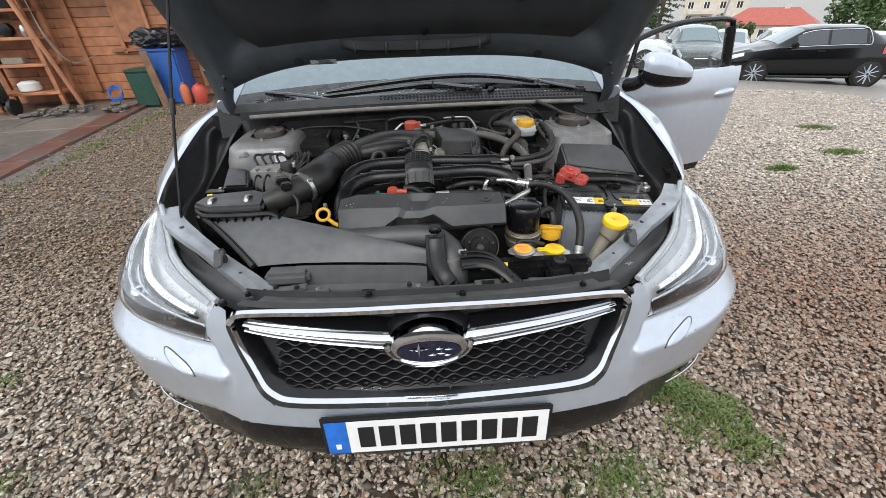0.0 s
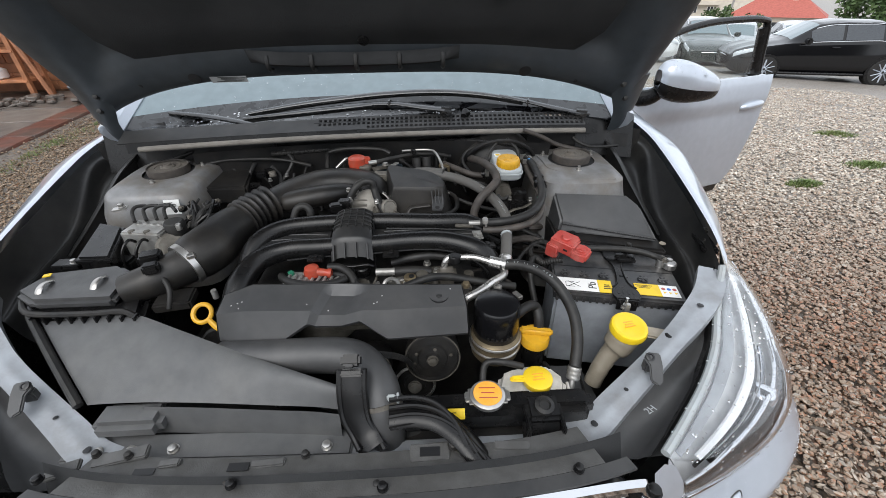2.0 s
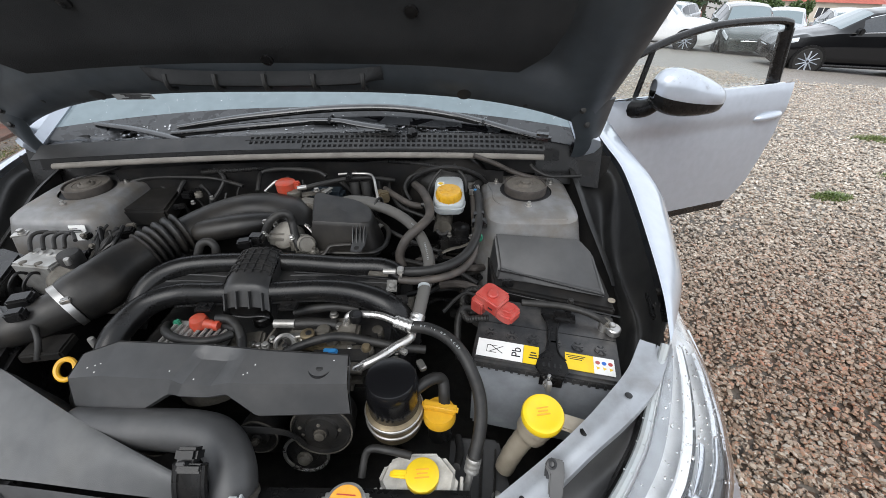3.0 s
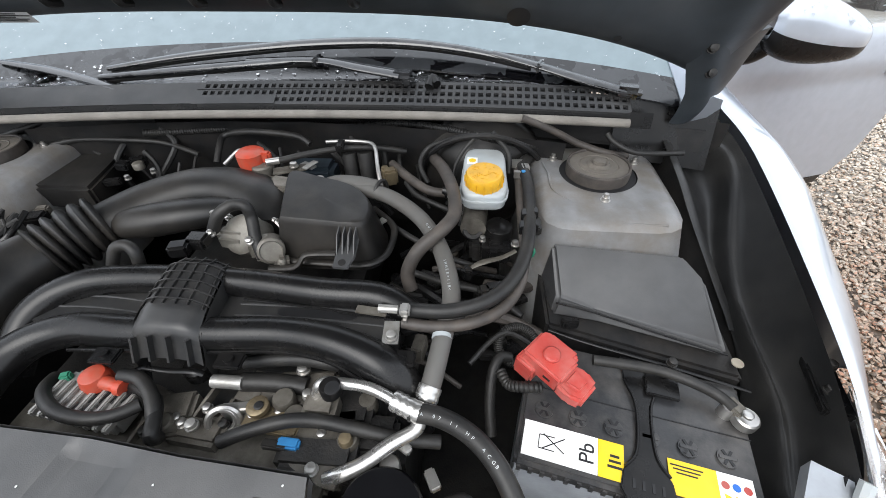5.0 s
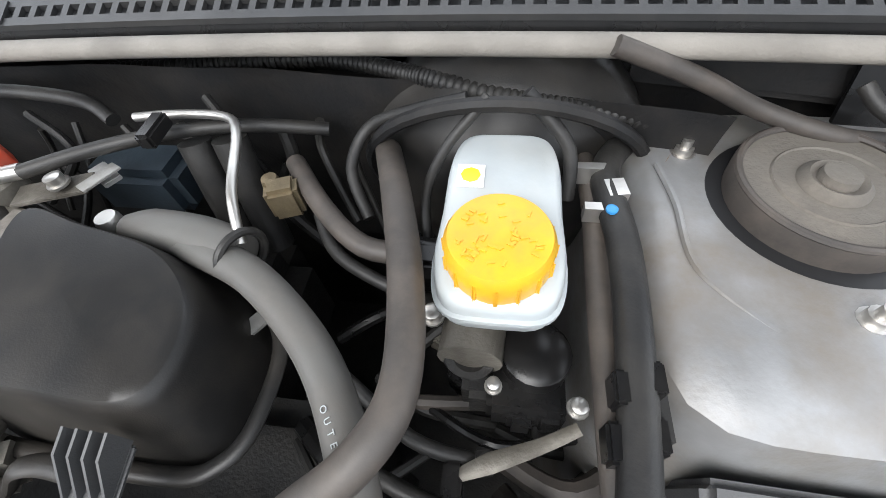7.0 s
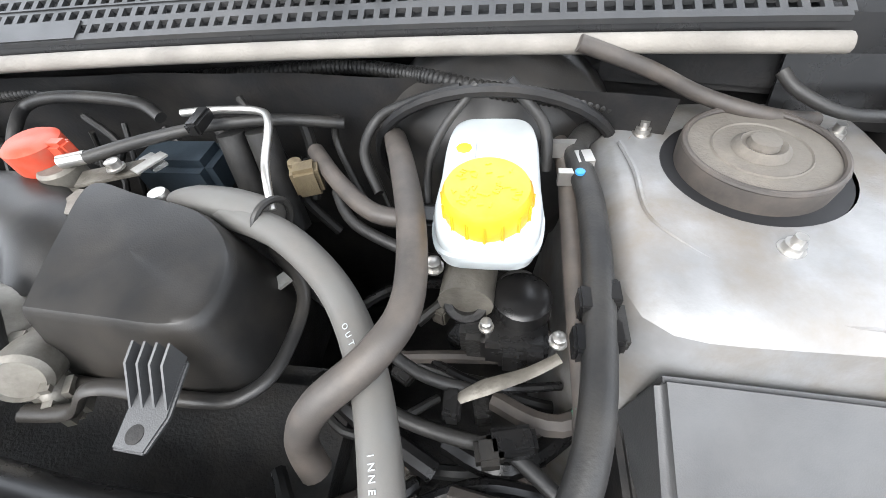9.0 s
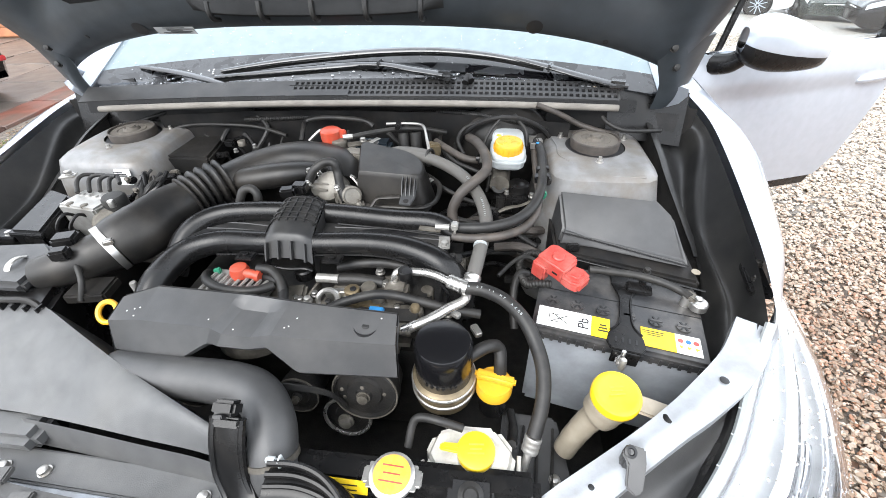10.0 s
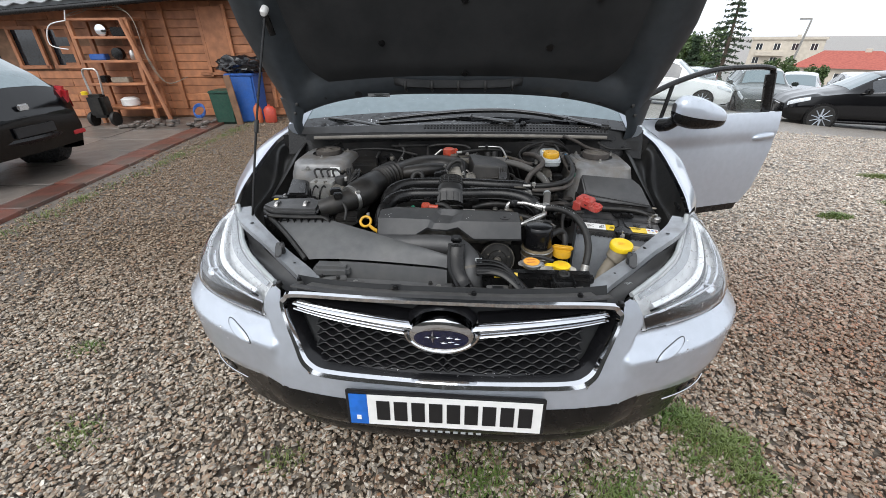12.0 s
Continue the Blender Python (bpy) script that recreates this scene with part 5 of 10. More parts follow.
ls = part("latch_strap", merge(rbox((0.047, 0.243, 0.930), (0.030, 0.018, 0.024), 0.004, rx=35), rbox((0.047, 0.232, 0.914), (0.036, 0.012, 0.012), 0.003, rx=35), *[tube([(0.047 + o, 0.236, 0.918), (0.046 + o, 0.216, 0.890), (0.050 + o, 0.195, 0.855), (0.064 + o, 0.178, 0.832), (0.076 + o, 0.160, 0.822)], r_, 8, squash=sq_) for o, r_, sq_ in ((0.0, 0.0215, 0.22), (-0.019, 0.005, 1.0), (0.019, 0.005, 1.0))]), M_PLAST, car, "black latch support strap")
part("strap_slot", rbox((0.047, 0.228, 0.935), (0.012, 0.005, 0.012), 0.001, rx=35), M_INKHOLE, ls)
rd = [(0.105, 0.186, 0.872), (0.145, 0.188, 0.873), (0.182, 0.180, 0.868), (0.215, 0.160, 0.852), (0.240, 0.132, 0.835)]
part("ribbed_duct", merge(*[tube([(x + 0.012 * (i / 4) ** 2 * k, y - 0.010 * k * (1 - 0.35 * i / 4), z + 0.003 - 0.006 * k) for i, (x, y, z) in enumerate(rd)], 0.0042, 8) for k in (-1.6, -0.55, 0.55, 1.6)], tube([(x, y, z - 0.010) for x, y, z in rd], 0.021, 10, squash=0.6)), M_PLAST, car, "ribbed black plastic duct")

# drive belt cover
CV_B = [(-0.200, 0.392), (-0.160, 0.418), (0.0, 0.412), (0.10, 0.402), (0.232, 0.394)]
CV_F = [(-0.205, 0.338), (-0.16, 0.334), (-0.03, 0.328), (0.09, 0.324), (0.240, 0.330)]


def cover(a, v):
    i = min(int(a * 4), 3)
    t = a * 4 - i
    p = Vector((*CV_B[i], 0)).lerp(Vector((*CV_B[i + 1], 0)), t)
    q = Vector((*CV_F[i], 0)).lerp(Vector((*CV_F[i + 1], 0)), t)
    w = p.lerp(q, v)
    cut = float(np.interp(a, [0.38, 0.48, 0.66, 0.76], [0, 1, 1, 0]))
    dip = float(np.interp(a, [0.465, 0.49, 0.59, 0.665], [0, 1, 1, 0]))
    drop = max(0.0, v - 0.70) / 0.30
    w.y += 0.016 * cut * drop
    z = 0.952 - 0.018 * v - 0.011 * dip * min(1.0, v * 5) - drop * (0.042 - 0.030 * cut)
    return Vector((w.x, w.y, z))


bc = part("belt_cover", merge(grid(cover, 120, 20), grid(lambda a, v: cover(a, 1) + Vector((0, 0.004 * v, -0.008 * v)), 120, 3), grid(lambda a, v: cover(a, 0) + Vector((0, 0.003, -0.03 * v)), 120, 2),
                              grid(lambda a, v: cover(0, a) + Vector((-0.002, 0, -0.016 * v)), 6, 2), grid(lambda a, v: cover(1, a) + Vector((0.002, 0, -0.016 * v)), 6, 2)), M_COVER, car, "dusty grey-black drive belt cover", smooth=14)
part("cover_bolt", lathe([(0.0185, -0.001), (0.0178, 0.0025), (0.0160, 0.0012), (0.0115, -0.002)], (0.19, 0.375, 0.9425), 28), M_INKHOLE, bc, "recessed black fastener")
part("cover_screw", bolt((0.19, 0.375, 0.9375), 0.0066, washer=1.25), M_DARKMET, bc)
rw = random.Random(24)
for i in range(10):
    part("dry_speck", lathe([(0.0012, 0), (0.0008, 0.0004)], cover(rw.uniform(0.03, 0.97), rw.uniform(0.08, 0.62)) + Vector((0, 0, 0.0006)), 6), M_WHITE, bc)

# intake manifold
mf = part("intake_manifold", tube([(0.30, 0.600, 0.945), (0.26, 0.612, 0.962), (0.18, 0.613, 0.965), (0.06, 0.622, 0.967), (-0.09, 0.618, 0.967), (-0.165, 0.600, 0.963), (-0.205, 0.560, 0.945), (-0.215, 0.50, 0.90)], [0.020, 0.021, 0.0205, 0.020, 0.020, 0.0205, 0.022, 0.023], 18), M_PLAST, car, "glossy black plastic intake manifold")
part("runner", tube([(0.318, 0.500, 0.850), (0.312, 0.507, 0.905), (0.280, 0.522, 0.942), (0.22, 0.541, 0.955), (0.15, 0.551, 0.955), (0.06, 0.547, 0.953), (-0.05, 0.543, 0.952), (-0.13, 0.543, 0.948), (-0.185, 0.515, 0.94), (-0.208, 0.455, 0.92), (-0.206, 0.40, 0.88)], [0.024, 0.0245, 0.024, 0.0225, 0.0215, 0.021, 0.021, 0.0215, 0.0225, 0.024, 0.025], 18), M_PLAST, mf, "black runner")
part("web", rbox((0.16, 0.582, 0.953), (0.24, 0.07, 0.008), 0.003), M_DOME, mf)
part("web", rbox((-0.11, 0.580, 0.951), (0.16, 0.07, 0.008), 0.003), M_DOME, mf)
for x0_, x1_, dz_ in ((0.075, 0.275, 0.0), (-0.17, -0.05, -0.002)):
    for y0_ in (0.5735, 0.5925):
        part("web_seam", tube([(x0_, y0_, 0.9572 + dz_), (0.5 * (x0_ + x1_), y0_ + 0.001, 0.9578 + dz_), (x1_, y0_ - 0.003, 0.9565 + dz_)], 0.0016, 6), M_COVER, mf)


def plen(a, v):
    x = (a - 0.5) * (0.076 + 0.012 * v) + 0.012 - 0.002 * (1 - v)
    y = 0.635 - 0.122 * v
    z = float(np.interp(v, [0, 0.10, 0.45, 0.65, 0.85, 1], [0.992, 0.999, 0.994, 0.990, 0.981, 0.944])) - 0.012 * abs(2 * a - 1) ** 4
    return Vector((x, y, z))


part("plenum", merge(grid(plen, 16, 28), grid(lambda a, v: plen(0, a) + Vector((-0.003, 0, -0.05 * v)), 12, 2), grid(lambda a, v: plen(1, a) + Vector((0.003, 0, -0.05 * v)), 12, 2)), M_DOME, mf, "ribbed black plenum block")
def blade(pts, h, t, up=Vector((0, -0.25, 0.97))):
    """A thin upright rib along a path."""
    bm = bmesh.new()
    n = len(pts)
    rows = []
    for i, p in enumerate(pts):
        d = (pts[min(i + 1, n - 1)] - pts[max(i - 1, 0)]).normalized()
        q = d.cross(up).normalized() * t / 2
        rows.append([bm.verts.new(p - q - up * 0.003), bm.verts.new(p - q + up * h), bm.verts.new(p + q + up * h), bm.verts.new(p + q - up * 0.003)])
    for a, b in zip(rows, rows[1:]):
        for k in range(4):
            bm.faces.new((a[k], a[(k + 1) % 4], b[(k + 1) % 4], b[k]))
    bm.faces.new(rows[0][::-1])
    bm.faces.new(rows[-1])
    return bm


def plen_at(a, v):
    """The plenum's top, carried on a little past its edges."""
    return plen(min(max(a, 0.0), 1.0), min(max(v, 0.0), 1.0)) + Vector(((a - min(max(a, 0.0), 1.0)) * 0.08, -(v - min(max(v, 0.0), 1.0)) * 0.11, 0.0))


for i in range(6):
    a = 0.03 + 0.94 * i / 5
    part("rib", blade([plen_at(a, -0.04 + 0.073 * q) for q in range(10)], 0.0034, 0.0015), M_DOME, mf)
for j in range(6):
    v = 0.0 + 0.112 * j
    part("rib", blade([plen_at(-0.02 + 0.104 * q, v) for q in range(11)], 0.0040, 0.0015), M_DOME, mf)
for i in range(4):
    a = 0.08 + 0.27 * i
    part("rib", blade([plen(a, v) + Vector((0, -0.004 * (v > 0.8), 0)) for v in (0.88, 0.92, 0.96, 1.0)], 0.005, 0.003, Vector((0, -0.8, 0.6))), M_DOME, mf)
part("lower_flange", tube([plen(a / 10, 1.0) + Vector((0, -0.006, -0.008 - 0.010 * math.sin(math.pi * a / 10))) for a in range(-1 + 1, 11)], 0.004, 8, squash=0.5), M_PLAST, mf, "plenum flange")
for tx, ty, tz in ((-0.062, 0.510, 0.946), (0.094, 0.514, 0.946), (0.30, 0.53, 0.95)):
    part("tab", merge(rbox((tx, ty, tz), (0.034, 0.022, 0.006), 0.002), lathe([(0.006, 0), (0.006, 0.005), (0.004, 0.005)], (tx, ty, tz + 0.002), 10)), M_PLAST, mf)

# slot is a black plate on the web, shade put into its colour
part("slot", prism([(0.138 + (0.088 if abs(t) < 1.571 else 0.0) + 0.0095 * math.cos(t), 0.584 + 0.0072 * math.sin(t)) for t in np.linspace(-1.57, 4.712, 20)], 0.9555, 0.9575, 0.0), M_INKHOLE, mf, "slot between the runners, drawn in black")
part("moulding_seam", tube([(0.306, 0.484, 0.880), (0.294, 0.486, 0.915), (0.268, 0.498, 0.934), (0.215, 0.520, 0.946), (0.15, 0.530, 0.946), (0.06, 0.525, 0.944), (-0.05, 0.520, 0.943), (-0.125, 0.519, 0.938)], 0.0022, 6), M_PLAST, mf)
part("moulding_seam", tube([(0.285, 0.580, 0.958), (0.18, 0.589, 0.962), (0.08, 0.596, 0.963)], 0.0018, 6), M_PLAST, mf)
# intake hose with bellows, resonator, throttle body
ih = part("intake_hose", tube([(-0.425, 0.455, 0.925), (-0.385, 0.470, 0.932), (-0.345, 0.500, 0.938), (-0.33, 0.515, 0.940)], [0.030, 0.034, 0.038, 0.040], 18), M_PLASTG, car, "black air intake hose with bellows")
part("elbow", tube([(-0.327, 0.519, 0.942), (-0.318, 0.535, 0.945), (-0.298, 0.568, 0.949), (-0.284, 0.62, 0.955), (-0.265, 0.66, 0.96)], [0.044, 0.050, 0.052, 0.047, 0.042], 24), M_PLASTG, ih)
part("bellows", tube([(-0.265, 0.66, 0.96), (-0.245, 0.695, 0.965), (-0.215, 0.735, 0.97)], 0.036, 20, ribs=0.012, rib_n=6), M_PLASTG, ih, "ribbed rubber bellows")
part("duct", tube([(-0.215, 0.735, 0.968), (-0.17, 0.785, 0.975), (-0.105, 0.822, 0.982), (-0.03, 0.824, 0.983), (0.03, 0.795, 0.98), (0.045, 0.75, 0.96)], [0.040, 0.042, 0.042, 0.042, 0.040, 0.036], 18, squash=0.75), M_PLASTG, ih)
part("clamp", tube([(-0.333, 0.511, 0.9405), (-0.326, 0.521, 0.9425)], 0.0462, 24), M_STEEL, ih, "steel worm-drive hose clamp")
part("clamp_screw", rbox((-0.305, 0.500, 0.972), (0.016, 0.022, 0.010), 0.002, rz=35), M_STEEL, ih)
part("resonator", tube([(-0.200, 0.752, 0.962), (-0.178, 0.738, 0.968), (-0.13, 0.742, 0.974), (-0.08, 0.752, 0.979), (-0.035, 0.768, 0.978), (-0.010, 0.790, 0.970)], [0.018, 0.030, 0.033, 0.031, 0.026, 0.018], 18, squash=0.8), M_PLASTG, ih, "black resonator chamber")
tb = part("throttle_body", merge(lathe([(0.020, -0.004), (0.031, 0.0), (0.033, 0.012), (0.033, 0.030), (0.030, 0.040), (0.022, 0.044)], (0.030, 0.742, 0.950), 28, axis=(-0.15, -0.75, 0.62)), rbox((0.058, 0.706, 0.956), (0.040, 0.036, 0.042), 0.010, rz=14, seg=3), rbox((0.010, 0.716, 0.964), (0.052, 0.030, 0.034), 0.009, rz=-6, seg=3)), M_ALUC, car, "cast aluminium throttle body")
part("motor", lathe([(0.019, -0.03), (0.020, 0.0), (0.020, 0.010), (0.0165, 0.014), (0.0150, 0.011), (0.004, 0.010)], (0.078, 0.692, 0.966), 26, axis=(0.45, -0.80, 0.40)), M_ALUC, tb, "round motor housing")
part("lower_cast", rbox((0.090, 0.684, 0.938), (0.022, 0.030, 0.050), 0.008, rz=25, ry=12, seg=3), M_ALUC, tb)
part("band_clamp", tube([(0.012, 0.762, 0.985), (0.040, 0.756, 0.986), (0.066, 0.748, 0.978), (0.080, 0.742, 0.962)], 0.0055, 8, squash=0.5), M_STEEL, tb, "steel worm-drive clamp")
for i in range(9):
    t = i / 8
    part("clamp_tooth", rbox((0.014 + 0.060 * t, 0.757 - 0.012 * t, 0.988 - 0.012 * t * t), (0.0012, 0.009, 0.003), 0, rz=-12), M_DARKMET, tb)
for x, y, z in ((0.000, 0.735, 0.988), (0.052, 0.690, 0.982), (-0.012, 0.700, 0.984)):
    part("screw", bolt((x, y, z), 0.0048, (0, -0.4, 0.9)), M_CRIMP, tb)

# wedge shaped black box beside the throttle
def wedge(a, v):
    """The box's skin: a round its outline, v from the foot (0) over the shoulder (0.7) to the middle of the top (1)."""
    foot = catmull([(0.078, 0.700, 0.93), (0.150, 0.694, 0.93), (0.226, 0.700, 0.93), (0.240, 0.735, 0.932), (0.232, 0.785, 0.935), (0.190, 0.822, 0.94), (0.120, 0.838, 0.94), (0.060, 0.842, 0.94), (0.064, 0.770, 0.93), (0.078, 0.700, 0.93)], 8)
    top = catmull([(0.092, 0.716, 1.009), (0.150, 0.714, 1.007), (0.206, 0.715, 1.004), (0.220, 0.740, 1.002), (0.212, 0.778, 1.006), (0.178, 0.806, 1.013), (0.120, 0.818, 1.020), (0.074, 0.824, 1.024), (0.080, 0.770, 1.017), (0.092, 0.716, 1.009)], 8)
    f, t = along(foot, a), along(top, a)
    mid = Vector((0.145, 0.765, 1.0135))
    if v < 0.62:
        return f.lerp(t, v / 0.62 * 0.94) + Vector((0, 0, -0.002))
    if v < 0.74:
        q = (v - 0.62) / 0.12
        return f.lerp(t, 0.94 + 0.06 * math.sin(q * math.pi / 2)).lerp(mid, 0.05 * q) + Vector((0, 0, -0.002 + 0.002 * q))
    return t.lerp(mid, 0.05 + 0.95 * (v - 0.74) / 0.26)


rb = part("resonance_box", grid(wedge, 72, 34), M_PLASTG, car, "black wedge-shaped resonance box")
part("rim", tube([(0.075, 0.694, 0.944), (0.200, 0.690, 0.944), (0.236, 0.700, 0.945), (0.250, 0.728, 0.947), (0.246, 0.780, 0.950), (0.205, 0.820, 0.955)], 0.0058, 10, squash=0.7), M_PLASTG, rb, "thick moulded rim")
part("bracket", prism([(0.186, 0.649), (0.208, 0.648), (0.214, 0.668), (0.214, 0.700), (0.192, 0.700), (0.185, 0.670)], [0.974, 0.974, 0.977, 0.986, 0.986, 0.977], [0.978, 0.978, 0.981, 0.990, 0.990, 0.981], 0.0012), M_COVER, rb, "finned dusty black bracket")
# dark disc in place of the eye's shaded hole
part("bracket_eye", lathe([(0.0056, 0), (0.0056, 0.0006), (0.003, 0.0007), (0.0002, 0.0007)], (0.198, 0.6575, 0.9796), 18, axis=(0, -0.15, 0.98)), M_BULK, rb)
for i in range(4):
    x = 0.185 + 0.0082 * i
    fm = bmesh.new()
    for dx in (-0.0008, 0.0008):
        fm.faces.new([fm.verts.new(q) for q in ((x + dx + 0.002, 0.670, 0.981), (x + dx + 0.002, 0.702, 0.990), (x + dx + 0.002, 0.702, 1.008), (x + dx + 0.001, 0.690, 1.003))])
    bmesh.ops.bridge_loops(fm, edges=fm.edges[:])
    part("fin", fm, M_COVER, rb)
part("bracket_tie", tube([(0.080, 0.668, 0.950), (0.118, 0.672, 0.952), (0.132, 0.682, 0.966), (0.150, 0.686, 0.968), (0.182, 0.684, 0.972)], 0.0065, 10, squash=0.6), M_PLASTG, rb, "moulded bracket arm")

# battery box cover
fb = part("fuse_box", prism([(0.496, 0.650), (0.488, 0.728), (0.690, 0.728), (0.718, 0.690), (0.722, 0.592), (0.560, 0.640)], [0.900] * 6, [0.932, 0.980, 0.966, 0.950, 0.912, 0.922], 0.005, top=[(0.503, 0.660), (0.494, 0.722), (0.684, 0.721), (0.708, 0.690), (0.712, 0.604), (0.556, 0.652)], seg=3), M_COVER, car, "grey-black fuse box cover")
part("skirt", prism([(0.490, 0.636), (0.484, 0.738), (0.700, 0.738), (0.728, 0.695), (0.736, 0.570), (0.548, 0.622)], 0.79, [0.896, 0.915, 0.915, 0.91, 0.888, 0.892], 0.005), M_BULK, fb, "black box side")
part("skirt_lip", tube([(0.492, 0.630, 0.893), (0.545, 0.614, 0.889), (0.64, 0.588, 0.886), (0.742, 0.560, 0.880)], 0.0026, 8, squash=0.5), M_PLAST, fb, "projecting box lip")
part("lid_edge", tube([(0.500, 0.652, 0.926), (0.557, 0.643, 0.918), (0.64, 0.617, 0.912), (0.716, 0.594, 0.907)], 0.0014, 8), M_PLAST, fb)
part("catch", merge(rbox((0.520, 0.634, 0.906), (0.024, 0.010, 0.016), 0.002), rbox((0.520, 0.629, 0.906), (0.014, 0.006, 0.008), 0.001)), M_PLAST, fb, "lid catch")
part("lid_screw", lathe([(0.0075, 0), (0.0075, 0.0015), (0.003, 0.002)], (0.729, 0.588, 0.899), 16), M_TANKB, fb)

# battery, turned a little
BR = -12.0
bat = thing("battery", (0.583, 0.512, 0.66), "dusty grey lead battery with white and yellow label", "battery")
BM_ = pose(0.583, 0.512, -0.038, 0, 0, BR)


def bbox(x, y, z, sx, sy, sz, bev=0.004, **kw):
    p = BM_ @ Vector((x, y, z))
    return rbox(p, (sx, sy, sz), bev, rz=BR, **kw)


part("case", bbox(0, 0, 0.805, 0.258, 0.168, 0.20, 0.006), M_BATTG, bat, "grey battery side walls")
part("lid", bbox(0, 0, 0.903, 0.265, 0.174, 0.024, 0.005), M_BATT, bat, "dark grey battery lid")
part("label", bbox(-0.083, -0.057, 0.9165, 0.085, 0.042, 0.001, 0), M_WHITE, bat, "white and yellow safety label")
part("label", bbox(-0.026, -0.057, 0.9165, 0.028, 0.042, 0.001, 0), M_YELB, bat)
part("label", bbox(0.060, -0.055, 0.9165, 0.050, 0.038, 0.001, 0), M_YELB, bat, "yellow warning label with pictograms")
part("label", bbox(0.103, -0.055, 0.9165, 0.036, 0.038, 0.001, 0), M_WHITE, bat)
for i in range(6):
    part("vent_cap", merge(lathe([(0.011, 0), (0.011, 0.0025), (0.004, 0.003)], BM_ @ Vector((-0.105 + 0.041 * i, -0.018, 0.9155)), 16), *[bbox(-0.105 + 0.041 * i, -0.018, 0.9185, 0.018, 0.004, 0.002, 0.0, ) for _ in range(1)]), M_BATT, bat)
part("terminal", lathe([(0.009, 0), (0.008, 0.018)], BM_ @ Vector((0.108, 0.040, 0.915)), 14), M_STEEL, bat, "lead terminal post")

# hold-down bar
hb = prism([(-0.022, -0.096), (-0.029, -0.084), (-0.026, -0.064), (-0.011, -0.044), (-0.008, 0.020), (-0.022, 0.052), (-0.026, 0.088), (0.026, 0.088), (0.022, 0.052), (0.008, 0.020), (0.011, -0.044), (0.026, -0.064), (0.029, -0.084), (0.022, -0.096)], 0.9155, 0.9195, 0.0012)
bmesh.ops.transform(hb, matrix=BM_ @ Matrix.Translation((0.012, 0, 0)), verts=hb.verts)
hb = part("battery_bracket", hb, M_PLAST, car, "black battery hold-down bar")
for x0 in (-0.0085, 0.0085):
    part("raised_edge", tube([BM_ @ Vector((0.012 + x0 * 2.6, 0.052, 0.920)), BM_ @ Vector((0.012 + x0 * 1.05, 0.018, 0.9205)), BM_ @ Vector((0.012 + x0 * 1.2, -0.038, 0.9205)), BM_ @ Vector((0.012 + x0 * 2.8, -0.060, 0.920))], 0.0018, 6), M_PLAST, hb)
for q in range(4):
    part("slot", rbox(BM_ @ Vector((-0.003 + 0.010 * q, -0.076, 0.9197)), (0.003, 0.010, 0.0008), 0, rz=BR), M_INKHOLE, hb)
part("front_tab", rbox(BM_ @ Vector((0.012, -0.0985, 0.905)), (0.040, 0.004, 0.026), 0.001, rz=BR), M_PLAST, hb)
part("hook_bolt", merge(lathe([(0.0085, 0), (0.0085, 0.003), (0.0055, 0.003), (0.0055, 0.010), (0.0032, 0.010), (0.0032, 0.026)], BM_ @ Vector((0.006, -0.108, 0.905)), 10)), M_CRIMP, hb, "bright hook bolt and nut")
def cover_prism(poly, z0, z1, bev):
    """A block on a plan polygon in the terminal cover's own axes."""
    bm = prism(poly, z0, z1, bev, seg=3)
    bmesh.ops.transform(bm, matrix=pose(0.482, 0.553, 0.930, 4, 6, -42), verts=bm.verts)
    return bm


tc_ = part("terminal_cover", merge(cover_prism([(-0.030, -0.024), (-0.030, 0.016), (-0.020, 0.022), (0.020, 0.022), (0.020, 0.014), (0.026, 0.014), (0.026, -0.024)], -0.012, 0.018, 0.004), cover_prism([(0.020, -0.024), (0.020, 0.012), (0.038, 0.018), (0.056, 0.012), (0.056, -0.020), (0.040, -0.026)], -0.014, 0.008, 0.004), cover_prism([(-0.034, -0.030), (-0.034, -0.012), (-0.006, -0.012), (-0.006, -0.030)], -0.030, 0.004, 0.003)), M_RED, car, "faded red positive terminal cover")
kn = lathe([(0.0105, 0), (0.0105, 0.004), (0.0085, 0.0062), (0.003, 0.0068)], (-0.002, -0.004, 0.0175), 22)
bmesh.ops.transform(kn, matrix=pose(0.482, 0.553, 0.930, 4, 6, -42), verts=kn.verts)
part("cover_knob", kn, M_RED, tc_)
part("cover_step", cover_prism([(0.026, -0.018), (0.026, 0.006), (0.048, 0.004), (0.048, -0.014)], 0.006, 0.0125, 0.003), M_RED, tc_)
part("cover_slot", cover_prism([(0.004, -0.0246), (0.004, -0.0234), (0.014, -0.0234), (0.014, -0.0246)], 0.0, 0.004, 0.0), M_INKHOLE, tc_)

# fluids
wf = part("washer_filler", tube([(0.492, 0.322, 0.745), (0.503, 0.330, 0.775), (0.517, 0.338, 0.802), (0.526, 0.341, 0.817), (0.532, 0.342, 0.826), (0.540, 0.344, 0.846), (0.546, 0.345, 0.864)], [0.016, 0.017, 0.0175, 0.0185, 0.0265, 0.0285, 0.030], 22, ribs=0.0006, rib_n=9), M_TANKB, car, "yellowed washer filler neck")
part("cap", lathe([(0.031, -0.010), (0.0340, -0.008), (0.0345, 0.001), (0.0325, 0.006), (0.028, 0.0072), (0.025, 0.0062)], (0.547, 0.345, 0.872), 30, axis=(0, -0.15, 1)), M_YELB, wf, "bright yellow washer cap")
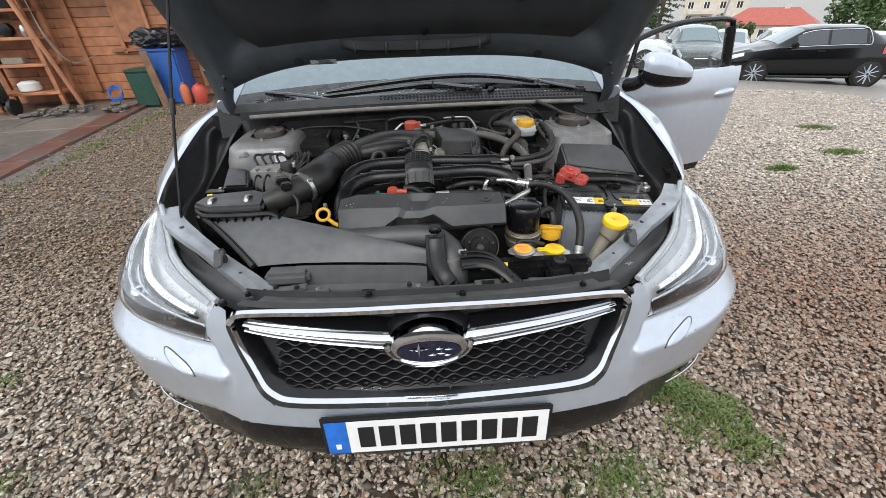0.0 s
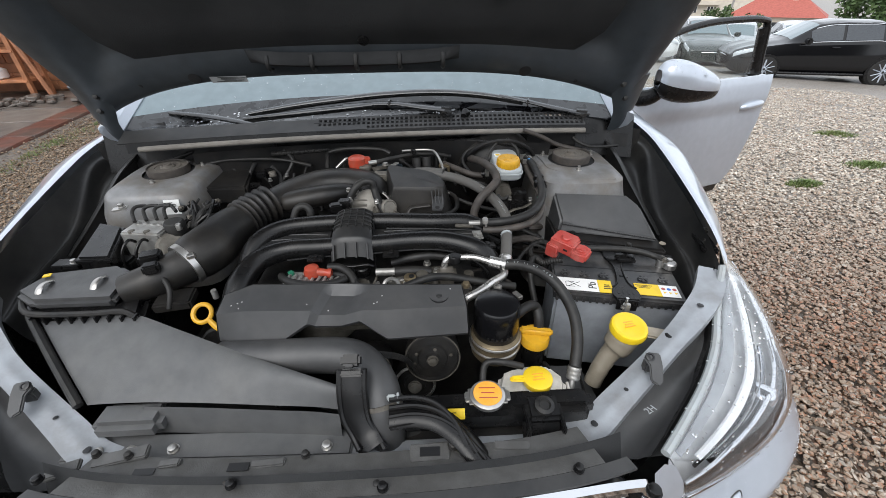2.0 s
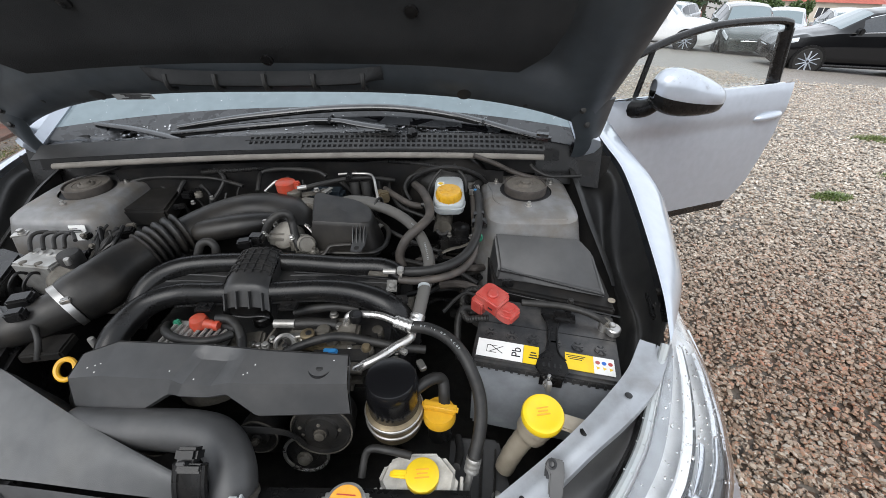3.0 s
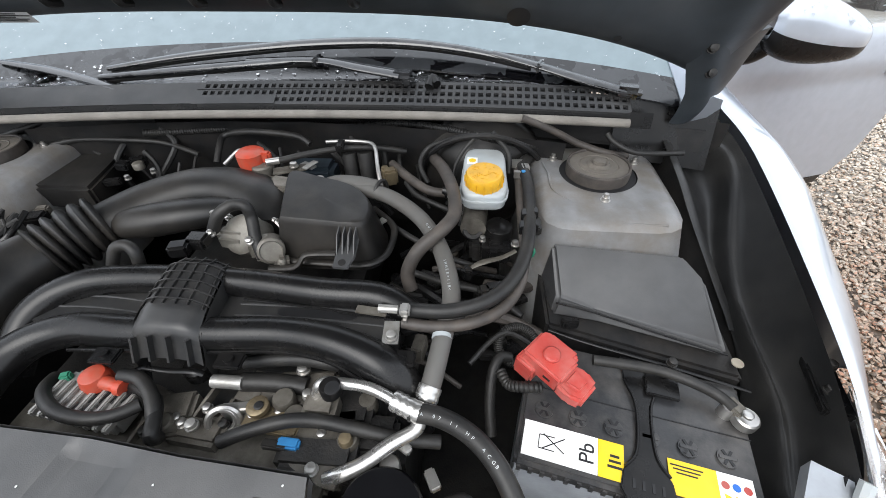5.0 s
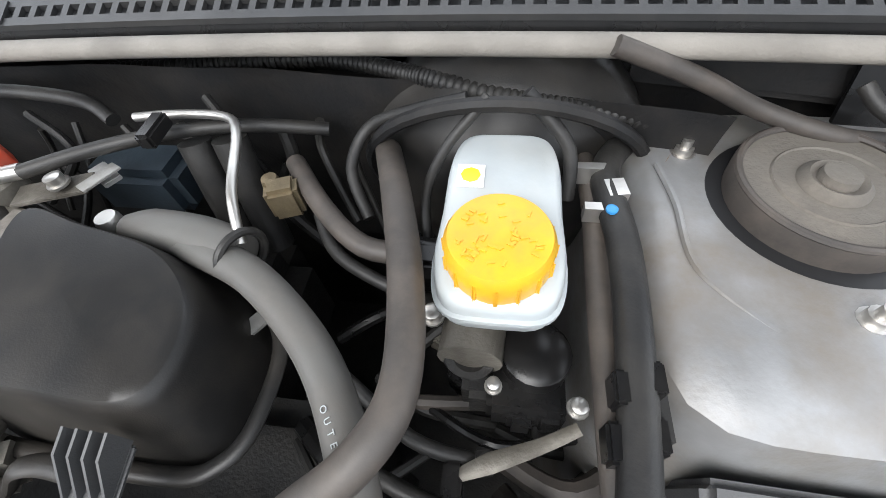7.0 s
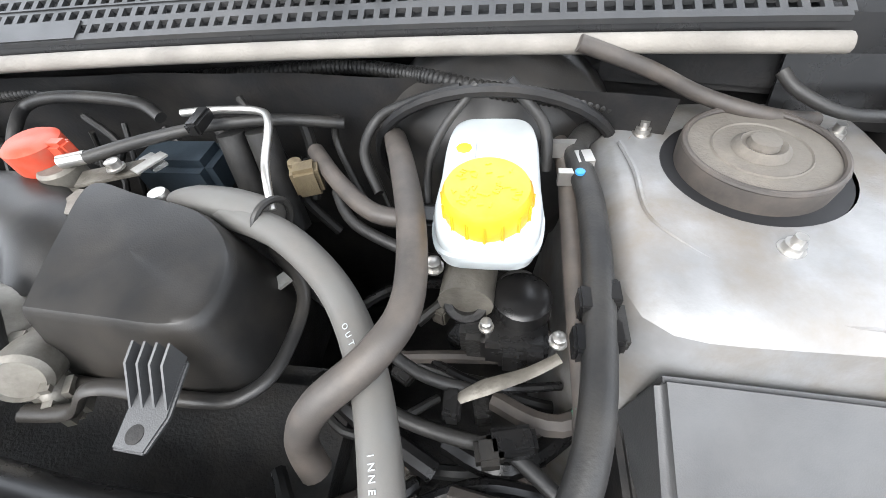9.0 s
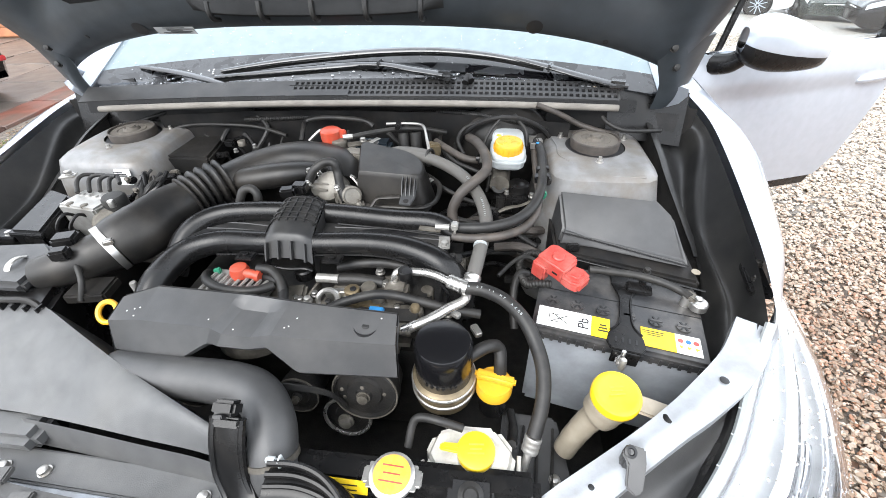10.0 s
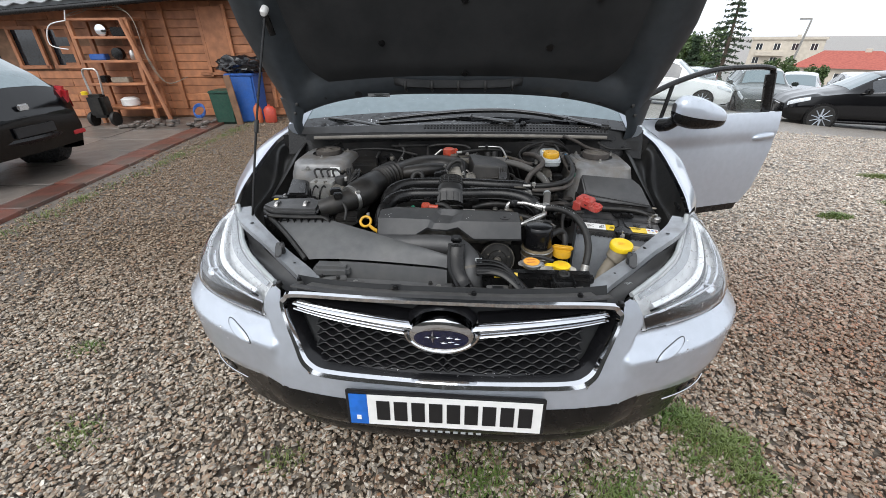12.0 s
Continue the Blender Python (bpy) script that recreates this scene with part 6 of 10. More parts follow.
of = part("oil_filter", lathe([(0.042, -0.075), (0.044, -0.07), (0.0445, -0.02), (0.0435, -0.004), (0.040, 0.001), (0.030, 0.0035), (0.010, 0.005)], (0.300, 0.380, 0.917), 40), M_GLOSS, car, "black spin-on oil filter")
part("bowl", lathe([(0.043, -0.125), (0.047, -0.118), (0.0475, -0.100), (0.0455, -0.096), (0.0465, -0.084), (0.049, -0.080), (0.049, -0.074), (0.044, -0.070)], (0.300, 0.378, 0.917), 40), M_BRASS, of, "brownish metal filter bowl")
for zz_ in (-0.078, -0.098):
    part("bowl_ring", torus((0.300, 0.378, 0.917 + zz_), 0.0488, 0.0026, (0, 0, 1), 36), M_STEEL, of, "bright steel ring")
part("filter_print", merge(*[rbox((0.300 + 0.0447 * math.sin(t), 0.380 - 0.0447 * math.cos(t), 0.862), (0.004, 0.0006, 0.006), 0, rz=math.degrees(t)) for t in (-0.5, -0.3, -0.1, 0.1, 0.35, 0.5)]), M_PLASTG, of)
oc = part("oil_cap", lathe([(0.025, -0.022), (0.0285, -0.020), (0.0290, -0.008), (0.0275, -0.004), (0.0265, 0.0), (0.012, 0.001)], (0.379, 0.373, 0.838), 36), M_YEL, car, "orange-yellow oil filler cap")
part("grip_bar", rbox((0.380, 0.375, 0.844), (0.064, 0.015, 0.014), 0.004, rz=-12, rx=6, seg=3), M_YEL, oc, "raised grip bar")
part("filler_neck", lathe([(0.022, -0.07), (0.022, -0.022)], (0.379, 0.373, 0.838), 20), M_PLAST, oc, "black filler neck")
rc = part("radiator_cap", merge(lathe([(0.025, -0.010), (0.0275, -0.006), (0.0275, 0.0), (0.022, 0.003)], (0.258, 0.205, 0.882), 30), rbox((0.258, 0.205, 0.877), (0.072, 0.020, 0.005), 0.002), rbox((0.258, 0.205, 0.878), (0.060, 0.030, 0.003), 0.001)), M_STEEL, car, "metal radiator cap")
part("cap_label", lathe([(0.0225, 0), (0.0225, 0.001), (0.018, 0.0015)], (0.258, 0.205, 0.8845), 30), M_ORANGE, rc, "orange warning label")
rt = part("coolant_reservoir", merge(prism([(0.284, 0.262), (0.296, 0.296), (0.330, 0.306), (0.385, 0.305), (0.412, 0.274), (0.404, 0.232), (0.366, 0.222), (0.305, 0.232)], 0.76, [0.820, 0.822, 0.828, 0.832, 0.828, 0.822, 0.822, 0.816], 0.009, seg=3), lathe([(0.026, -0.016), (0.024, 0.012)], (0.356, 0.262, 0.826), 24)), M_TANKC, car, "stained milky coolant expansion tank")
part("tank_seam", tube([(0.282, 0.258, 0.806), (0.303, 0.230, 0.803), (0.366, 0.219, 0.806), (0.408, 0.230, 0.808), (0.416, 0.274, 0.812)], 0.003, 8), M_TANKC, rt)
part("cap_tab", rbox((0.322, 0.262, 0.842), (0.030, 0.010, 0.004), 0.0018, rz=-6, seg=3), M_YELB, rt)
part("cap", merge(lathe([(0.023, -0.014), (0.0255, -0.010), (0.0255, 0), (0.021, 0.002)], (0.356, 0.262, 0.845), 28), rbox((0.322, 0.264, 0.845), (0.024, 0.008, 0.005), 0.002)), M_YELB, rt, "yellow reservoir cap")


def tank_ring(grow, q):
    """Plan of the brake reservoir: a rounded box with a wider front."""
    pts = []
    for i in range(40):
        t = 2 * math.pi * i / 40
        c, sn_ = math.cos(t), math.sin(t)
        x = math.copysign(abs(c) ** 0.42, c) * (0.0355 + (0.002 if sn_ < 0 else 0.0) + grow)
        y = math.copysign(abs(sn_) ** 0.48, sn_) * (0.0625 + grow)
        yy = 0.843 + y
        pts.append(Vector((0.3925 + x, yy, q(yy))))
    return pts


def loft(rings):
    bm = bmesh.new()
    vs = [[bm.verts.new(p) for p in r] for r in rings]
    for a, b in zip(vs, vs[1:]):
        for i in range(len(a)):
            bm.faces.new((a[i], a[(i + 1) % len(a)], b[(i + 1) % len(a)], b[i]))
    bm.faces.new(vs[-1])
    return bm


def ttop(d):
    return lambda y: 1.0155 + 0.118 * (y - 0.774) + d


br = part("brake_reservoir", loft([tank_ring(-0.006, lambda y: 0.985), tank_ring(-0.001, lambda y: 0.990), tank_ring(0.0, lambda y: 1.0), tank_ring(0.0, ttop(-0.006)), tank_ring(-0.0015, ttop(-0.002)), tank_ring(-0.005, ttop(0.0))]), M_TANK, car, "milky white brake fluid reservoir")
part("seam", loft([tank_ring(0.0, lambda y: 1.0005), tank_ring(0.0022, lambda y: 1.0015), tank_ring(0.0022, lambda y: 1.0045), tank_ring(0.0, lambda y: 1.0055), tank_ring(-0.004, lambda y: 1.0055)]), M_TANK, br)
part("sticker", rbox((0.372, 0.866, 1.0272), (0.017, 0.017, 0.0012), 0, rx=6.7), M_WHITE, br, "white square warning sticker")
part("sticker_mark", lathe([(0.0062, 0), (0.0062, 0.0006), (0.003, 0.0007)], (0.372, 0.866, 1.0280), 8), M_YELB, br)
part("cap", merge(lathe([(0.0285, -0.014), (0.0298, -0.012), (0.0298, 0.010), (0.0275, 0.0145), (0.022, 0.0152)], (0.392, 0.813, 1.024), 48, axis=(0, -0.05, 1))), M_YEL, br, "orange-yellow brake fluid cap with embossed lettering")
mcy = part("master_cylinder", tube([(0.378, 0.775, 0.955), (0.382, 0.85, 0.955), (0.385, 0.95, 0.955)], 0.021, 16), M_ALU, car, "aluminium brake master cylinder")
part("end_cap", lathe([(0.019, 0), (0.019, 0.012), (0.016, 0.016), (0.010, 0.016), (0.009, 0.012)], (0.378, 0.790, 0.945), 20, axis=(0, -0.85, 0.5)), M_DARKMET, mcy)
part("inlet", merge(tube([(0.352, 0.835, 0.985), (0.325, 0.838, 0.985)], 0.010, 12), tube([(0.338, 0.836, 0.985), (0.330, 0.837, 0.985)], 0.0125, 12)), M_PLAST, mcy, "black hose stub with clip")
part("valve_block", merge(rbox((0.415, 0.765, 0.925), (0.05, 0.03, 0.03), 0.004), lathe([(0.022, 0), (0.022, 0.02), (0.018, 0.023)], (0.420, 0.785, 0.935), 20)), M_PLAST, car, "black valve block")
part("brake_booster", lathe([(0.05, -0.02), (0.072, -0.012), (0.076, -0.006), (0.092, 0.0), (0.104, 0.008), (0.108, 0.020), (0.118, 0.030), (0.121, 0.034), (0.120, 0.07)], (0.39, 0.925, 0.945), 48, axis=(0, 1, 0)), M_PLASTG, car, "black brake servo drum")

# left side: anti-lock unit, relay box, control box
au = part("brake_unit", rbox((-0.466, 0.636, 0.926), (0.094, 0.064, 0.082), 0.004, rz=-8), M_ALUB, car, "bright aluminium anti-lock brake unit")
part("motor", lathe([(0.034, -0.06), (0.034, 0.0), (0.028, 0.006)], (-0.405, 0.602, 0.93), 24, axis=(0.5, -0.7, 0.45)), M_ALU, au)
part("connector", rbox((-0.515, 0.585, 0.890), (0.05, 0.04, 0.05), 0.006), M_PLAST, au, "black connector block")
rl = part("relay_box", prism([(-0.615, 0.69), (-0.545, 0.665), (-0.505, 0.545), (-0.575, 0.545)], 0.82, [0.955, 0.955, 0.945, 0.945], 0.005), M_PLAST, car, "black relay box")
part("lid", prism([(-0.618, 0.693), (-0.542, 0.667), (-0.503, 0.543), (-0.578, 0.543)], [0.94] * 2 + [0.93] * 2, [0.95] * 2 + [0.94] * 2, 0.002), M_PLAST, rl)
part("control_box", prism([(-0.435, 0.815), (-0.43, 0.96), (-0.335, 0.96), (-0.305, 0.815)], 0.93, 0.978, 0.006), M_PLASTG, car, "grey-black control unit")
part("dipstick", merge(tube([(-0.255 + 0.017 * math.cos(t), 0.394 + 0.012 * math.sin(t), 0.909 + 0.012 * math.sin(t)) for t in np.linspace(0, 2 * math.pi, 17)], 0.0045, 8, n=2), tube([(-0.241, 0.384, 0.900), (-0.226, 0.374, 0.892), (-0.208, 0.366, 0.884), (-0.203, 0.364, 0.86)], [0.005, 0.0058, 0.0058, 0.004], 8)), M_YEL, car, "yellow oil dipstick ring")
part("alternator_terminal", merge(lathe([(0.0165, -0.02), (0.017, 0), (0.014, 0.009), (0.007, 0.012)], (-0.068, 0.488, 0.930), 18), tube([(-0.062, 0.486, 0.928), (-0.046, 0.483, 0.929), (-0.028, 0.480, 0.928)], [0.009, 0.0085, 0.0075], 10), lathe([(0.0098, -0.004), (0.0098, 0.004)], (-0.030, 0.480, 0.928), 12, axis=(1, -0.1, 0))), M_REDO, car, "orange-red terminal boot")
part("alternator", merge(lathe([(0.04, -0.08), (0.065, -0.07), (0.068, -0.02), (0.06, 0)], (-0.05, 0.46, 0.88), 28, axis=(0, 0.2, 1))), M_ALU, car, "cast alternator housing")
part("valve_cap", merge(lathe([(0.022, -0.02), (0.024, -0.01), (0.024, 0.008), (0.018, 0.012)], (-0.013, 0.866, 1.023), 20), rbox((0.012, 0.866, 1.023), (0.022, 0.014, 0.02), 0.003)), M_REDO, car, "orange-red plastic valve cap")
COMP, IDLE, CRNK = (0.174, 0.352, 0.806), (0.056, 0.352, 0.782), (0.136, 0.348, 0.738)


def disc_pulley(name, at, r, label, rivets=0):
    ax = (0, -0.97, 0.24)
    p = part(name, lathe([(r * 0.94, -0.05), (r * 0.96, -0.022), (r, -0.020), (r, 0.0), (r * 0.90, 0.003), (r * 0.88, -0.004), (r * 0.55, -0.002), (r * 0.50, 0.003), (r * 0.25, 0.004), (r * 0.22, 0.009), (r * 0.10, 0.010)], at, 36, axis=ax), M_DARKMET, car, label)
    part("rim", torus(Vector(at) + Vector(ax) * 0.001, r * 0.97, 0.0016, ax, 36), M_ALU, p)
    part("nut", bolt(Vector(at) + Vector(ax) * 0.008, r * 0.16, ax), M_ALU, p)
    for i in range(rivets):
        t = 2 * math.pi * i / rivets + 0.4
        part("rivet", lathe([(0.0035, 0), (0.003, 0.0015), (0.001, 0.002)], Vector(at) + Vector((r * 0.70 * math.cos(t), -0.004 - r * 0.17 * math.sin(t), r * 0.68 * math.sin(t))), 10, axis=ax), M_ALU, p)
    return p


disc_pulley("compressor", COMP, 0.055, "dark air-conditioning compressor clutch", 6)
disc_pulley("idler_pulley", IDLE, 0.036, "dark belt idler pulley")
crk = disc_pulley("crank_pulley", CRNK, 0.042, "dark pulley with bright worn rim")
part("worn_rim", torus(Vector(CRNK) + Vector((0, -0.003, 0.001)), 0.040, 0.0032, (0, -0.97, 0.24), 40), M_CRIMP, crk, "bright worn rim")
part("hub_bolt", bolt(Vector(CRNK) + Vector((0, -0.010, 0.002)), 0.011, (0, -0.97, 0.24)), M_ALUC, crk)
eb = part("engine_block", rbox((0.03, 0.60, 0.70), (0.55, 0.34, 0.30), 0.03), M_DARKMET, car, "dark oily engine block")
part("front_case", rbox((0.02, 0.445, 0.855), (0.44, 0.10, 0.05), 0.02), M_ALU, eb, "stained cast aluminium front case")
part("gearbox", rbox((0.0, 0.82, 0.78), (0.36, 0.25, 0.15), 0.03), M_DARKMET, eb)
part("radiator", rbox((0.02, 0.20, 0.62), (0.75, 0.06, 0.32), 0.006), M_DARKMET, car, "dark radiator core")

# open driver's door with mirror
DA, DD = Vector((0.93, 1.60, 0)), Vector((math.cos(radians(20)), math.sin(radians(20)), 0))
DNV = Vector((DD.y, -DD.x, 0))


def dr(s, z, d=0.0):
    """A point of the open door: s along it from the hinge, d out of its painted side."""
    return DA + DD * s + Vector((0, 0, z)) + DNV * d


def door_skin(a, v):
    z = 0.45 + 0.565 * v
    end = float(np.interp(z, [0.45, 0.55, 0.8, 1.015], [0.97, 1.03, 1.085, 1.085]))
    crease = 0.012 if z > 0.905 else 0.012 * max(0.0, 1 - (0.905 - z) / 0.05)
    return dr(end * a, z, 0.028 * math.sin(math.pi * (0.25 + 0.75 * v)) ** 0.7 + crease)


door = part("front_door", grid(door_skin, 24, 34, 0.03), M_PAINT, car, "open silver driver's door")
part("lower_door", grid(lambda a, v: dr(0.97 * a, 0.40 + 0.05 * v, 0.012 * v), 10, 3, 0.03), M_PLAST, door, "dark lower door edge")
part("window_frame", merge(tube([dr(-0.12, 1.033, 0), dr(0.20, 1.183, 0), dr(0.50, 1.261, 0), dr(0.80, 1.274, 0), dr(0.93, 1.265, 0), dr(0.955, 1.244, 0), dr(0.985, 1.132, 0), dr(1.02, 1.020, 0)], 0.018, 10, n=5, squash=0.8), tube([dr(0.23, 1.020, 0), dr(0.26, 1.201, 0)], 0.012, 8), tube([dr(1.0, 1.020, 0), dr(0.945, 1.235, 0)], 0.034, 8, squash=0.4)), M_PLAST, door, "black window frame")
part("belt_trim", tube([dr(-0.05, 1.022, 0.018), dr(0.5, 1.020, 0.022), dr(1.05, 1.016, 0.020)], 0.006, 8), M_CHROME, door, "bright belt moulding")
part("window_pane", grid(lambda a, v: dr(0.0 + 0.97 * a - 0.03 * v * a, 1.02 + v * float(np.interp(a, [0, 0.22, 0.5, 1], [0.06, 0.163, 0.236, 0.236])), -0.004), 12, 4, 0.004), M_GLASS, door, "clear door glass with rain drops").visible_shadow = False
part("handle_cup", lathe([(0.048, 0.0005), (0.045, 0.002), (0.040, -0.006), (0.02, -0.012)], dr(0.975, 0.872, 0.043), 28, axis=DNV), M_PAINT, door, "recessed handle cup")
part("door_handle", tube([dr(0.905, 0.868, 0.036), dr(0.93, 0.878, 0.058), dr(1.0, 0.886, 0.064), dr(1.05, 0.886, 0.054), dr(1.065, 0.884, 0.036)], [0.010, 0.017, 0.018, 0.016, 0.010], 12), M_PAINT, door, "silver door handle")
MC = Vector((1.29, 1.56, 1.075))


def mirror_shell(a, v, top=1.0, grow=0.0):
    """A rounded wedge: v along its width, a round it."""
    t = 2 * math.pi * a
    w = math.sin(math.pi * min(max(v, 0.008), 0.99)) ** 0.28
    c, q = math.cos(t), math.sin(t)
    c, q = math.copysign(abs(c) ** 0.7, c), math.copysign(abs(q) ** 0.75, q)
    x = -0.150 + 0.30 * v
    hz = (0.078 + 0.016 * math.cos(math.pi * v)) * w
    hy = 0.072 * w
    return MC + Vector((x, 0.06 * (v - 0.5) + hy * c, (hz * q if q > 0 else 0.80 * hz * q) - 0.050 * (v - 0.3)))


mi = part("door_mirror", grid(mirror_shell, 32, 24), M_PAINT, car, "silver door mirror")
part("lower_trim", grid(lambda a, v: mirror_shell(0.52 + 0.46 * a, v) + Vector((0, 0, -0.004 - 0.012 * math.sin(math.pi * a))), 16, 24, 0.004), M_PLAST, mi, "black lower mirror trim")
part("indicator", grid(lambda a, v: mirror_shell(0.70 + 0.05 * a, 0.55 + 0.42 * v) + Vector((0.002, -0.010, 0.004)), 3, 12, 0.003), M_CHROME, mi, "clear indicator strip")
part("mirror_arm", tube([dr(0.17, 0.985, 0.0), (1.16, 1.60, 1.0), (1.20, 1.575, 1.045)], [0.036, 0.034, 0.028], 10), M_PLAST, mi, "black mirror arm")

# hoses, pipes and cables
part("coolant_hose", tube([(0.331, 0.490, 0.925), (0.337, 0.505, 0.935), (0.347, 0.560, 0.955), (0.354, 0.610, 0.970), (0.344, 0.660, 0.980), (0.324, 0.711, 0.985), (0.292, 0.758, 0.990), (0.242, 0.798, 0.995), (0.191, 0.819, 0.995), (0.137, 0.838, 0.990)], .0122, 14, 6), M_HOSEG, car, "thick dusty grey coolant hose")
part("vacuum_hose", tube([(0.292, 0.659, 0.930), (0.287, 0.670, 0.955), (0.304, 0.680, 0.990), (0.336, 0.704, 1.010), (0.350, 0.736, 1.015), (0.344, 0.789, 1.020), (0.325, 0.855, 1.015), (0.303, 0.918, 1.000)], .0102, 14, 6), M_RUBBERB, car, "brownish crossing rubber hose")
part("heater_hose", tube([(0.290, 0.585, 0.975), (0.311, 0.584, 0.975), (0.356, 0.582, 0.980), (0.401, 0.598, 0.985), (0.433, 0.633, 0.990), (0.451, 0.678, 1.000), (0.460, 0.746, 1.005), (0.463, 0.827, 1.010), (0.458, 0.888, 1.010), (0.477, 0.932, 1.000), (0.512, 0.970, 0.985)], .0094, 14, 6), M_RUBBER, car, "black heater hose")
part("heater_hose", tube([(0.296, 0.572, 0.965), (0.329, 0.568, 0.965), (0.376, 0.571, 0.970), (0.417, 0.596, 0.970), (0.442, 0.635, 0.975), (0.451, 0.683, 0.985), (0.451, 0.738, 0.990), (0.452, 0.825, 0.990), (0.451, 0.877, 1.000), (0.448, 0.943, 0.990)], .0076, 14, 6), M_RUBBERB, car, "brownish heater hose")
part("aircon_pipe", tube([(0.201, 0.489, 0.900), (0.207, 0.492, 0.935), (0.217, 0.496, 0.945), (0.235, 0.496, 0.945), (0.268, 0.493, 0.945), (0.298, 0.483, 0.940), (0.317, 0.474, 0.935)], .0068, 12, 5), M_CRIMP, car, "bright aluminium air-conditioning pipe")
part("aircon_hose", tube([(0.318, 0.472, 0.938), (0.352, 0.466, 0.942), (0.386, 0.450, 0.940), (0.414, 0.424, 0.932), (0.434, 0.392, 0.914), (0.446, 0.362, 0.888), (0.446, 0.330, 0.858), (0.436, 0.298, 0.826)], .0108, 14, 6), M_RUBBER, car, "black air-conditioning hose with printed marks")
part("crimp", tube([(0.436, 0.298, 0.826), (0.431, 0.286, 0.806)], .0118, 14, 5, ribs=0.0007, rib_n=3), M_ALUB, car, "ribbed steel crimp ring")
part("aircon_pipe", tube([(0.431, 0.286, 0.806), (0.424, 0.270, 0.785), (0.418, 0.250, 0.75)], .006, 12, 5), M_ALUB, car, "bright aluminium air-conditioning pipe")
part("aircon_pipe", tube([(0.329, 0.473, 0.925), (0.324, 0.460, 0.920), (0.299, 0.445, 0.915), (0.273, 0.425, 0.910), (0.251, 0.415, 0.905), (0.233, 0.412, 0.895)], .0082, 12, 5), M_CRIMP, car, "bright aluminium air-conditioning pipe")
part("rail_pipe", tube([(0.108, 0.913, 1.030), (0.142, 0.918, 1.030), (0.183, 0.916, 1.030), (0.201, 0.896, 1.030), (0.214, 0.849, 1.020), (0.223, 0.822, 1.000)], .0035, 12, 5), M_STEEL, car, "bent bright steel pipe")
part("rail_hose", tube([(0.039, 0.859, 1.020), (0.079, 0.885, 1.020), (0.133, 0.908, 1.020), (0.189, 0.926, 1.015), (0.247, 0.943, 1.000)], .0055, 12, 5), M_RUBBER, car, "thin black hose")
part("rail_fitting", tube([(0.019, 0.853, 1.020), (0.040, 0.861, 1.020)], .006, 12, 5), M_STEEL, car, "steel hose fitting")
part("rail_fitting", tube([(-0.074, 0.876, 1.000), (-0.049, 0.885, 1.020), (-0.042, 0.891, 1.020)], .004, 12, 5), M_STEEL, car, "thin steel pipe")
part("breather_hose", tube([(-0.014, 0.709, 0.985), (0.001, 0.715, 1.010), (0.020, 0.727, 1.020), (0.041, 0.725, 1.020), (0.046, 0.721, 1.000), (0.055, 0.700, 0.980), (0.069, 0.680, 0.960)], .009, 12, 5), M_RUBBER, car, "black breather hose")
part("breather_hose", tube([(-0.139, 0.643, 0.965), (-0.128, 0.652, 0.990), (-0.110, 0.655, 0.995), (-0.098, 0.650, 0.985), (-0.100, 0.646, 0.965)], .0085, 12, 5), M_RUBBER, car, "looped black breather hose")
part("small_hose", tube([(0.225, 0.912, 0.990), (0.263, 0.866, 0.990), (0.300, 0.837, 0.985), (0.337, 0.837, 0.980)], .008, 12, 5), M_RUBBERB, car, "black rubber hose")
part("small_hose", tube([(0.257, 0.867, 0.980), (0.281, 0.834, 0.975), (0.330, 0.814, 0.965), (0.346, 0.820, 0.950)], .005, 12, 5), M_RUBBER, car, "thin black hose")
part("small_hose", tube([(0.247, 0.788, 0.940), (0.297, 0.760, 0.930), (0.345, 0.730, 0.930), (0.384, 0.724, 0.920)], .005, 12, 5), M_RUBBER, car, "thin black hose")
part("wire_harness", tube([(0.281, 0.725, 0.900), (0.338, 0.704, 0.900), (0.381, 0.695, 0.900), (0.412, 0.694, 0.890), (0.458, 0.662, 0.880)], .006, 12, 5), M_RUBBER, car, "taped wiring harness")
part("brake_line", tube([(0.345, 0.840, 0.970), (0.340, 0.872, 1.000), (0.353, 0.885, 1.030), (0.371, 0.896, 1.050), (0.380, 0.901, 1.060)], .0035, 12, 5), M_RUBBER, car, "black cable")
part("brake_line", tube([(0.435, 0.876, 1.000), (0.432, 0.889, 1.030), (0.413, 0.902, 1.050), (0.403, 0.906, 1.060)], .0045, 12, 5), M_RUBBER, car, "black cable")
part("brake_line", tube([(0.296, 0.866, 0.980), (0.279, 0.897, 1.000), (0.292, 0.921, 1.020), (0.332, 0.915, 1.040), (0.366, 0.913, 1.050)], .0045, 12, 5), M_RUBBER, car, "black cable")
part("bulkhead_harness", tube([(-0.268, 0.949, 1.020), (-0.184, 0.962, 1.020), (-0.091, 0.980, 1.020), (0.018, 0.995, 1.020), (0.127, 1.007, 1.020), (0.241, 0.996, 1.030), (0.329, 0.954, 1.040)], .006, 12, 5, ribs=0.0013, rib_n=122), M_RUBBER, car, "corrugated wiring sleeve")
part("bulkhead_harness", tube([(0.329, 0.954, 1.040), (0.390, 0.928, 1.040), (0.448, 0.930, 1.030), (0.508, 0.931, 1.020)], .006, 12, 5, ribs=0.0013, rib_n=37), M_RUBBER, car, "corrugated wiring sleeve")
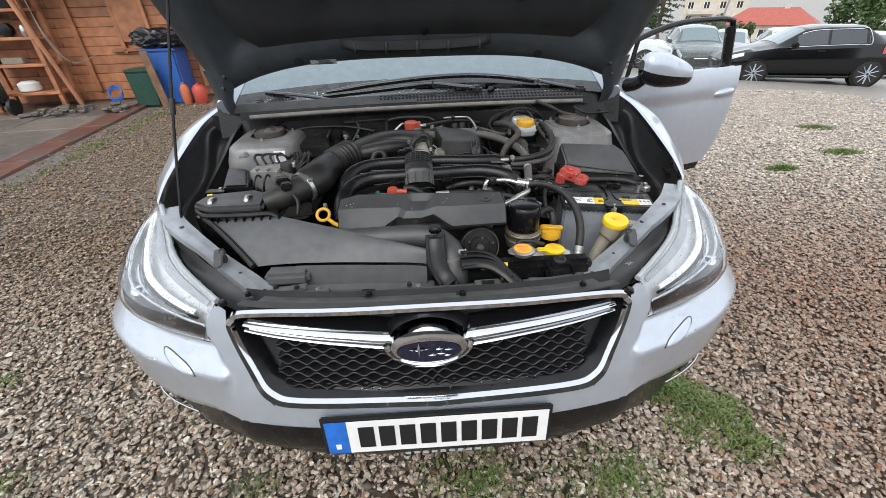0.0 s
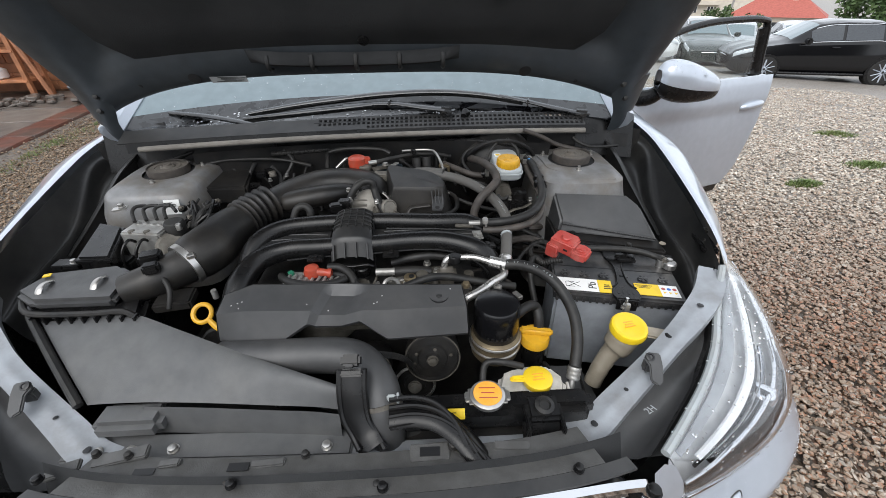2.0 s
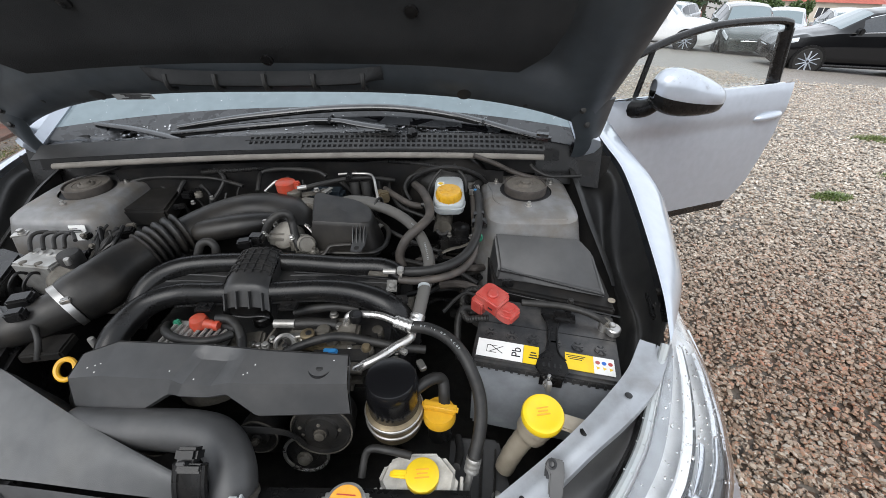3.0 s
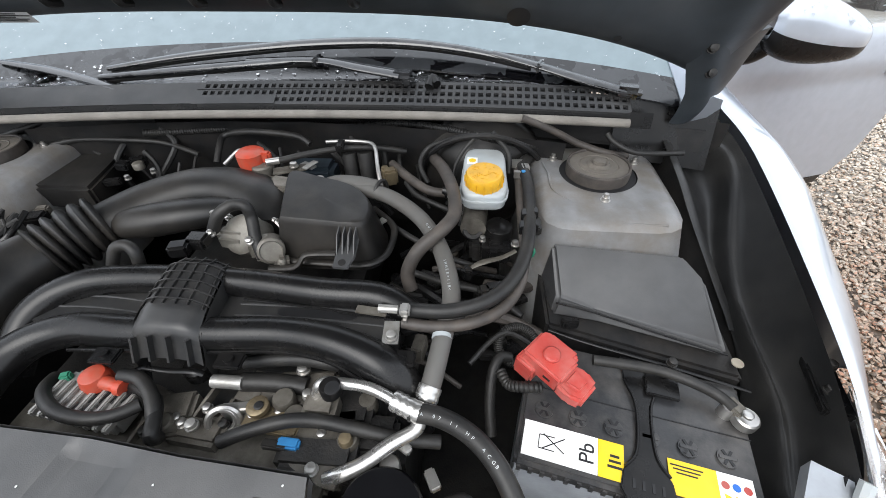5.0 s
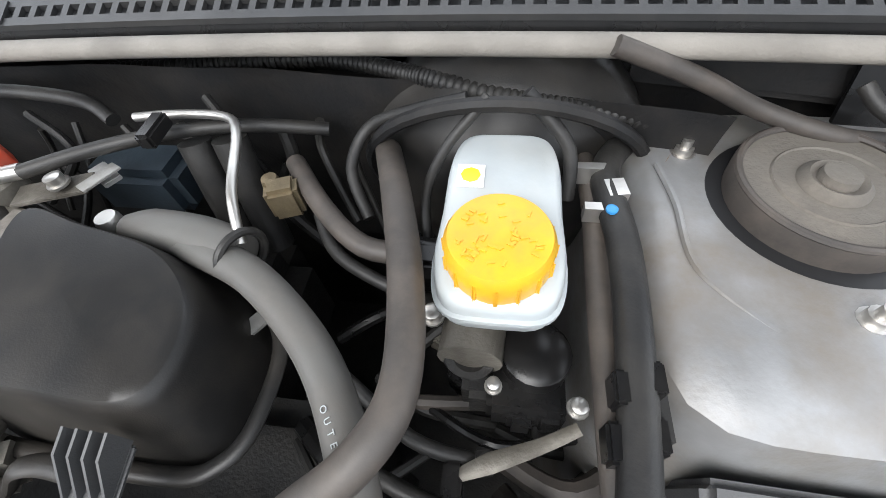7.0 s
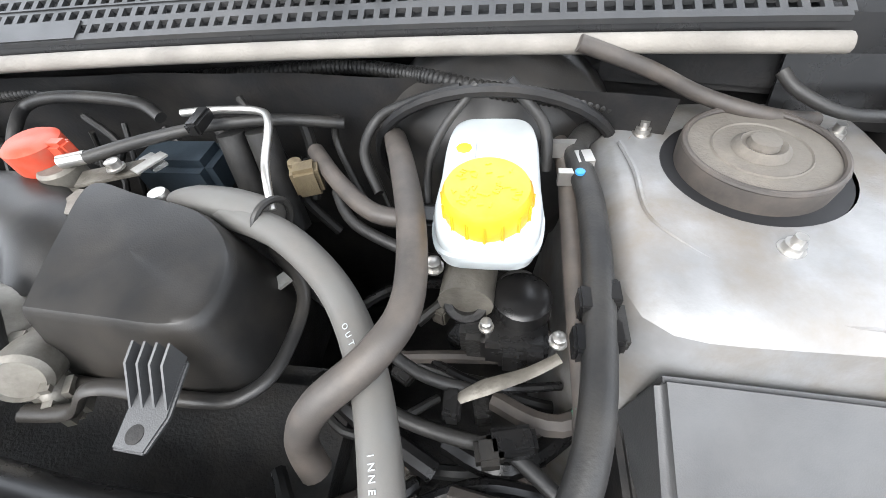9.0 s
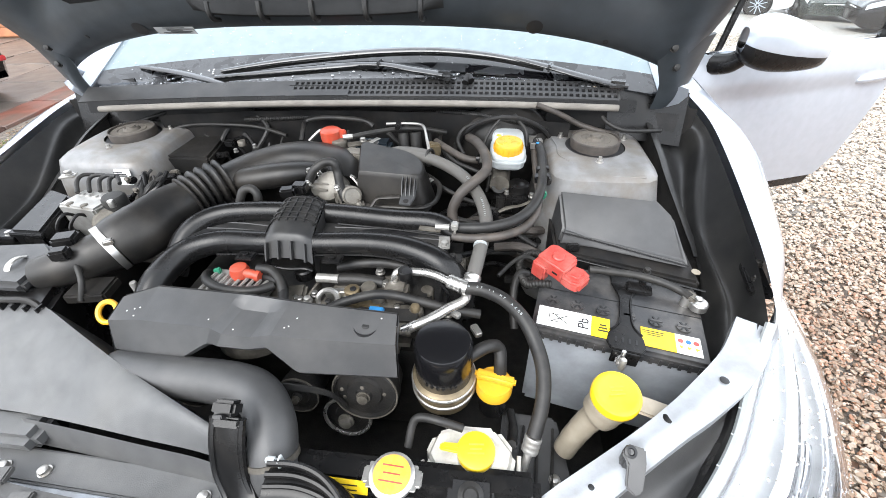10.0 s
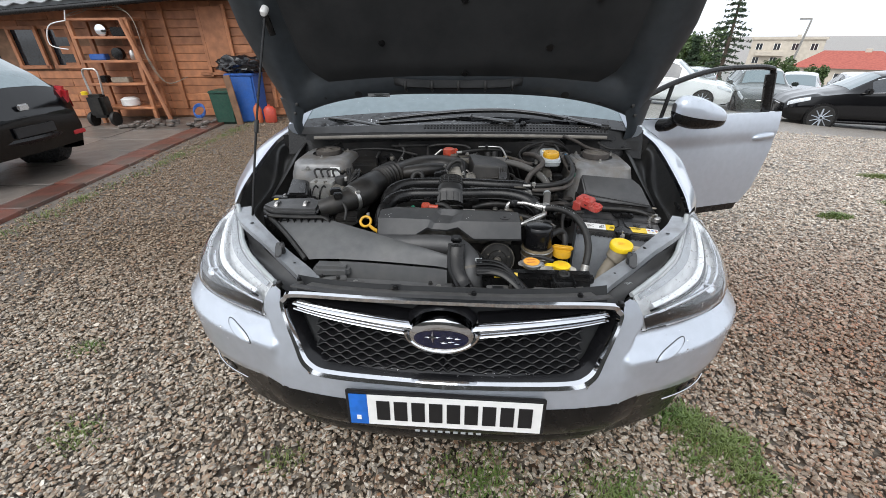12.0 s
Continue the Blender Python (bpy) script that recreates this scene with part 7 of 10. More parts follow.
part("bulkhead_cable", tube([(-0.473, 0.909, 1.000), (-0.403, 0.932, 1.010), (-0.300, 0.937, 1.010), (-0.232, 0.948, 1.000), (-0.154, 0.925, 0.990)], .005, 12, 5), M_RUBBER, car, "black cable along the bulkhead")
part("bulkhead_cable", tube([(-0.104, 0.896, 0.990), (-0.105, 0.923, 1.010), (-0.103, 0.948, 1.020), (-0.048, 0.946, 1.030), (0.043, 0.934, 1.030), (0.074, 0.922, 1.020)], .006, 12, 5), M_RUBBER, car, "black cable along the bulkhead")
part("wiper_drain_hose", tube([(0.453, 0.930, 1.075), (0.506, 0.929, 1.055), (0.554, 0.934, 1.030), (0.601, 0.921, 1.020), (0.643, 0.930, 1.010)], .0062, 12, 5), M_RUBBERB, car, "grey drain hose")
part("washer_hose", tube([(0.600, 0.931, 1.050), (0.613, 0.917, 1.040), (0.649, 0.904, 1.030), (0.725, 0.908, 1.030)], .0045, 12, 5), M_RUBBER, car, "black washer hose")
part("sleeve", tube([(0.416, 0.514, 0.800), (0.412, 0.545, 0.83), (0.414, 0.575, 0.855), (0.424, 0.596, 0.866), (0.440, 0.601, 0.860)], .0075, 12, 5), M_RUBBER, car, "coiled corrugated cable sleeve")
part("sleeve", tube([(0.449 + 0.027 * math.cos(t), 0.617 + 0.020 * math.sin(t), 0.869 + 0.016 * math.sin(t)) for t in np.linspace(-0.6, 5.9, 18)], .0062, 10, 7, ribs=0.0011, rib_n=58), M_RUBBER, car, "coiled corrugated cable sleeve")
part("sleeve", tube([(0.472, 0.534, 0.900), (0.448, 0.533, 0.900), (0.432, 0.541, 0.890), (0.422, 0.560, 0.890)], .006, 12, 5, ribs=0.0013, rib_n=13), M_RUBBER, car, "corrugated cable sleeve")
part("terminal_cable", tube([(0.543, 0.579, 0.900), (0.584, 0.575, 0.900), (0.624, 0.569, 0.900), (0.659, 0.556, 0.900), (0.688, 0.543, 0.895), (0.700, 0.526, 0.895)], .007, 12, 5), M_RUBBER, car, "black battery cable")
part("alt_cable", tube([(-0.035, 0.492, 0.935), (-0.010, 0.489, 0.935), (0.012, 0.473, 0.930), (0.024, 0.452, 0.920), (0.025, 0.436, 0.900)], .0082, 12, 5), M_RUBBER, car, "black cable")
part("alt_cable", tube([(-0.135, 0.494, 0.915), (-0.125, 0.474, 0.925), (-0.109, 0.458, 0.928), (-0.079, 0.444, 0.930), (-0.042, 0.440, 0.930), (-0.015, 0.447, 0.928), (0.004, 0.463, 0.925)], .0078, 12, 5), M_RUBBER, car, "black hose")
part("front_harness", tube([(0.108, 0.435, 0.910), (0.139, 0.445, 0.920), (0.180, 0.457, 0.925), (0.215, 0.462, 0.920), (0.264, 0.460, 0.910), (0.308, 0.458, 0.900), (0.351, 0.462, 0.890)], .008, 12, 5), M_RUBBER, car, "black harness behind the belt cover")
part("side_hose", tube([(0.092, 0.535, 0.910), (0.132, 0.536, 0.920), (0.177, 0.536, 0.925), (0.220, 0.534, 0.920)], .009, 12, 5), M_RUBBER, car, "black hose")
part("side_pipe", tube([(0.095, 0.513, 0.900), (0.135, 0.515, 0.900), (0.177, 0.515, 0.895)], .012, 12, 5), M_RUBBER, car, "black hose on steel pipe")
part("steel_nipple", tube([(0.059, 0.509, 0.905), (0.099, 0.509, 0.905)], .0085, 12, 5), M_ALUB, car, "steel pipe end")
part("filter_hose", tube([(0.333, 0.379, 0.880), (0.365, 0.397, 0.890), (0.383, 0.404, 0.880), (0.387, 0.388, 0.860), (0.387, 0.377, 0.820)], .010, 12, 5), M_RUBBER, car, "black hose")
part("reservoir_hose", tube([(0.261, 0.268, 0.820), (0.265, 0.291, 0.840), (0.276, 0.297, 0.850), (0.304, 0.294, 0.850), (0.336, 0.292, 0.840)], .006, 12, 5), M_RUBBER, car, "black overflow hose")
part("alt_loop", tube([(-0.028, 0.489, 0.920), (0.014, 0.471, 0.920), (0.034, 0.432, 0.920), (0.028, 0.438, 0.900)], .008, 12, 5), M_RUBBER, car, "black hose")
part("left_cable", tube([(-0.383, 0.486, 0.960), (-0.353, 0.465, 0.950), (-0.332, 0.441, 0.930), (-0.334, 0.422, 0.900)], .005, 12, 5), M_RUBBER, car, "sensor cable")
part("left_cable", tube([(-0.372, 0.676, 0.930), (-0.400, 0.732, 0.950), (-0.446, 0.800, 0.960), (-0.488, 0.845, 0.970)], .006, 12, 5), M_RUBBER, car, "black cable")
part("left_cable", tube([(-0.599, 0.945, 1.000), (-0.527, 0.952, 1.020), (-0.480, 0.987, 1.030), (-0.441, 1.012, 1.040)], .005, 12, 5), M_RUBBER, car, "black cable")
part("brake_pipe", tube([(-0.501, 0.650, 0.972), (-0.517, 0.676, 0.985), (-0.515, 0.693, 0.990), (-0.501, 0.706, 0.985)], .004, 12, 5), M_DARKMET, car, "thin steel brake pipe")
part("brake_pipe", tube([(-0.478, 0.656, 0.972), (-0.495, 0.683, 0.985), (-0.487, 0.694, 0.990), (-0.467, 0.696, 0.990)], .004, 12, 5), M_DARKMET, car, "thin steel brake pipe")
part("brake_pipe", tube([(-0.456, 0.659, 0.972), (-0.469, 0.682, 0.985), (-0.460, 0.695, 0.990), (-0.436, 0.692, 0.990)], .004, 12, 5), M_DARKMET, car, "thin steel brake pipe")
part("brake_pipe", tube([(-0.437, 0.663, 0.972), (-0.449, 0.686, 0.985), (-0.439, 0.697, 0.990), (-0.414, 0.672, 0.985)], .004, 12, 5), M_DARKMET, car, "thin steel brake pipe")
part("unit_hose", tube([(-0.514, 0.658, 0.930), (-0.525, 0.640, 0.920), (-0.513, 0.614, 0.900), (-0.492, 0.599, 0.880)], .008, 12, 5), M_RUBBER, car, "black cable")
part("crimp", tube([(0.3325, 0.492, 0.927), (0.3372, 0.506, 0.935)], .0138, 16, 5, ribs=0.0006, rib_n=2), M_CRIMP, car, "ribbed steel crimp ring")
part("crimp", tube([(0.298, 0.482, 0.942), (0.330, 0.470, 0.939)], .0112, 16, 5, ribs=0.0008, rib_n=4), M_CRIMP, car, "ribbed steel crimp ring")
part("bracket_bar", tube([(0.265, 0.583, 0.976), (0.295, 0.583, 0.976)], .0055, 12, 5), M_ALUB, car, "steel pipe end")
part("hose_mark", tube([(0.346, 0.557, 0.956), (0.346, 0.562, 0.957)], .0126, 12, 5), M_TANK, car, "pale printed marks on the hose")
def wiper(arm, blade, heel):
    """A flat pressed arm with a heel cap, on a thin blade with a raised spine and a rubber edge."""
    w = part("wiper_arm", tube(arm, [0.017, 0.016, 0.013, 0.010], 10, 6, squash=0.42), M_WIPER, car, "wet black wiper arm")
    part("heel", rbox(heel, (0.046, 0.036, 0.020), 0.008, rz=math.degrees(math.atan2(arm[1][1] - arm[0][1], arm[1][0] - arm[0][0]))), M_WIPER, w, "rounded arm heel")
    part("heel_step", rbox(arm[2], (0.012, 0.032, 0.016), 0.004, rz=math.degrees(math.atan2(arm[2][1] - arm[1][1], arm[2][0] - arm[1][0]))), M_WIPER, w)
    n = len(blade)
    b = part("wiper_blade", tube(blade, [0.006 + 0.008 * math.sin(math.pi * (0.10 + 0.8 * i / (n - 1))) for i in range(n)], 10, 6, squash=0.55), M_WIPER, w, "flat black wiper blade")
    part("rubber", tube([(x, y + 0.004, z - 0.009) for x, y, z in blade], 0.004, 6, 6), M_RUBBER, b, "rubber wiping edge")


wiper([(0.629, 0.984, 1.103), (0.558, 1.004, 1.115), (0.483, 1.028, 1.129), (0.400, 1.052, 1.143)], [(0.470, 1.034, 1.130), (0.353, 1.062, 1.145), (0.218, 1.078, 1.153), (0.069, 1.075, 1.151), (-0.070, 1.060, 1.143), (-0.199, 1.041, 1.133), (-0.330, 1.014, 1.119)], (0.632, 0.983, 1.104))
wiper([(0.236, 1.008, 1.117), (0.163, 1.020, 1.124), (0.076, 1.036, 1.132), (-0.06, 1.034, 1.130)], [(0.060, 1.040, 1.132), (-0.030, 1.030, 1.127), (-0.169, 1.015, 1.119), (-0.340, 0.996, 1.109)], (0.240, 1.006, 1.115))
part("wiper_blade", tube([(-0.557, 1.025, 1.125), (-0.453, 1.009, 1.117), (-0.362, 0.988, 1.106), (-0.291, 0.968, 1.096)], [0.008, 0.012, 0.013, 0.010], 10, 5, squash=0.5), M_WIPER, car, "flat black wiper blade end")
part("washer_jet", tube([(0.288, 0.989, 1.103), (0.294, 1.007, 1.113), (0.302, 0.994, 1.106)], .008, 12, 5), M_PLAST, car, "small black washer jet")

# small fittings of the engine bay
part("alternator_case", rbox((-0.067, 0.472, 0.905), (0.105, 0.055, 0.03), 0.0054, rz=-8), M_ALUB, car, "pale cast alternator case")
# slots are black bars standing for the shade inside the case
part("alternator_slot", rbox((-0.067, 0.463, 0.921), (0.009, 0.03, 0.002), 0, rz=-25), M_INKHOLE, car)
part("alternator_slot", rbox((-0.053, 0.467, 0.921), (0.009, 0.034, 0.002), 0, rz=-20), M_INKHOLE, car)
part("alternator_slot", rbox((-0.039, 0.471, 0.921), (0.009, 0.034, 0.002), 0, rz=-20), M_INKHOLE, car)
part("alternator_slot", rbox((-0.025, 0.475, 0.921), (0.009, 0.03, 0.002), 0, rz=-20), M_INKHOLE, car)
part("alternator_slot", rbox((-0.059, 0.481, 0.921), (0.007, 0.018, 0.002), 0, rz=-20), M_INKHOLE, car)
part("green_connector", rbox((-0.113, 0.491, 0.923), (0.012, 0.010, 0.012), 0.002, rz=25), M_GREENC, car, "green plastic connector")
part("lifting_eye", torus((0.095, 0.462, 0.900), 0.017, 0.0045, (0.3, -0.8, 0.5)), M_STEEL, car, "steel lifting eye")
part("lifting_plate", rbox((0.104, 0.477, 0.895), (0.035, 0.012, 0.028), 0.00216, rz=10), M_STEEL, car)
part("yellow_bracket", rbox((0.152, 0.469, 0.895), (0.07, 0.03, 0.01), 0.0018, rz=-6), M_BRASS, car, "yellow-passivated steel bracket")
part("bracket_eye", lathe([(0.013, -0.004), (0.013, 0.0028), (0.01105, 0.004), (0.0052, 0.00416)], (0.133, 0.478, 0.910), 20), M_BRASS, car)
part("bracket_eye", lathe([(0.0055, -0.0015), (0.0055, 0.00105), (0.004675, 0.0015), (0.0022, 0.00156)], (0.136, 0.477, 0.915), 20), M_INKHOLE, car)
part("pipe_block", rbox((0.210, 0.482, 0.900), (0.04, 0.034, 0.05), 0.00612, rz=0), M_ALU, car, "stained aluminium pipe block")
part("pipe_cap", lathe([(0.012, -0.008), (0.012, 0.0056), (0.0102, 0.008), (0.0048, 0.00832)], (0.226, 0.487, 0.948), 20), M_PLAST, car, "black service cap")
part("case_bolt", bolt((0.062, 0.453, 0.900), 0.006), M_STEEL, car)
part("case_bolt", bolt((0.049, 0.455, 0.900), 0.0053), M_STEEL, car)
part("case_bolt", bolt((0.299, 0.460, 0.885), 0.0067), M_STEEL, car)
part("case_lump", rbox((0.018, 0.475, 0.885), (0.06, 0.04, 0.03), 0.0054, rz=12), M_ALU, car)
part("case_lump", rbox((0.064, 0.451, 0.885), (0.07, 0.03, 0.03), 0.0054, rz=-5), M_ALU, car)
part("case_lump", rbox((0.173, 0.515, 0.880), (0.08, 0.05, 0.03), 0.0054, rz=5), M_ALU, car)
part("case_lump", rbox((0.124, 0.507, 0.880), (0.07, 0.05, 0.03), 0.0054, rz=-10), M_ALU, car)
part("case_lump", rbox((0.237, 0.494, 0.880), (0.06, 0.05, 0.04), 0.0072, rz=0), M_DARKMET, car)
part("case_lump", rbox((0.256, 0.466, 0.870), (0.09, 0.05, 0.04), 0.0072, rz=0), M_DARKMET, car)
part("case_boss", lathe([(0.014, -0.01), (0.014, 0.007), (0.0119, 0.01), (0.0056, 0.0104)], (0.158, 0.492, 0.900), 20), M_ALU, car)
part("case_boss", lathe([(0.013, -0.01), (0.013, 0.007), (0.01105, 0.01), (0.0052, 0.0104)], (0.179, 0.473, 0.900), 20), M_ALU, car)
part("case_boss", lathe([(0.012, -0.01), (0.012, 0.007), (0.0102, 0.01), (0.0048, 0.0104)], (0.258, 0.502, 0.890), 20), M_ALU, car)
part("case_boss", lathe([(0.013, -0.01), (0.013, 0.007), (0.01105, 0.01), (0.0052, 0.0104)], (0.023, 0.454, 0.895), 20), M_ALU, car)
part("blue_connector", rbox((0.184, 0.440, 0.905), (0.026, 0.012, 0.012), 0.00216, rz=-3), M_BLUEC, car, "black and blue connector")
part("grey_connector", rbox((0.169, 0.438, 0.905), (0.03, 0.01, 0.01), 0.0018, rz=-3), M_PLASTG, car)
part("sensor_block", rbox((0.215, 0.436, 0.885), (0.09, 0.04, 0.04), 0.0072, rz=0), M_DARKMET, car)
part("tube_boss", lathe([(0.013, -0.015), (0.013, 0.0105), (0.01105, 0.015), (0.0052, 0.0156)], (0.247, 0.451, 0.890), 20), M_ALU, car)
part("brass_boss", lathe([(0.008, -0.01), (0.008, 0.007), (0.0068, 0.01), (0.0032, 0.0104)], (0.247, 0.448, 0.905), 20), M_BRASS, car)
part("dark_cap", lathe([(0.018, -0.01), (0.018, 0.007), (0.0153, 0.01), (0.0072, 0.0104)], (0.027, 0.528, 0.900), 20), M_PLAST, car)
part("hose_clip", rbox((0.300, 0.424, 0.885), (0.02, 0.02, 0.02), 0, rz=30), M_STEEL, car)
part("steel_ring", lathe([(0.012, -0.01), (0.012, 0.007), (0.0102, 0.01), (0.0048, 0.0104)], (0.298, 0.432, 0.885), 20), M_STEEL, car)
part("throttle_plug", rbox((-0.041, 0.664, 0.985), (0.028, 0.022, 0.02), 0.0036, rz=15), M_PLAST, car, "black throttle connector")
part("throttle_plug", rbox((-0.023, 0.683, 0.985), (0.03, 0.025, 0.02), 0.0036, rz=0), M_PLAST, car)
part("flange_bolt", bolt((-0.019, 0.731, 0.995), 0.0053), M_STEEL, car)
part("rail_bolt", bolt((-0.209, 0.863, 0.985), 0.0045), M_STEEL, car)
part("rail_bolt", bolt((-0.250, 0.846, 0.980), 0.0045), M_STEEL, car)
part("loom_clip", rbox((-0.056, 0.874, 0.975), (0.03, 0.02, 0.015), 0.0027, rz=0), M_PLAST, car)
part("loom_clip", rbox((-0.298, 0.858, 0.965), (0.03, 0.014, 0.012), 0.00216, rz=20), M_PLAST, car)
part("loom_clip", rbox((-0.284, 0.885, 0.985), (0.025, 0.02, 0.015), 0.0027, rz=0), M_PLAST, car)
part("loom_clip", rbox((-0.272, 0.905, 0.980), (0.03, 0.025, 0.02), 0.0036, rz=30), M_PLAST, car)
part("loom_cap", lathe([(0.01, -0.006), (0.01, 0.0042), (0.0085, 0.006), (0.004, 0.00624)], (-0.256, 0.887, 0.985), 20), M_ALU, car)
part("fuel_rail", rbox((0.061, 0.818, 0.995), (0.06, 0.035, 0.02), 0.0036, rz=-10), M_ALU, car, "stained metal fuel rail bracket")
part("rail_bolt", bolt((0.064, 0.858, 1.010), 0.006), M_STEEL, car)
part("rail_tab", rbox((0.079, 0.880, 1.000), (0.03, 0.014, 0.004), 0.00072, rz=-30), M_ALUB, car)
part("rail_socket", lathe([(0.018, -0.01), (0.018, 0.007), (0.0153, 0.01), (0.0072, 0.0104)], (0.008, 0.855, 1.005), 20), M_ALU, car)
part("rear_clip", rbox((0.141, 0.892, 1.035), (0.012, 0.03, 0.012), 0.00216, rz=5), M_PLAST, car)
part("heat_tank", rbox((0.069, 0.918, 0.960), (0.09, 0.05, 0.05), 0.009, rz=0), M_NAVYP, car, "dark blue-grey tank behind the engine")
part("rear_hose", tube([(0.147, 0.911, 1.010), (0.152, 0.896, 0.960), (0.159, 0.881, 0.910)], 0.013, 14), M_RUBBER, car, "black vertical hose")
part("rear_hose", tube([(0.175, 0.916, 1.010), (0.180, 0.901, 0.960), (0.187, 0.886, 0.910)], 0.014, 14), M_RUBBER, car, "black vertical hose")
part("brass_valve", rbox((0.227, 0.878, 0.985), (0.025, 0.02, 0.03), 0.0036, rz=20), M_BRASS, car, "brass pressure valve")
part("brass_valve", lathe([(0.007, -0.015), (0.007, 0.0105), (0.00595, 0.015), (0.0028, 0.0156)], (0.217, 0.884, 0.985), 20), M_BRASS, car)
part("hose_end", lathe([(0.0085, -0.01), (0.0085, 0.007), (0.007225, 0.01), (0.0034, 0.0104)], (0.115, 0.834, 0.995), 20), M_STEEL, car)
part("valve_dome", lathe([(0.018, -0.01), (0.018, 0.007), (0.0153, 0.01), (0.0072, 0.0104)], (0.418, 0.794, 0.945), 20), M_RUBBER, car, "black rubber valve dome")
part("valve_box", rbox((0.380, 0.781, 0.930), (0.022, 0.018, 0.02), 0.00324, rz=0), M_PLAST, car)
part("valve_box", rbox((0.413, 0.759, 0.920), (0.018, 0.026, 0.03), 0.00324, rz=0), M_PLAST, car)
part("valve_box", rbox((0.431, 0.761, 0.920), (0.018, 0.026, 0.03), 0.00324, rz=0), M_PLAST, car)
part("valve_body", rbox((0.398, 0.774, 0.915), (0.05, 0.03, 0.04), 0.0054, rz=0), M_DARKMET, car)
part("valve_bolt", bolt((0.394, 0.765, 0.940), 0.0045), M_STEEL, car)
part("valve_bolt", bolt((0.446, 0.757, 0.940), 0.0053), M_STEEL, car)
part("valve_bolt", bolt((0.353, 0.796, 0.970), 0.006), M_STEEL, car)
part("floor_box", rbox((0.416, 0.696, 0.900), (0.035, 0.02, 0.02), 0.0036, rz=12), M_PLAST, car)
part("floor_box", rbox((0.400, 0.688, 0.900), (0.02, 0.02, 0.02), 0.0036, rz=12), M_PLASTG, car)
part("lower_clip", rbox((0.373, 0.711, 0.920), (0.012, 0.02, 0.02), 0.00216, rz=0), M_PLAST, car)
part("hose_clip", rbox((0.452, 0.749, 1.005), (0.008, 0.016, 0.016), 0.00144, rz=0), M_PLAST, car)
part("hose_clip", rbox((0.468, 0.755, 1.005), (0.008, 0.016, 0.016), 0.00144, rz=0), M_PLAST, car)
part("hose_clip", rbox((0.449, 0.726, 1.000), (0.01, 0.018, 0.016), 0.0018, rz=0), M_PLAST, car)
part("hose_clip", rbox((0.467, 0.731, 1.000), (0.008, 0.016, 0.016), 0.00144, rz=0), M_PLAST, car)
part("hose_bridge", rbox((0.464, 0.744, 0.990), (0.028, 0.03, 0.014), 0.00252, rz=0), M_RUBBER, car)
part("hose_band", rbox((0.448, 0.888, 1.012), (0.018, 0.006, 0.014), 0, rz=0), M_STEEL, car)
part("hose_band", rbox((0.461, 0.869, 1.015), (0.012, 0.014, 0.01), 0, rz=10), M_STEEL, car)
part("hose_band", rbox((0.449, 0.856, 1.010), (0.014, 0.006, 0.012), 0, rz=0), M_STEEL, car)
part("blue_dot", lathe([(0.0035, -0.001), (0.0035, 0.0007), (0.002975, 0.001), (0.0014, 0.00104)], (0.456, 0.850, 1.020), 20), M_BLUEC, car)
part("tank_clip", rbox((0.338, 0.822, 0.995), (0.01, 0.014, 0.016), 0, rz=0), M_STEEL, car)
part("tank_stub", rbox((0.347, 0.828, 0.985), (0.03, 0.018, 0.02), 0.00324, rz=0), M_PLAST, car)
part("white_tip", rbox((0.224, 0.782, 0.955), (0.012, 0.022, 0.003), 0, rz=-35), M_ALUB, car, "small bright metal tab")
part("slam_bolt", bolt((-0.087, 0.247, 0.830), 0.0067), M_PLAST, car)
part("slam_bolt", bolt((-0.381, 0.126, 0.848), 0.006), M_PLAST, car)
part("slam_bolt", bolt((-0.109, 0.106, 0.846), 0.006), M_PLAST, car)
part("slam_bolt", bolt((0.100, 0.091, 0.846), 0.006), M_PLAST, car)
part("slam_bolt", bolt((0.374, 0.101, 0.846), 0.006), M_PLAST, car)
# panel openings drawn as black plates in place of shade
part("slam_hole", rbox((-0.043, 0.116, 0.831), (0.016, 0.016, 0.002), 0, rz=0), M_INKHOLE, car)
part("slam_hole", rbox((0.016, 0.108, 0.831), (0.045, 0.02, 0.002), 0, rz=0), M_INKHOLE, car)
part("slam_hole", rbox((0.085, 0.122, 0.831), (0.014, 0.01, 0.002), 0, rz=0), M_INKHOLE, car)
part("dark_boss", lathe([(0.034, -0.015), (0.034, 0.0105), (0.0289, 0.015), (0.0136, 0.009)], (-0.237, 0.386, 0.840), 28, axis=(0, -0.9, 0.42)), M_DARKMET, car)
part("steel_pin", lathe([(0.006, -0.01), (0.006, 0.007), (0.0051, 0.01), (0.0024, 0.0104)], (-0.264, 0.463, 0.900), 20), M_ALUB, car)
part("airbox_bolt", bolt((-0.589, 0.552, 0.930), 0.0055), M_STEEL, car)
part("airbox_tab", rbox((-0.610, 0.562, 0.920), (0.06, 0.03, 0.012), 0.00216, rz=0), M_PLAST, car)
part("yellow_tag", rbox((-0.593, 0.491, 0.942), (0.014, 0.01, 0.002), 0.00036, rz=20), M_YELB, car)
part("flow_sensor", rbox((-0.377, 0.492, 0.975), (0.038, 0.03, 0.022), 0.00396, rz=20), M_PLAST, car, "black air-flow sensor")
part("sensor_plug", rbox((-0.360, 0.459, 0.972), (0.028, 0.022, 0.02), 0.0036, rz=20), M_PLAST, car)
part("bracket_left", rbox((-0.334, 0.448, 0.900), (0.07, 0.05, 0.02), 0.0036, rz=10), M_PLASTG, car)
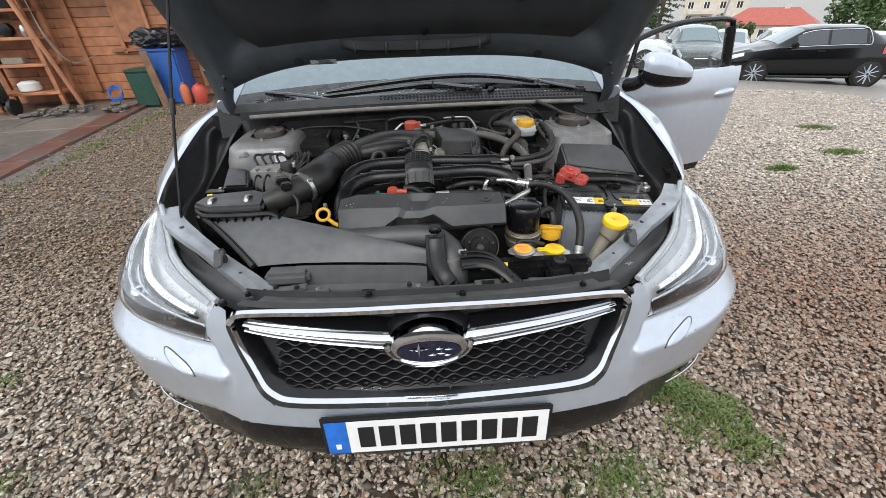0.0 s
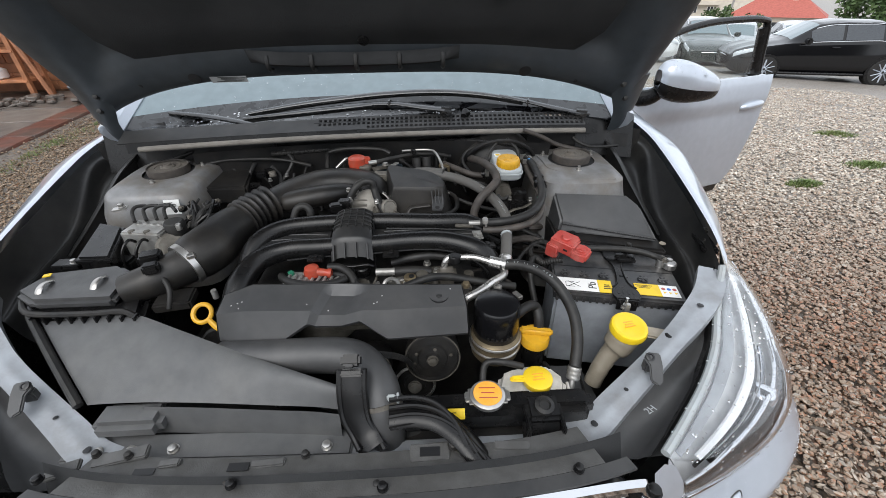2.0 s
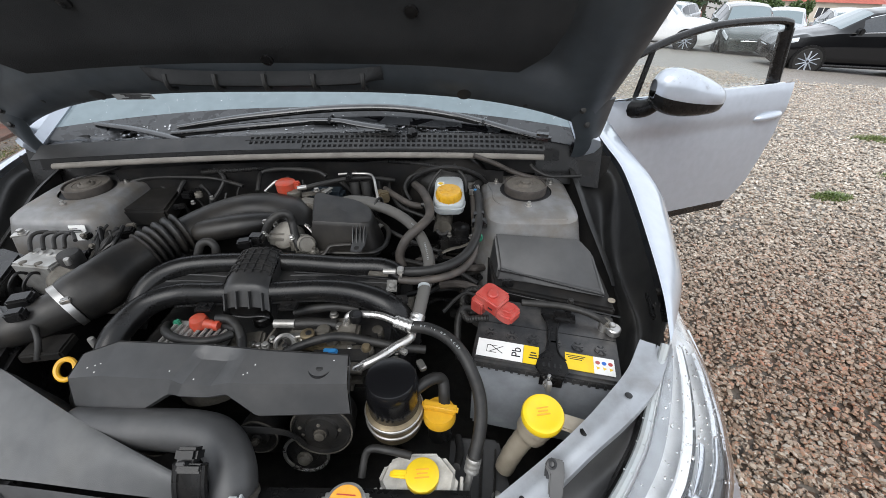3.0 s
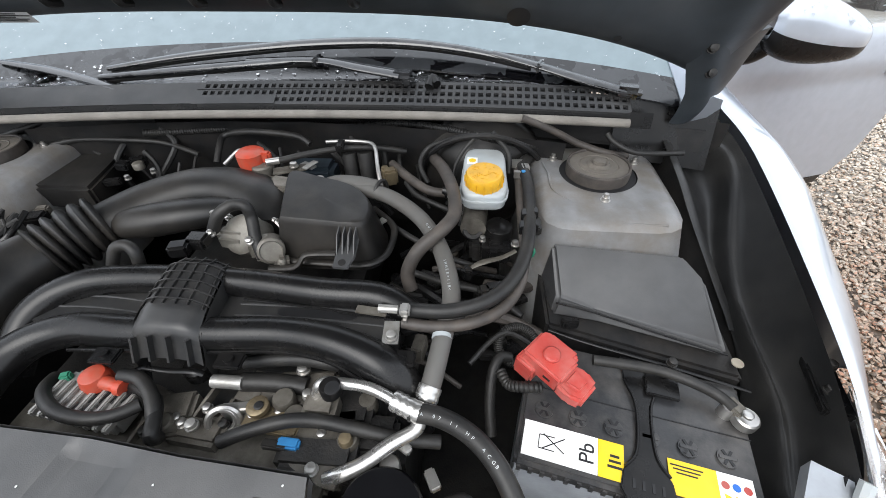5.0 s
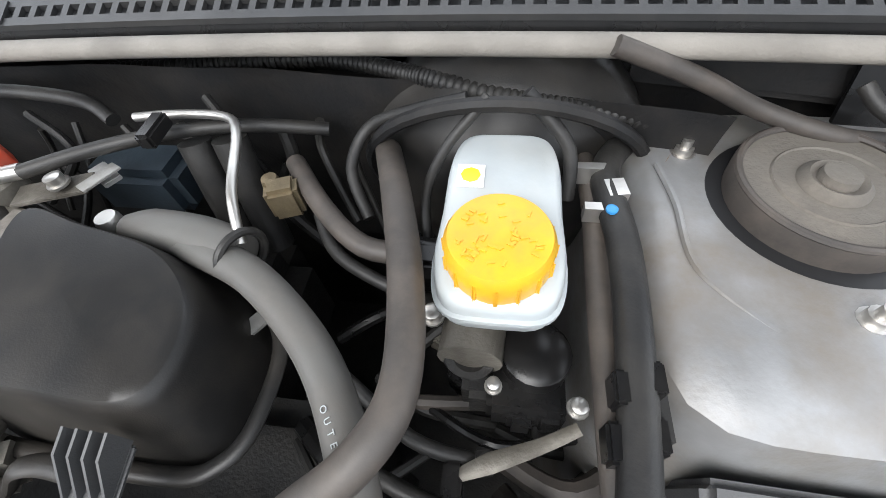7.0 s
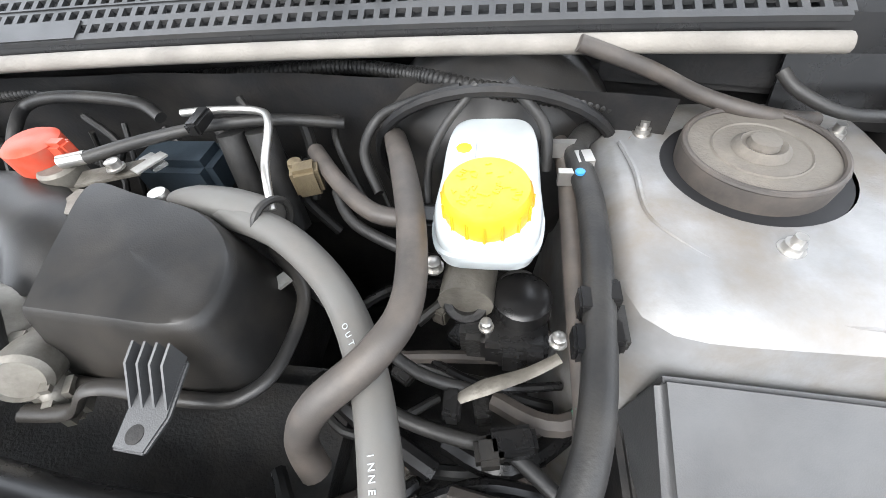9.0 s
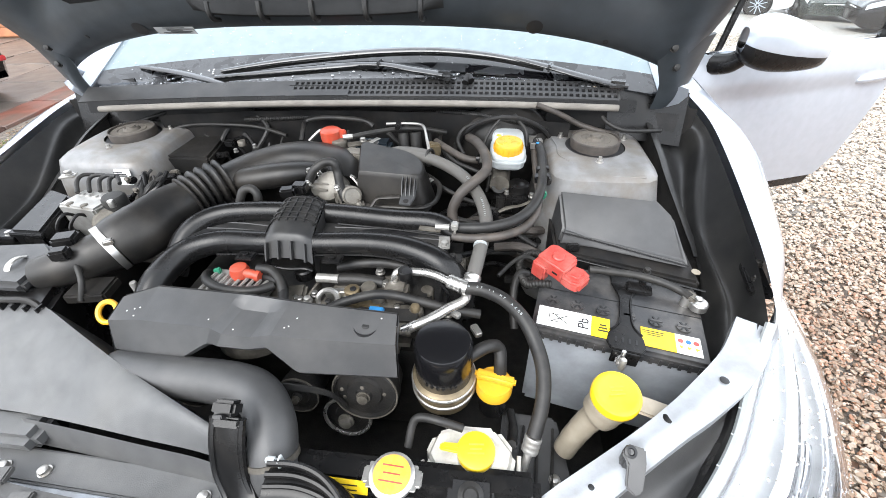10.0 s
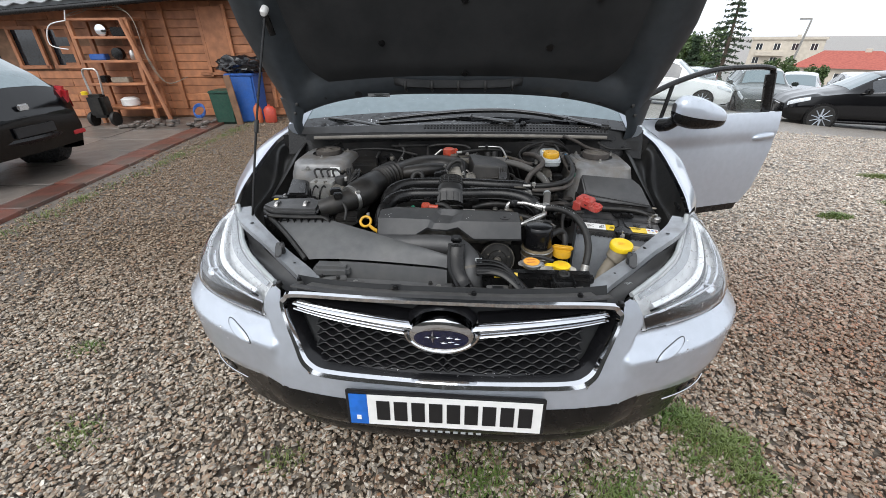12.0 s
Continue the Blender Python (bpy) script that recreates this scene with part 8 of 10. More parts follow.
part("accumulator", lathe([(0.022, -0.015), (0.022, 0.0105), (0.0187, 0.015), (0.0088, 0.0156)], (-0.404, 0.634, 0.965), 20), M_RUBBER, car)
part("accumulator_pin", lathe([(0.006, -0.007), (0.006, 0.0049), (0.0051, 0.007), (0.0024, 0.00728)], (-0.371, 0.597, 0.985), 20), M_STEEL, car)
part("hinge_plate", rbox((-0.556, 0.695, 0.985), (0.03, 0.018, 0.004), 0.00072, rz=20), M_STEEL, car)
part("hinge_bolt", bolt((-0.549, 0.694, 0.990), 0.0067), M_STEEL, car)
part("loom_box", rbox((-0.430, 0.756, 0.960), (0.03, 0.04, 0.03), 0.0054, rz=0), M_DARKMET, car)
part("loom_box", rbox((-0.373, 0.758, 0.950), (0.03, 0.03, 0.02), 0.0036, rz=20), M_PLAST, car)
part("loom_box", rbox((-0.374, 0.777, 0.955), (0.02, 0.015, 0.015), 0.0027, rz=20), M_ALU, car)
part("fender_bolt", bolt((0.798, 0.560, 0.945), 0.0055), M_DARKMET, car)
part("fender_bolt", bolt((0.788, 0.533, 0.935), 0.0055), M_DARKMET, car)
part("fender_plate", rbox((0.797, 0.545, 0.925), (0.032, 0.075, 0.012), 0.00216, rz=-12), M_PLAST, car, "black wing bracket with bolts")
part("liner_clip", lathe([(0.01, -0.003), (0.01, 0.0021), (0.0085, 0.003), (0.004, 0.00312)], (0.819, 0.950, 0.985), 20), M_PLAST, car)
part("liner_clip", lathe([(0.012, -0.003), (0.012, 0.0021), (0.0102, 0.003), (0.0048, 0.00312)], (0.802, 0.592, 0.910), 20), M_PLAST, car)
part("tower_clip", rbox((0.629, 0.742, 0.975), (0.026, 0.012, 0.014), 0.00216, rz=0), M_PLAST, car, "black harness clip on the tower")
part("tower_clip_pin", lathe([(0.006, -0.003), (0.006, 0.0021), (0.0051, 0.003), (0.0024, 0.00312)], (0.629, 0.737, 0.970), 20), M_ALUB, car)
part("term_clamp", rbox((0.702, 0.528, 0.895), (0.016, 0.022, 0.01), 0.0018, rz=30), M_ALU, car, "brass battery clamp")
part("term_ring", lathe([(0.014, -0.007), (0.014, 0.0049), (0.0119, 0.007), (0.0056, 0.00728)], (0.712, 0.517, 0.888), 20), M_STEEL, car)
part("term_dot", lathe([(0.006, -0.002), (0.006, 0.0014), (0.0051, 0.002), (0.0024, 0.00208)], (0.706, 0.514, 0.905), 20), M_STEEL, car)
part("hold_down", rbox((0.628, 0.555, 0.885), (0.04, 0.03, 0.006), 0.00108, rz=-12), M_PLAST, car)
part("hold_bolt", bolt((0.643, 0.580, 0.900), 0.0055), M_DARKMET, car)
part("neck_bolt", bolt((0.603, 0.309, 0.878), 0.0083), M_PLAST, car)
part("tiny_stub", lathe([(0.005, -0.01), (0.005, 0.007), (0.00425, 0.01), (0.002, 0.0104)], (0.566, 0.396, 0.875), 20), M_ALUB, car)
part("pin", bolt((-0.426, 0.100, 0.848), 0.0083), M_PLAST, car)
part("pin", bolt((0.463, 0.065, 0.848), 0.0083), M_PLAST, car)
part("pipe_bracket", rbox((0.283, 0.561, 0.958), (0.02, 0.034, 0.003), 0.00054, rz=4), M_ALUB, car, "bright steel pipe bracket")
part("bracket_bolt", bolt((0.285, 0.552, 0.960), 0.006), M_ALUB, car)
part("pipe_plate", rbox((0.255, 0.583, 0.970), (0.04, 0.012, 0.003), 0.00054, rz=-6), M_ALU, car)
part("pipe_clamp", rbox((0.300, 0.575, 0.985), (0.012, 0.016, 0.012), 0.00216, rz=0), M_ALUB, car, "bright spring hose clamp")
part("clamp_ear", rbox((0.301, 0.571, 0.978), (0.004, 0.016, 0.004), 0, rz=0), M_STEEL, car)
part("cap_top", lathe([(0.0085, -0.001), (0.0085, 0.0007), (0.007225, 0.001), (0.0034, 0.00104)], (0.231, 0.483, 0.957), 20), M_INKHOLE, car)
part("lifting_ring", torus((0.094, 0.461, 0.902), 0.015, 0.0035, (0.3, -0.8, 0.5)), M_STEEL, car)
part("engine_lug", rbox((0.038, 0.449, 0.893), (0.02, 0.016, 0.018), 0.00288, rz=12), M_ALU, car)
part("engine_bolt", bolt((0.064, 0.452, 0.905), 0.006), M_ALUB, car)
part("engine_bolt", bolt((0.169, 0.532, 0.905), 0.007), M_STEEL, car)
part("engine_bolt", bolt((0.189, 0.496, 0.910), 0.006), M_STEEL, car)
part("pipe_flange", rbox((0.231, 0.416, 0.897), (0.034, 0.026, 0.006), 0.00108, rz=-10), M_ALU, car, "stained pipe flange")
part("flange_bolt", bolt((0.217, 0.417, 0.902), 0.006), M_ALUB, car)
part("case_dome", lathe([(0.034, -0.006), (0.034, 0.0042), (0.0289, 0.006), (0.0136, 0.00624)], (0.208, 0.444, 0.892), 20), M_ALU, car)
part("case_web", rbox((0.230, 0.474, 0.885), (0.05, 0.03, 0.03), 0.0054, rz=10), M_DARKMET, car)
part("hose_clip", rbox((0.312, 0.449, 0.900), (0.018, 0.01, 0.01), 0.0018, rz=-30), M_ALUB, car)
part("hose_clip", rbox((0.347, 0.418, 0.900), (0.012, 0.022, 0.01), 0.0018, rz=30), M_STEEL, car)
part("rail_bracket", rbox((0.055, 0.857, 1.005), (0.055, 0.022, 0.003), 0.00054, rz=20), M_ALU, car, "bent steel rail bracket")
part("rail_flag", rbox((0.088, 0.869, 1.008), (0.012, 0.03, 0.002), 0.00036, rz=-25), M_ALUB, car)
part("rail_nut", bolt((0.061, 0.862, 1.008), 0.005), M_ALUB, car)
part("rail_base", rbox((0.018, 0.834, 0.995), (0.04, 0.02, 0.012), 0.00216, rz=-8), M_ALU, car)
part("rail_disc", lathe([(0.016, -0.005), (0.016, 0.0035), (0.0136, 0.005), (0.0064, 0.0052)], (0.001, 0.839, 1.000), 20), M_ALU, car)

# ---- lettering, marks and finer shapes of the bay ----
def text_mesh(body, size, m, material, parent, name="lettering", label=""):
    cu = bpy.data.curves.new("t", "FONT")
    cu.body, cu.size, cu.align_x, cu.align_y, cu.extrude = body, size, "CENTER", "CENTER", 0.0002
    tmp = bpy.data.objects.new("t", cu)
    me = bpy.data.meshes.new_from_object(tmp)
    bpy.data.objects.remove(tmp)
    bpy.data.curves.remove(cu)
    me.transform(m)
    me.materials.clear()
    me.materials.append(material)
    ob = new(name, me)
    ob.parent = parent
    if parent.type == "EMPTY":
        ob.matrix_parent_inverse = Matrix.Translation(-Vector(parent.location))
    return tagged(ob, label)


def text_along(body, pts, size, k0, k1, r, face, material, parent):
    """Letters one by one along a hose."""
    path = catmull(pts, 12)
    for i, ch in enumerate(body):
        if ch == " ":
            continue
        f = (k0 + (k1 - k0) * i / max(1, len(body) - 1)) * (len(path) - 1)
        j = min(int(f), len(path) - 2)
        p, t = path[j].lerp(path[j + 1], f - j), (path[j + 1] - path[j]).normalized()
        n = (Vector(face) - t * Vector(face).dot(t)).normalized()
        y = n.cross(t)
        m = Matrix(((t.x, y.x, n.x, 0), (t.y, y.y, n.y, 0), (t.z, y.z, n.z, 0), (0, 0, 0, 1)))
        text_mesh(ch, size, Matrix.Translation(p + n * (r + 0.0004)) @ m, material, parent)


# printed hoses
CH = [(0.354, 0.610, 0.970), (0.344, 0.660, 0.980), (0.324, 0.711, 0.985), (0.292, 0.758, 0.990)][::-1]
hs_ = part("hose_sleeve", tube([(0.128, 0.833, 0.992), (0.150, 0.832, 0.994), (0.185, 0.828, 0.995), (0.221, 0.818, 0.994)], [0.012, 0.0165, 0.0165, 0.0165], 16), M_HOSEG, car, "thick foam sleeve on the coolant hose")
part("sleeve_ring", torus((0.223, 0.817, 0.994), 0.0175, 0.003, (0.9, -0.4, 0.0)), M_RUBBER, hs_)
text_along("OUTER>E", CH, 0.0052, 0.22, 0.41, 0.0122, (-0.1, -0.35, 0.93), M_TANK, car)
text_along("INNER>IIR<", CH, 0.0052, 0.66, 0.93, 0.0122, (-0.1, -0.35, 0.93), M_TANK, car)
AH = [(0.318, 0.472, 0.938), (0.352, 0.466, 0.942), (0.386, 0.450, 0.940), (0.414, 0.424, 0.932)]
text_along("FA 07 11 HP ACGB", AH, 0.005, 0.12, 0.98, 0.0108, (0.0, -0.5, 0.86), M_TANK, car)
part("green_mark", tube([(0.4545, 0.690, 0.985), (0.4560, 0.695, 0.985)], 0.0112, 14), M_GREENC, car, "green paint mark on the hose")

# battery label print
text_mesh("Pb", 0.024, BM_ @ pose(-0.052, -0.057, 0.9172, 0, 0, 90), M_INKHOLE, bat, label="black chemical sign")
for x0, y0, w, h, a in ((-0.090, -0.057, 0.030, 0.0012, 35), (-0.090, -0.057, 0.030, 0.0012, -35), (-0.098, -0.050, 0.018, 0.001, 0), (-0.098, -0.066, 0.018, 0.001, 0), (-0.107, -0.058, 0.001, 0.016, 0)):
    p = BM_ @ Vector((x0, y0, 0.9172))
    part("print", rbox(p, (w, h, 0.0004), 0, rz=BR + a), M_INKHOLE, bat)
for i in range(3):
    p = BM_ @ Vector((-0.022, -0.064 + 0.006 * i, 0.9172))
    part("print", rbox(p, (0.016 - 0.003 * i, 0.0028, 0.0004), 0, rz=BR), M_INKHOLE, bat)
for i in range(3):
    for j in range(2):
        p = BM_ @ Vector((0.092 + 0.011 * i, -0.049 - 0.012 * j, 0.9171))
        part("pictogram", lathe([(0.0042, 0), (0.0042, 0.0003), (0.002, 0.0004)], p, 12 if j == 0 else 3), (M_BLUE if (i + j) % 2 else M_RED) if j == 0 else M_YELB, bat)
for i in range(3):
    p = BM_ @ Vector((0.054, -0.042 - 0.004 * i, 0.9171))
    part("print", rbox(p, (0.034 - 0.006 * i, 0.0015, 0.0004), 0, rz=BR), M_INKHOLE, bat)
part("edge_rib", merge(*[bbox(-0.125 + 0.0136 * i, -0.0877, 0.900, 0.005, 0.002, 0.012, 0.0) for i in range(19)]), M_BATT, bat, "ribbed front edge")
for i in range(6):
    for a in (0, 60, 120):
        p = BM_ @ Vector((-0.105 + 0.041 * i, -0.018, 0.9185))
        part("vent_cross", rbox(p, (0.019, 0.003, 0.0016), 0, rz=BR + a), M_INKHOLE, bat)
part("seam", bbox(0.0, 0.012, 0.9155, 0.262, 0.0012, 0.001, 0.0), M_INKHOLE, bat)

# brake cap marks and ribs
capm = []
rc2 = random.Random(3)
for i in range(46):
    a, r = rc2.uniform(0, 6.283), rc2.choice((0.008, 0.0125, 0.017, 0.021))
    capm.append(rbox((0.392 + r * math.cos(a), 0.813 + r * math.sin(a) - 0.002, 1.0394 + 0.05 * r * math.sin(a)), (0.0040, 0.0014, 0.0009), 0, rz=rc2.choice((-25, -20, 15, 70))))
for c_ in capm:
    part("embossing", c_, M_YEL, br)
for i in range(16):
    a = 2 * math.pi * i / 16
    part("cap_rib", rbox((0.392 + 0.0298 * math.cos(a), 0.813 + 0.0298 * math.sin(a), 1.022 + 0.0015 * math.sin(a)), (0.0030, 0.0022, 0.021), 0.001, rz=math.degrees(a)), M_YEL, br)

# washer cap sign, radiator cap and reservoir cap print
for i, (w, dy) in enumerate(((0.022, -0.006), (0.016, 0.0), (0.020, 0.006))):
    part("print", rbox((0.547, 0.347 + dy, 0.8795), (w, 0.0022, 0.0006), 0, rz=10), M_ORANGE, wf)
    part("print", rbox((0.258, 0.205 + dy * 1.5, 0.8863), (w * 1.3, 0.0016, 0.0004), 0, rz=-3), M_RED, rc)
    part("print", rbox((0.356, 0.262 + dy, 0.8475), (w, 0.0022, 0.0005), 0, rz=5), M_ORANGE, rt)

# right tower: welded edge, rust, dimples
TS = catmull([(0.494, 0.905, 1.0065), (0.500, 0.870, 1.006), (0.502, 0.825, 1.0045), (0.525, 0.795, 1.003), (0.553, 0.775, 1.001), (0.585, 0.750, 0.998), (0.66, 0.748, 0.998)], 6)
tops = [o for o in car.children if o.name.startswith("strut_tower")]
part("weld_edge", tube(TS, 0.0022, 6, smooth_path=False), M_BAYPAINT, tops[0])
part("rust_streak", tube([(0.500, 0.908, 1.003), (0.515, 0.930, 1.002), (0.545, 0.950, 1.001), (0.60, 0.958, 1.0)], [0.003, 0.006, 0.005, 0.003], 8, squash=0.4), M_RUST, tops[0], "brown rust along the tower edge")
for x, y, z in ((0.500, 0.815, 0.985), (0.535, 0.770, 0.985), (0.585, 0.738, 0.982), (0.495, 0.775, 0.95)):
    part("dimple", lathe([(0.007, 0), (0.0065, 0.001), (0.004, 0.0012)], (x, y, z), 14, axis=(-0.5, -0.6, 0.6)), M_BAYPAINT, tops[0])

# bright bracket, radiator tank, mounting
part("foil_bracket", tube([(0.372, 0.712, 0.925), (0.395, 0.722, 0.932), (0.425, 0.735, 0.932), (0.447, 0.746, 0.938)], [0.003, 0.006, 0.0045, 0.004], 8, squash=0.3), M_ALU, car, "bright bent steel bracket")
part("radiator_tank", rbox((0.265, 0.224, 0.815), (0.35, 0.045, 0.055), 0.012), M_PLAST, car, "black radiator top tank")
part("radiator_hose", tube([(0.105, 0.232, 0.79), (0.12, 0.225, 0.765), (0.16, 0.22, 0.75)], 0.028, 14), M_RUBBER, car, "black radiator hose")
for i in range(9):
    x = -0.565 + 0.024 * i
    part("box_rib", rbox((x, 0.398 - 0.004 * i * 0.3, 0.905), (0.003, 0.014, 0.022), 0.0), M_PLAST, ab)
part("box_rim", tube([(-0.615, 0.440, 0.918), (-0.57, 0.402, 0.918), (-0.46, 0.396, 0.918), (-0.40, 0.398, 0.918), (-0.372, 0.39, 0.905)], 0.006, 8), M_PLASTG, ab)
text_mesh("2H", 0.017, pose(0.530, 0.200, 0.828, -10, 0, 25), M_TANK, car, label="hand-written chalk mark")

# servo ring and bulkhead shapes
part("servo_ring", torus((0.39, 0.945, 0.955), 0.112, 0.005, (0, 0.9, 0.42), 40), M_BULK, car, "rolled edge of the brake servo")
part("bulkhead_panel", rbox((0.63, 0.985, 1.03), (0.30, 0.02, 0.05), 0.006, rz=-12, rx=-15), M_BULK, car, "dark painted bulkhead panel")
part("bulkhead_panel", rbox((-0.45, 0.985, 1.025), (0.36, 0.02, 0.05), 0.006, rz=8, rx=-15), M_BULK, car)
part("bulkhead_felt", grid(lambda a, v: Vector((XC - 0.5 + 1.0 * a, 1.0 - 0.03 * v - 0.06 * abs(2 * a - 1) ** 2 + 0.004 * math.sin(40 * a) * math.sin(9 * v), 0.80 + 0.24 * v)), 60, 14), M_BULK, car, "dark bulkhead insulation")
rb3 = random.Random(12)
for i in range(26):
    x = -0.42 + 0.030 * i + rb3.uniform(-0.01, 0.01)
    y = 0.955 - 0.09 * abs(x - 0.03) ** 2 + rb3.uniform(-0.02, 0.01)
    z = rb3.uniform(0.93, 1.03)
    part("loom_branch", tube([(x, y, z), (x + rb3.uniform(-0.03, 0.05), y - rb3.uniform(0.0, 0.03), z - 0.03), (x + rb3.uniform(-0.05, 0.06), y - rb3.uniform(0.01, 0.06), z - 0.08)], rb3.choice((0.003, 0.004, 0.006)), 8), M_RUBBER, car)
for i in range(22):
    x, y = rb3.uniform(0.24, 0.47), rb3.uniform(0.56, 0.88)
    z = rb3.uniform(0.80, 0.88)
    part("lower_hose", tube([(x - 0.05, y + rb3.uniform(-0.05, 0.05), z), (x, y, z + 0.012), (x + 0.06, y + rb3.uniform(-0.05, 0.05), z - 0.01)], rb3.choice((0.004, 0.006, 0.009)), 8), rb3.choice((M_RUBBER, M_RUBBERB, M_PLAST)), car)
for i in range(16):
    x, y, z = rb3.uniform(0.24, 0.46), rb3.uniform(0.60, 0.86), rb3.uniform(0.80, 0.87)
    part("lower_fitting", rbox((x, y, z), (rb3.uniform(0.01, 0.035), rb3.uniform(0.01, 0.03), rb3.uniform(0.01, 0.03)), 0.002, rz=rb3.uniform(0, 90)), rb3.choice((M_DARKMET, M_ALU, M_PLAST, M_DARKMET)), car)
for i in range(12):
    x, y = -0.10 + 0.030 * i, rb3.uniform(0.430, 0.470)
    part("case_web", blade([Vector((x, y, 0.882)), Vector((x + 0.008, y + 0.020, 0.890)), Vector((x + 0.010, y + 0.046, 0.886))], 0.010, 0.004), M_ALU, car)
    part("web_bolt", bolt((x + 0.014, y + 0.012, 0.892), 0.0052), M_STEEL if i % 3 else M_DARKMET, car)


# spring clips over the air box lid, washer bracket, alternator slots, brake unit unions
for cx, cy in ((-0.475, 0.448), (-0.572, 0.440)):
    ck = part("spring_clip", tube([(cx, cy + 0.034, 0.940), (cx, cy + 0.020, 0.946), (cx, cy + 0.004, 0.944), (cx, cy - 0.006, 0.934), (cx, cy - 0.007, 0.920), (cx, cy - 0.014, 0.910)], [0.006, 0.0065, 0.0065, 0.0065, 0.006, 0.005], 8, 6, squash=0.3), M_STEEL, ab, "bent steel spring clip")
    part("clip_pin", tube([(cx - 0.010, cy - 0.004, 0.934), (cx + 0.010, cy - 0.004, 0.934)], 0.0018, 6, n=2), M_STEEL, ck)
nt = part("neck_tab", rbox((0.594, 0.330, 0.868), (0.052, 0.030, 0.007), 0.003, rz=-20), M_TANKB, wf, "yellowed filler bracket")
part("tab_plug", lathe([(0.011, 0), (0.011, 0.003), (0.008, 0.005), (0.002, 0.0045)], (0.614, 0.318, 0.871), 20), M_PLASTG, nt, "grey push fastener")
for i in range(9):
    part("alternator_rib", rbox((-0.116 + 0.0125 * i, 0.466 - 0.0017 * i, 0.9205), (0.0060, 0.046, 0.010), 0.0015, rz=-8), M_ALUB, car)
for i in range(4):
    part("union_nut", bolt((-0.495 + 0.018 * i, 0.652 - 0.003 * i, 0.9600), 0.0062), M_STEEL, au)
for i in range(2):
    part("port_plug", bolt((-0.492 + 0.036 * i, 0.617 - 0.004 * i, 0.9600), 0.0072), M_ALU, au)
    part("lower_pipe", tube([(-0.485 + 0.03 * i, 0.607, 0.945), (-0.487 + 0.03 * i, 0.590, 0.958), (-0.495 + 0.03 * i, 0.570, 0.940), (-0.500 + 0.03 * i, 0.565, 0.900)], 0.0032, 8), M_PLAST, au)

# white maker's tag and dark loom beside the anti-lock unit
tg = part("tag", rbox((-0.452, 0.722, 0.972), (0.036, 0.0015, 0.036), 0, rz=4, rx=-14), M_WHITE, au, "white paper tag")
for i in range(6):
    part("print_bar", rbox((-0.452 - 0.002 * (i % 3), 0.7212 - 0.00125 * (2.5 - i) * -1, 0.960 + 0.0050 * i), (0.026 - 0.006 * (i % 2), 0.0008, 0.0018), 0, rz=4, rx=-14), M_INKHOLE, tg)
lr = random.Random(77)
for i in range(9):
    x0 = -0.405 + 0.006 * i
    part("loom_wire", tube([(x0 + lr.uniform(-0.01, 0.01), 0.725 + lr.uniform(-0.01, 0.02), 0.985 - lr.uniform(0, 0.012)), (x0 + lr.uniform(-0.015, 0.015), 0.70 + lr.uniform(-0.01, 0.01), 0.965), (x0 + lr.uniform(-0.02, 0.01), 0.675, 0.945), (x0 - 0.012 + lr.uniform(-0.02, 0.01), 0.64, 0.905)], lr.uniform(0.0025, 0.0055), 8, 5), M_RUBBER if i % 3 else M_PLAST, car)
for x, y, z in ((-0.418, 0.705, 0.975), (-0.398, 0.692, 0.957), (-0.408, 0.668, 0.950)):
    part("loom_plug", rbox((x, y, z), (0.016, 0.018, 0.014), 0.003, rz=lr.uniform(-30, 30)), M_PLAST, car)
    part("plug_nut", bolt((x + 0.004, y - 0.01, z + 0.006), 0.0045, (0.2, -0.7, 0.7)), M_ALU, car)


# ---- rain ----
def drops(name, n, sample, r0, r1, parent, seed, label):
    """Small flattened domes of water; sample gives a point and its normal."""
    rng = random.Random(seed)
    vs, fs = [], []
    for _ in range(n):
        p, nrm = sample(rng)
        r = rng.uniform(r0, r1) * (1.6 if rng.random() < 0.08 else 1.0)
        t = nrm.orthogonal().normalized()
        b = nrm.cross(t)
        k0 = len(vs)
        st = rng.uniform(0.8, 1.4)
        for rr, hh in ((1.0, -0.05), (0.75, 0.38), (0.38, 0.55)):
            for i in range(8):
                a = 2 * math.pi * i / 8
                vs.append(p + (t * math.cos(a) * st + b * math.sin(a)) * r * rr + nrm * r * hh * 0.8)
        vs.append(p + nrm * r * 0.48)
        for q in range(2):
            for i in range(8):
                fs.append((k0 + 8 * q + i, k0 + 8 * q + (i + 1) % 8, k0 + 8 * q + 8 + (i + 1) % 8, k0 + 8 * q + 8 + i))
        for i in range(8):
            fs.append((k0 + 16 + i, k0 + 16 + (i + 1) % 8, k0 + 24))
        fs.append(tuple(k0 + i for i in range(7, -1, -1)))
    me = bpy.data.meshes.new(name)
    me.from_pydata(vs, [], fs)
    me.materials.append(M_DROP)
    me.shade_smooth()
    ob = new(name, me)
    ob.parent = parent
    if parent.type == "EMPTY":
        ob.matrix_parent_inverse = Matrix.Translation(-Vector(parent.location))
    ob.visible_shadow = False
    tagged(ob, label, kind="stuff")


def on_sheet(fn, flip=1):
    def f(rng):
        a, v = rng.uniform(0.02, 0.98), rng.uniform(0.02, 0.98)
        p = fn(a, v)
        n = (fn(a + 0.01, v) - p).cross(fn(a, v + 0.01) - p).normalized() * flip
        return p, n
    return f


